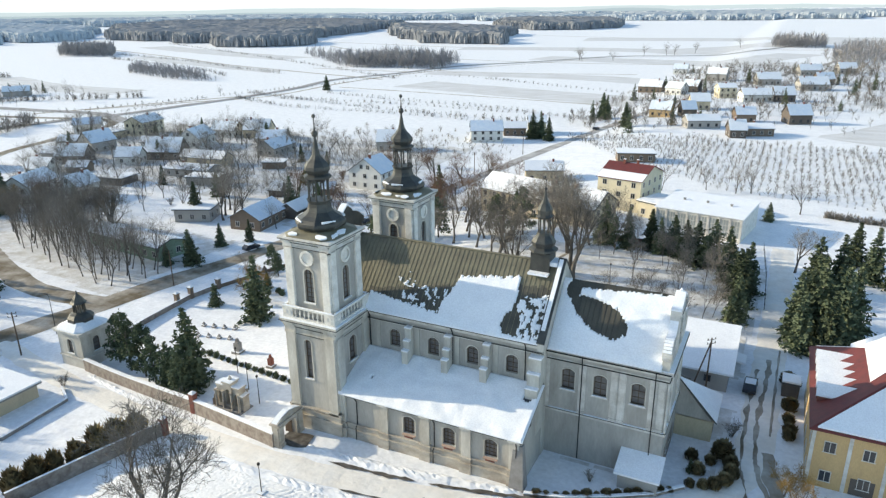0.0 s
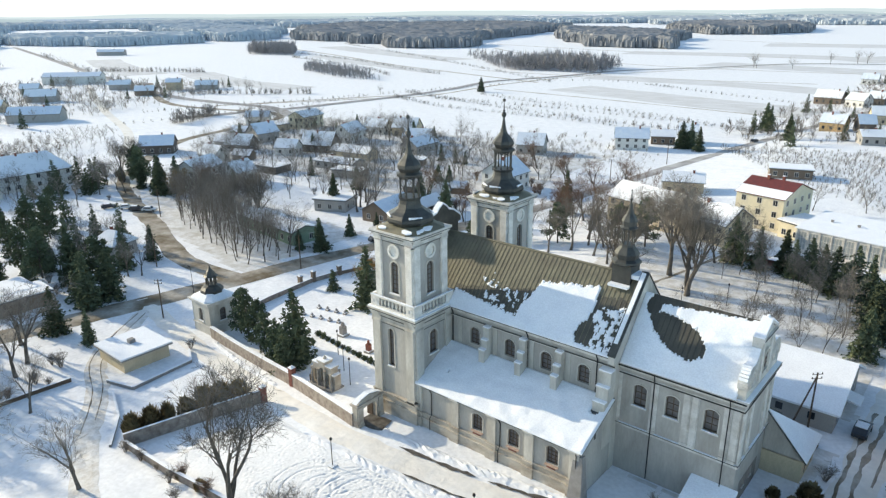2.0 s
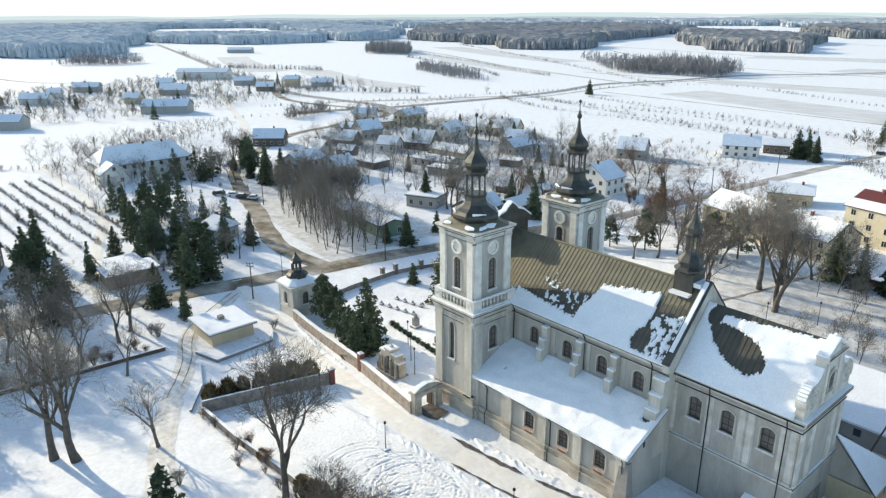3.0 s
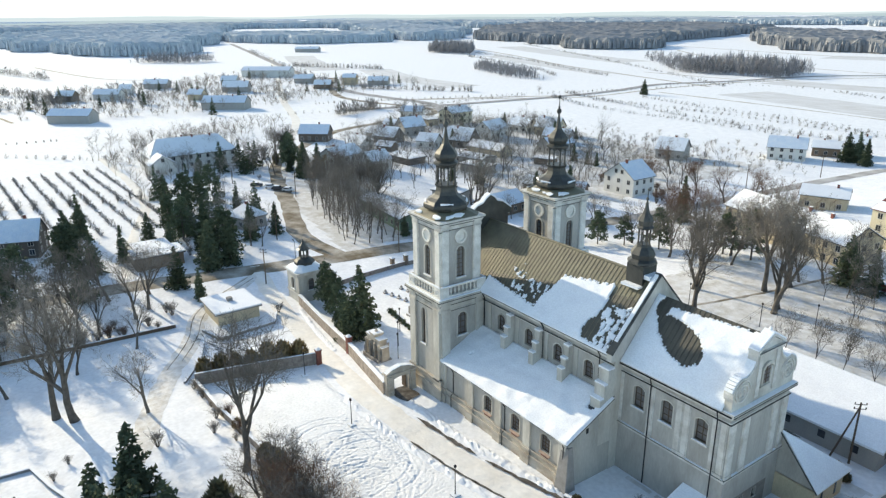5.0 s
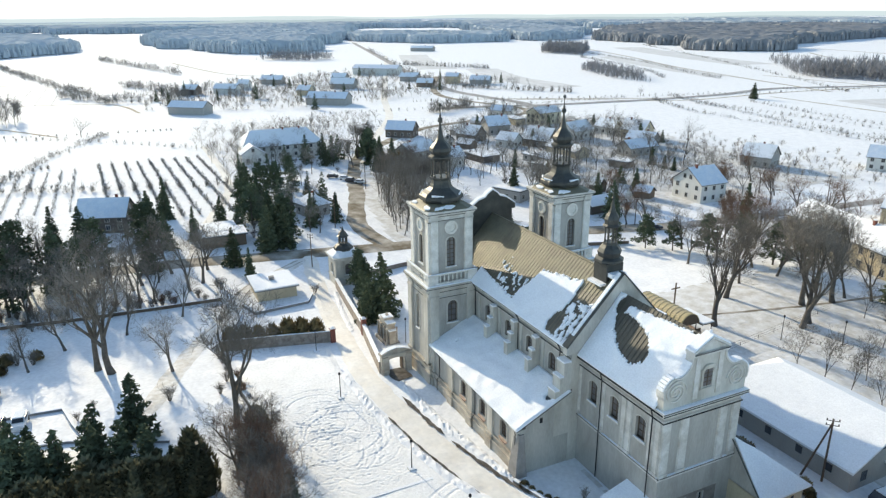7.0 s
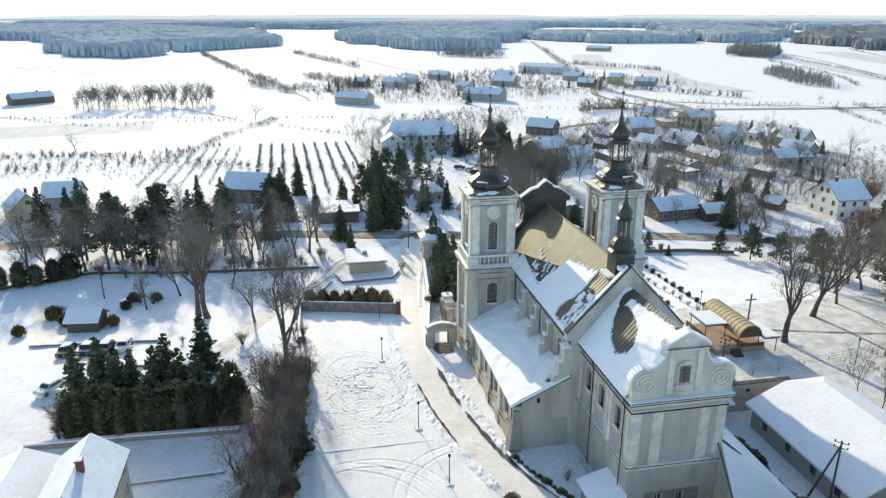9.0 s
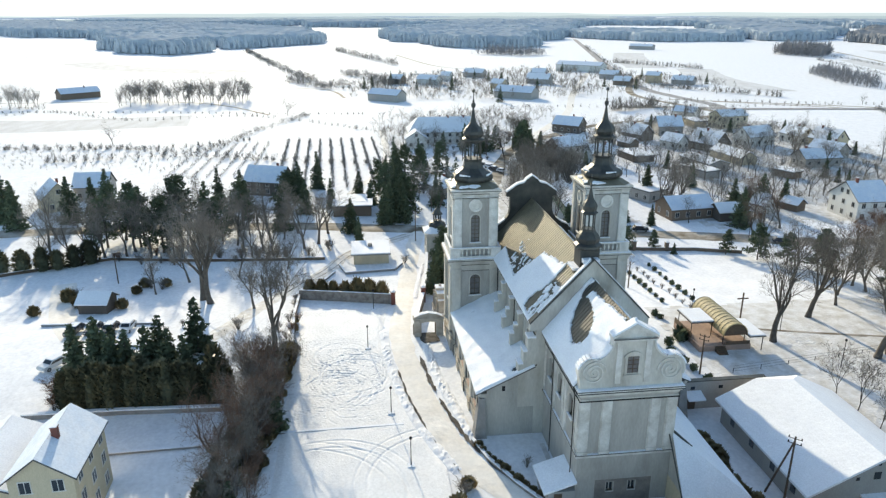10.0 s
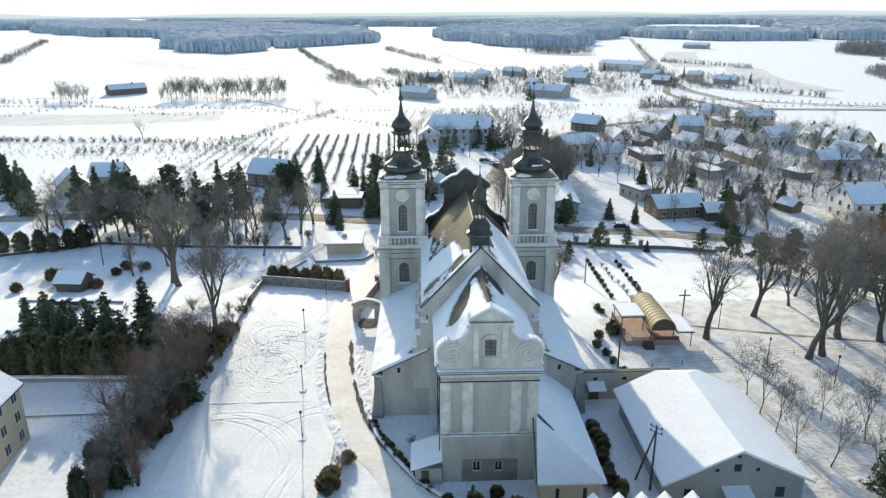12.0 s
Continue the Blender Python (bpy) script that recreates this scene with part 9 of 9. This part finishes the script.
# ---- walls, fences, poles, cars, small things ----
def wall_run(name, label, pts, height, thick, mat, cap=0.14, piers=(), pier_mat="brick_red"):
    ob = thing(name, label, name.split("_")[-1], kind="structure")
    for i in range(len(pts) - 1):
        a, b = Vector(pts[i]), Vector(pts[i + 1])
        n = max(1, int((b - a).length / 3))
        d = (b - a).normalized()
        w = Vector((-d.y, d.x)) * thick / 2
        for k in range(n):
            p, q = a.lerp(b, k / n), a.lerp(b, (k + 1) / n)
            zp, zq = terrain(p.x, p.y), terrain(q.x, q.y)
            g, s = Geo(), Geo()
            c = [p - w, q - w, q + w, p + w]
            zz = [zp, zq, zq, zp]
            g.hexa([(v.x, v.y, z - 0.5) for v, z in zip(c, zz)] + [(v.x, v.y, z + height) for v, z in zip(c, zz)])
            bay = part("wall_bay", g, mat, ob)
            if cap:
                c = [p - w * 1.2, q - w * 1.2, q + w * 1.2, p + w * 1.2]
                s.hexa([(v.x, v.y, z + height) for v, z in zip(c, zz)] + [(v.x, v.y, z + height + cap) for v, z in zip(c, zz)])
                part("snow_cap", s, "roof_snow", bay)
    for x, y, h in piers:
        z = terrain(x, y)
        g = Geo()
        g.box(x - 0.4, x + 0.4, y - 0.4, y + 0.4, z - 0.5, z + h)
        g.box(x - 0.5, x + 0.5, y - 0.5, y + 0.5, z + h, z + h + 0.15)
        pr = part("pier", g, pier_mat, ob)
        g = Geo()
        g.lathe([(0.62, z + h + 0.15), (0.5, z + h + 0.32), (0.1, z + h + 0.5)], 4, x, y, math.pi / 4)
        part("snow_cap", g, "roof_snow", pr)
    return ob


wall_run("churchyard_wall", "rubble stone churchyard wall with brick piers and snow cap", [(-53.2, 57.1), (-62, 58.6), (-70.1, 60.1), (-80, 61.4), (-90, 62.6), (-97.4, 63.4)], 2.0, 0.55, "rubble", 0.12, ((-70.1, 60.1, 2.9),))
wall_run("plot_wall", "weathered grey-brown plot wall with a red brick end pier", [(-69.8, 54.0), (-72.3, 46.5), (-75.3, 36.2)], 2.0, 0.25, "rubble", 0.06, ((-69.6, 54.3, 2.4),))
wall_run("kiosk_kerb", "low concrete kerb round the kiosk plot", [(-96, 43.5), (-90.6, 45), (-91.6, 55.6), (-95.5, 57.6)], 0.5, 0.3, "concrete", 0.1)
wall_run("plot_kerb", "low snow-capped kerb along the rutted track", [(-92, 42.5), (-84, 39.5), (-77, 35)], 0.4, 0.3, "concrete", 0.08)
wall_run("cemetery_wall", "low dark churchyard wall with brick shrine piers", [(-103, 99), (-101.5, 104), (-98, 116), (-96.5, 128), (-93, 138)], 0.8, 0.35, "wall_brown", 0.12, ((-100.7, 106.5, 2.1), (-98.6, 113.6, 2.2), (-97.3, 121.2, 2.0), (-102.8, 99, 2.0)), "wall_brown")
wall_run("street_wall", "low wall along the junction side of the churchyard", [(-101, 69.5), (-103, 80), (-104, 92), (-103, 99)], 1.0, 0.35, "rubble", 0.1, ((-104, 89, 2.3), (-104, 92.6, 2.3)), "wall_brown")
wall_run("yard_wall", "low dark field wall with scrub behind", [(-98, -30), (-104, -16), (-106.5, -9), (-103, 12), (-101.6, 27), (-100.9, 40)], 0.7, 0.3, "wood", 0.05)
wall_run("square_kerb", "low stone strip across the snowy square", [(-26.1, 37.6), (-26.2, 53.5)], 0.2, 0.35, "rubble", 0.03)
wall_run("lane_kerb", "stone edging round the choir garden", [(-21.6, 61.9), (-17.4, 63.2), (-12.6, 65.6), (-8.4, 68.2), (-5.5, 71)], 0.35, 0.35, "rubble", 0.12)
wall_run("terrace_kerb", "low kerb of the parking terrace", [(-66.5, -8), (-65.5, 4), (-64.5, 13), (-58.5, 14.5), (-52.5, 16.5)], 0.4, 0.3, "concrete", 0.1)
wall_run("garden_kerb", "low kerb beside the yard drive", [(-56, 4), (-54, 14), (-48, 26)], 0.3, 0.25, "concrete", 0.1)
wall_run("park_wall", "red brick park wall behind the young trees", [(-37, 156), (-20, 155), (-8, 152)], 1.4, 0.3, "brick_red", 0.1)


wall_run("boundary_wall", "low dark rubble wall between the square and the yard", [(-75.3, 36.2), (-64, 36.2), (-49, 37.2), (-38, 36.7), (-27, 35.4), (-16, 34.6)], 1.1, 0.35, "rubble", 0.05)
wall_run("hedge_kerb", "low snow-capped wall at the foot of the hedge", [(-33.6, 3), (-33.3, 16.5), (-32.6, 29)], 0.7, 0.5, "concrete", 0.2)
wall_run("garden_edging", "low snow-capped edging across the garden", [(-23.9, 16), (-24.3, 28)], 0.3, 0.3, "concrete", 0.12)


def fence(label, pts, step=2.4, height=1.4, mat="iron"):
    ob = thing("fence", label, "fence", kind="structure")
    for i in range(len(pts) - 1):
        a, b = Vector(pts[i]), Vector(pts[i + 1])
        n = max(1, int((b - a).length / step))
        for k in range(n):
            p, q = a.lerp(b, k / n), a.lerp(b, (k + 1) / n)
            zp, zq = terrain(p.x, p.y), terrain(q.x, q.y)
            g = Geo()
            g.tube((p.x, p.y, zp - 0.3), (p.x, p.y, zp + height), 0.05, 0.05, 4)
            post = part("post", g, mat, ob)
            for h in (0.3, 0.75, 1.2):
                g = Geo()
                g.tube((p.x, p.y, zp + h), (q.x, q.y, zq + h), 0.02, 0.02, 3)
                part("rail", g, mat, post)
    return ob


fence("thin dark wire fence on the park lawn", [(-34, 103.5), (-36, 118), (-39, 140)], 4.0, 0.8)
fence("thin wire fence along the school drive", [(0, 128), (-0.5, 145), (-2, 165)])


def lamp_post(x, y, h=3.8, arm=0.0, square=True):
    z = terrain(x, y)
    ob = thing("lamp_post" if not arm else "street_lamp", "slim grey lamp post on a square snowy base" if square else "tall grey street lamp with a short arm", "lamp", "lamps", at=(x, y, z))
    g = Geo()
    g.tube((x, y, z - 0.2), (x, y, z + h), 0.07, 0.045, 8)
    part("pole", g, "iron", ob)
    g = Geo()
    if arm:
        g.tube((x, y, z + h), (x + arm, y, z + h + 0.25), 0.04, 0.04, 6)
        g.box(x + arm - 0.1, x + arm + 0.6, y - 0.14, y + 0.14, z + h + 0.2, z + h + 0.33)
    else:
        g.lathe([(0.05, z + h), (0.17, z + h + 0.1), (0.17, z + h + 0.32), (0.05, z + h + 0.45)], 8, x, y)
    part("lamp_head", g, "iron", ob)
    if square:
        g = Geo()
        g.box(x - 0.45, x + 0.45, y - 0.45, y + 0.45, z - 0.2, z + 0.22)
        part("base", g, "concrete", ob)
        g = Geo()
        g.box(x - 0.43, x + 0.43, y - 0.43, y + 0.43, z + 0.22, z + 0.32)
        part("snow_cap", g, "roof_snow", ob)


for x, y in ((-48.6, 49.2), (-29.0, 52.0), (-17.2, 53.8), (-66.5, 50.5)):
    lamp_post(x, y)
for x, y in ((-67, 67.8), (-62.5, 65.0), (-72.5, 71.5), (-34, 121), (-28, 128), (-47, 119), (-57, 108)):
    lamp_post(x, y, 4.2, 0.0, False)
for x, y, a in ((-34.8, 28.6, 0.7), (-114, 70, -0.9), (-122, 40, 0.9), (-104, 146, -0.9), (-95, 190, 0.9)):
    lamp_post(x, y, 7.5, a, False)


def utility_pole(x, y, h=8.5, stay=None, arms=True):
    z = terrain(x, y)
    ob = thing("utility_pole", "dark wooden utility pole with insulator arms", "pole", "utility poles", at=(x, y, z))
    g = Geo()
    g.tube((x, y, z - 0.3), (x, y, z + h), 0.14, 0.1, 8, True)
    part("pole", g, "wood", ob)
    if stay:
        g = Geo()
        g.tube((x + stay[0], y + stay[1], z - 0.3), (x, y, z + h - 0.5), 0.13, 0.1, 8)
        part("strut", g, "wood", ob)
    if arms:
        for k in range(2):
            g = Geo()
            g.tube((x - 0.5, y - 0.5, z + h - 0.25 - 0.6 * k), (x + 0.5, y + 0.5, z + h - 0.25 - 0.6 * k), 0.05, 0.05, 4, True)
            for s in (-0.45, 0.45):
                g.lathe([(0.06, z + h - 0.2 - 0.6 * k), (0.08, z + h - 0.05 - 0.6 * k), (0.03, z + h + 0.02 - 0.6 * k)], 6, x + s, y + s)
            part("crossarm", g, "iron", ob)


utility_pole(-6.0, 94.3, 8.4, (-2.0, -1.1))
utility_pole(-34.3, 98.4, 6.5)
utility_pole(-73.1, 102.3, 5.5, None, False)
utility_pole(-91, -2.8, 6.0)
for x, y in ((-112, 62), (-112.5, 96), (-105, 150), (-96, 215), (-93, 255), (-140, 76), (-178, 98), (-122, 20), (-125, -30)):
    utility_pole(x, y, 8.0)

# tall wooden cross on the lawn
cross = thing("wayside_cross", "tall dark wooden cross on the snowy lawn", "cross", at=(-52.4, 114.8, 0))
g = Geo()
g.box(-52.5, -52.3, 114.7, 114.9, -1.0, 4.9)
part("upright", g, "wood", cross)
g = Geo()
g.box(-52.48, -52.32, 113.8, 115.8, 3.7, 3.9)
part("crossbar", g, "wood", cross)


def car_model(paint, label):
    ob = thing("parked_car", label, "car", "parked cars")
    g = Geo()
    side = [(-2.05, 0.35), (2.05, 0.35), (2.1, 0.75), (1.9, 0.95), (1.0, 1.0), (0.45, 1.42), (-1.3, 1.45), (-1.9, 1.0), (-2.1, 0.9)]
    g.extrude([(x, -0.85, z) for x, z in side], (0, 1.7, 0))
    part("body", g, paint, ob)
    for s in (-1, 1):
        g = Geo()
        g.extrude([(0.9, s * 0.852, 1.0), (0.42, s * 0.852, 1.36), (-1.22, s * 0.852, 1.38), (-1.6, s * 0.852, 1.0)], (0, s * 0.012, 0))
        part("side_window", g, "pane", ob)
    g = Geo()
    g.extrude([(0.98, -0.72, 1.03), (0.98, 0.72, 1.03), (0.49, 0.66, 1.41), (0.49, -0.66, 1.41)], (0.03, 0, 0.03))
    part("windscreen", g, "pane", ob)
    g = Geo()
    g.extrude([(-1.86, -0.72, 1.03), (-1.86, 0.72, 1.03), (-1.35, 0.66, 1.41), (-1.35, -0.66, 1.41)], (-0.03, 0, 0.03))
    part("rear_window", g, "pane", ob)
    for x in (-1.3, 1.3):
        for s in (-1, 1):
            g = Geo()
            ring = [(x + 0.33 * math.cos(2 * math.pi * k / 14), s * 0.72, 0.33 + 0.33 * math.sin(2 * math.pi * k / 14)) for k in range(14)]
            g.extrude(ring, (0, s * 0.17, 0))
            wh = part("tyre", g, "rubber", ob)
            g = Geo()
            ring = [(x + 0.19 * math.cos(2 * math.pi * k / 10), s * 0.89, 0.33 + 0.19 * math.sin(2 * math.pi * k / 10)) for k in range(10)]
            g.extrude(ring, (0, s * 0.02, 0))
            part("rim", g, "concrete", wh)
    for s in (-1, 1):
        g = Geo()
        g.box(2.04, 2.12, s * 0.6 - 0.16, s * 0.6 + 0.16, 0.62, 0.78)
        part("headlight", g, "trim", ob)
    g = Geo()
    g.extrude([(-1.25, -0.7, 1.455), (0.4, -0.7, 1.43), (0.4, 0.7, 1.43), (-1.25, 0.7, 1.455)], (0, 0, 0.1))
    part("snow_cover", g, "roof_snow", ob)
    return ob


def park(model, x, y, deg):
    m = Matrix.Translation((x, y, terrain(x, y) + 0.08)) @ Matrix.Rotation(radians(deg), 4, 'Z')
    return copy_thing(model, m)


white_car = car_model("car_white", "white parked car with snow on its roof")
white_car.matrix_basis = Matrix.Translation((-48.3, 1.2, terrain(-48.3, 1.2) + 0.08)) @ Matrix.Rotation(radians(-30), 4, 'Z')
dark_car = car_model("car_dark", "dark parked car with snow on its roof")
dark_car.matrix_basis = Matrix.Translation((-62, -0.8, terrain(-62, -0.8) + 0.08)) @ Matrix.Rotation(radians(-8), 4, 'Z')
park(dark_car, -62.2, 2.3, -5)
park(dark_car, -62.0, 5.1, -6)
park(white_car, -62.3, 7.9, -5)
park(dark_car, -0.3, 97.5, 88)
park(dark_car, -113.2, 121, 78)
park(dark_car, -99.5, 152, 75)
park(dark_car, -80.5, 318, 80)
for i, (x, y) in enumerate(((-186, 99), (-190, 97), (-194, 96), (-199, 93))):
    park((white_car, dark_car)[i % 2], x, y, 40 + 10 * i)

house((-72.6, -4.0), (-72.0, 1.2), 4.5, 2.2, 1.4, "wall_dark", chimney=0, name="garden_shed", label="small dark timber shed under snow", windows=False)

# gravestones and small memorials
def memorial(x, y, h, w, mat, label):
    z = terrain(x, y)
    ob = thing("memorial", label, "memorial", "memorials", at=(x, y, z))
    g = Geo()
    g.box(x - w, x + w, y - w, y + w, z - 0.3, z + 0.35)
    part("base", g, "concrete", ob)
    g = Geo()
    g.box(x - w * 0.6, x + w * 0.6, y - w * 0.6, y + w * 0.6, z + 0.35, z + h * 0.7)
    g.lathe([(w * 0.7, z + h * 0.7), (w * 0.45, z + h * 0.8), (w * 0.3, z + h)], 6, x, y)
    part("shaft", g, mat, ob)
    g = Geo()
    g.box(x - w * 0.95, x + w * 0.95, y - w * 0.95, y + w * 0.95, z + 0.35, z + 0.43)
    part("snow_cap", g, "roof_snow", ob)


memorial(-78, 77.6, 2.6, 0.8, "concrete", "grey stone wayside memorial in the snow")
memorial(-68.7, 74.9, 2.2, 0.6, "brick_red", "dark red stone memorial in the snow")
memorial(-68.2, 62.4, 2.0, 0.5, "wall_dark", "dark stone memorial beside the wall")
memorial(-99.5, 102, 1.8, 0.6, "wall_dark", "dark stone memorial by the wall")
memorial(-99.3, 109.5, 2.0, 0.6, "wall_dark", "dark stone memorial by the wall")
for i in range(9):
    memorial(-92 + 2.2 * (i % 5), 80 + 2.4 * (i // 5) + 0.3 * i, 0.9, 0.35, "concrete", "small grey gravestone with a snow cap")

# tyre tracks on the square
for k, (pts, wd) in enumerate((([(-17, 40), (-24, 43), (-27, 49), (-25, 54)], 0.22), ([(-15.5, 40.5), (-22.6, 43.6), (-25.6, 49.4), (-23.6, 54.6)], 0.22), ([(-10, 50), (-18, 52), (-24, 55)], 0.22),
                               ([(-10.5, 51.6), (-18, 53.4), (-23, 56)], 0.22), ([(-55, 44), (-44, 41), (-36, 44), (-34, 50), (-40, 52)], 0.3), ([(-53, 45), (-44, 42.6), (-37.5, 45), (-36, 49)], 0.3),
                               ([(-60, 47), (-50, 48), (-40, 47), (-33, 43)], 0.25), ([(-32, 39.5), (-36, 42), (-45, 45), (-58, 45)], 0.25))):
    solo("tyre_track_%d" % (k + 1), ribbon(pts, wd, 0.045, 0.1, 0.6, k, 2), "packed", "shallow tyre track pressed into snow", "track", kind="structure")
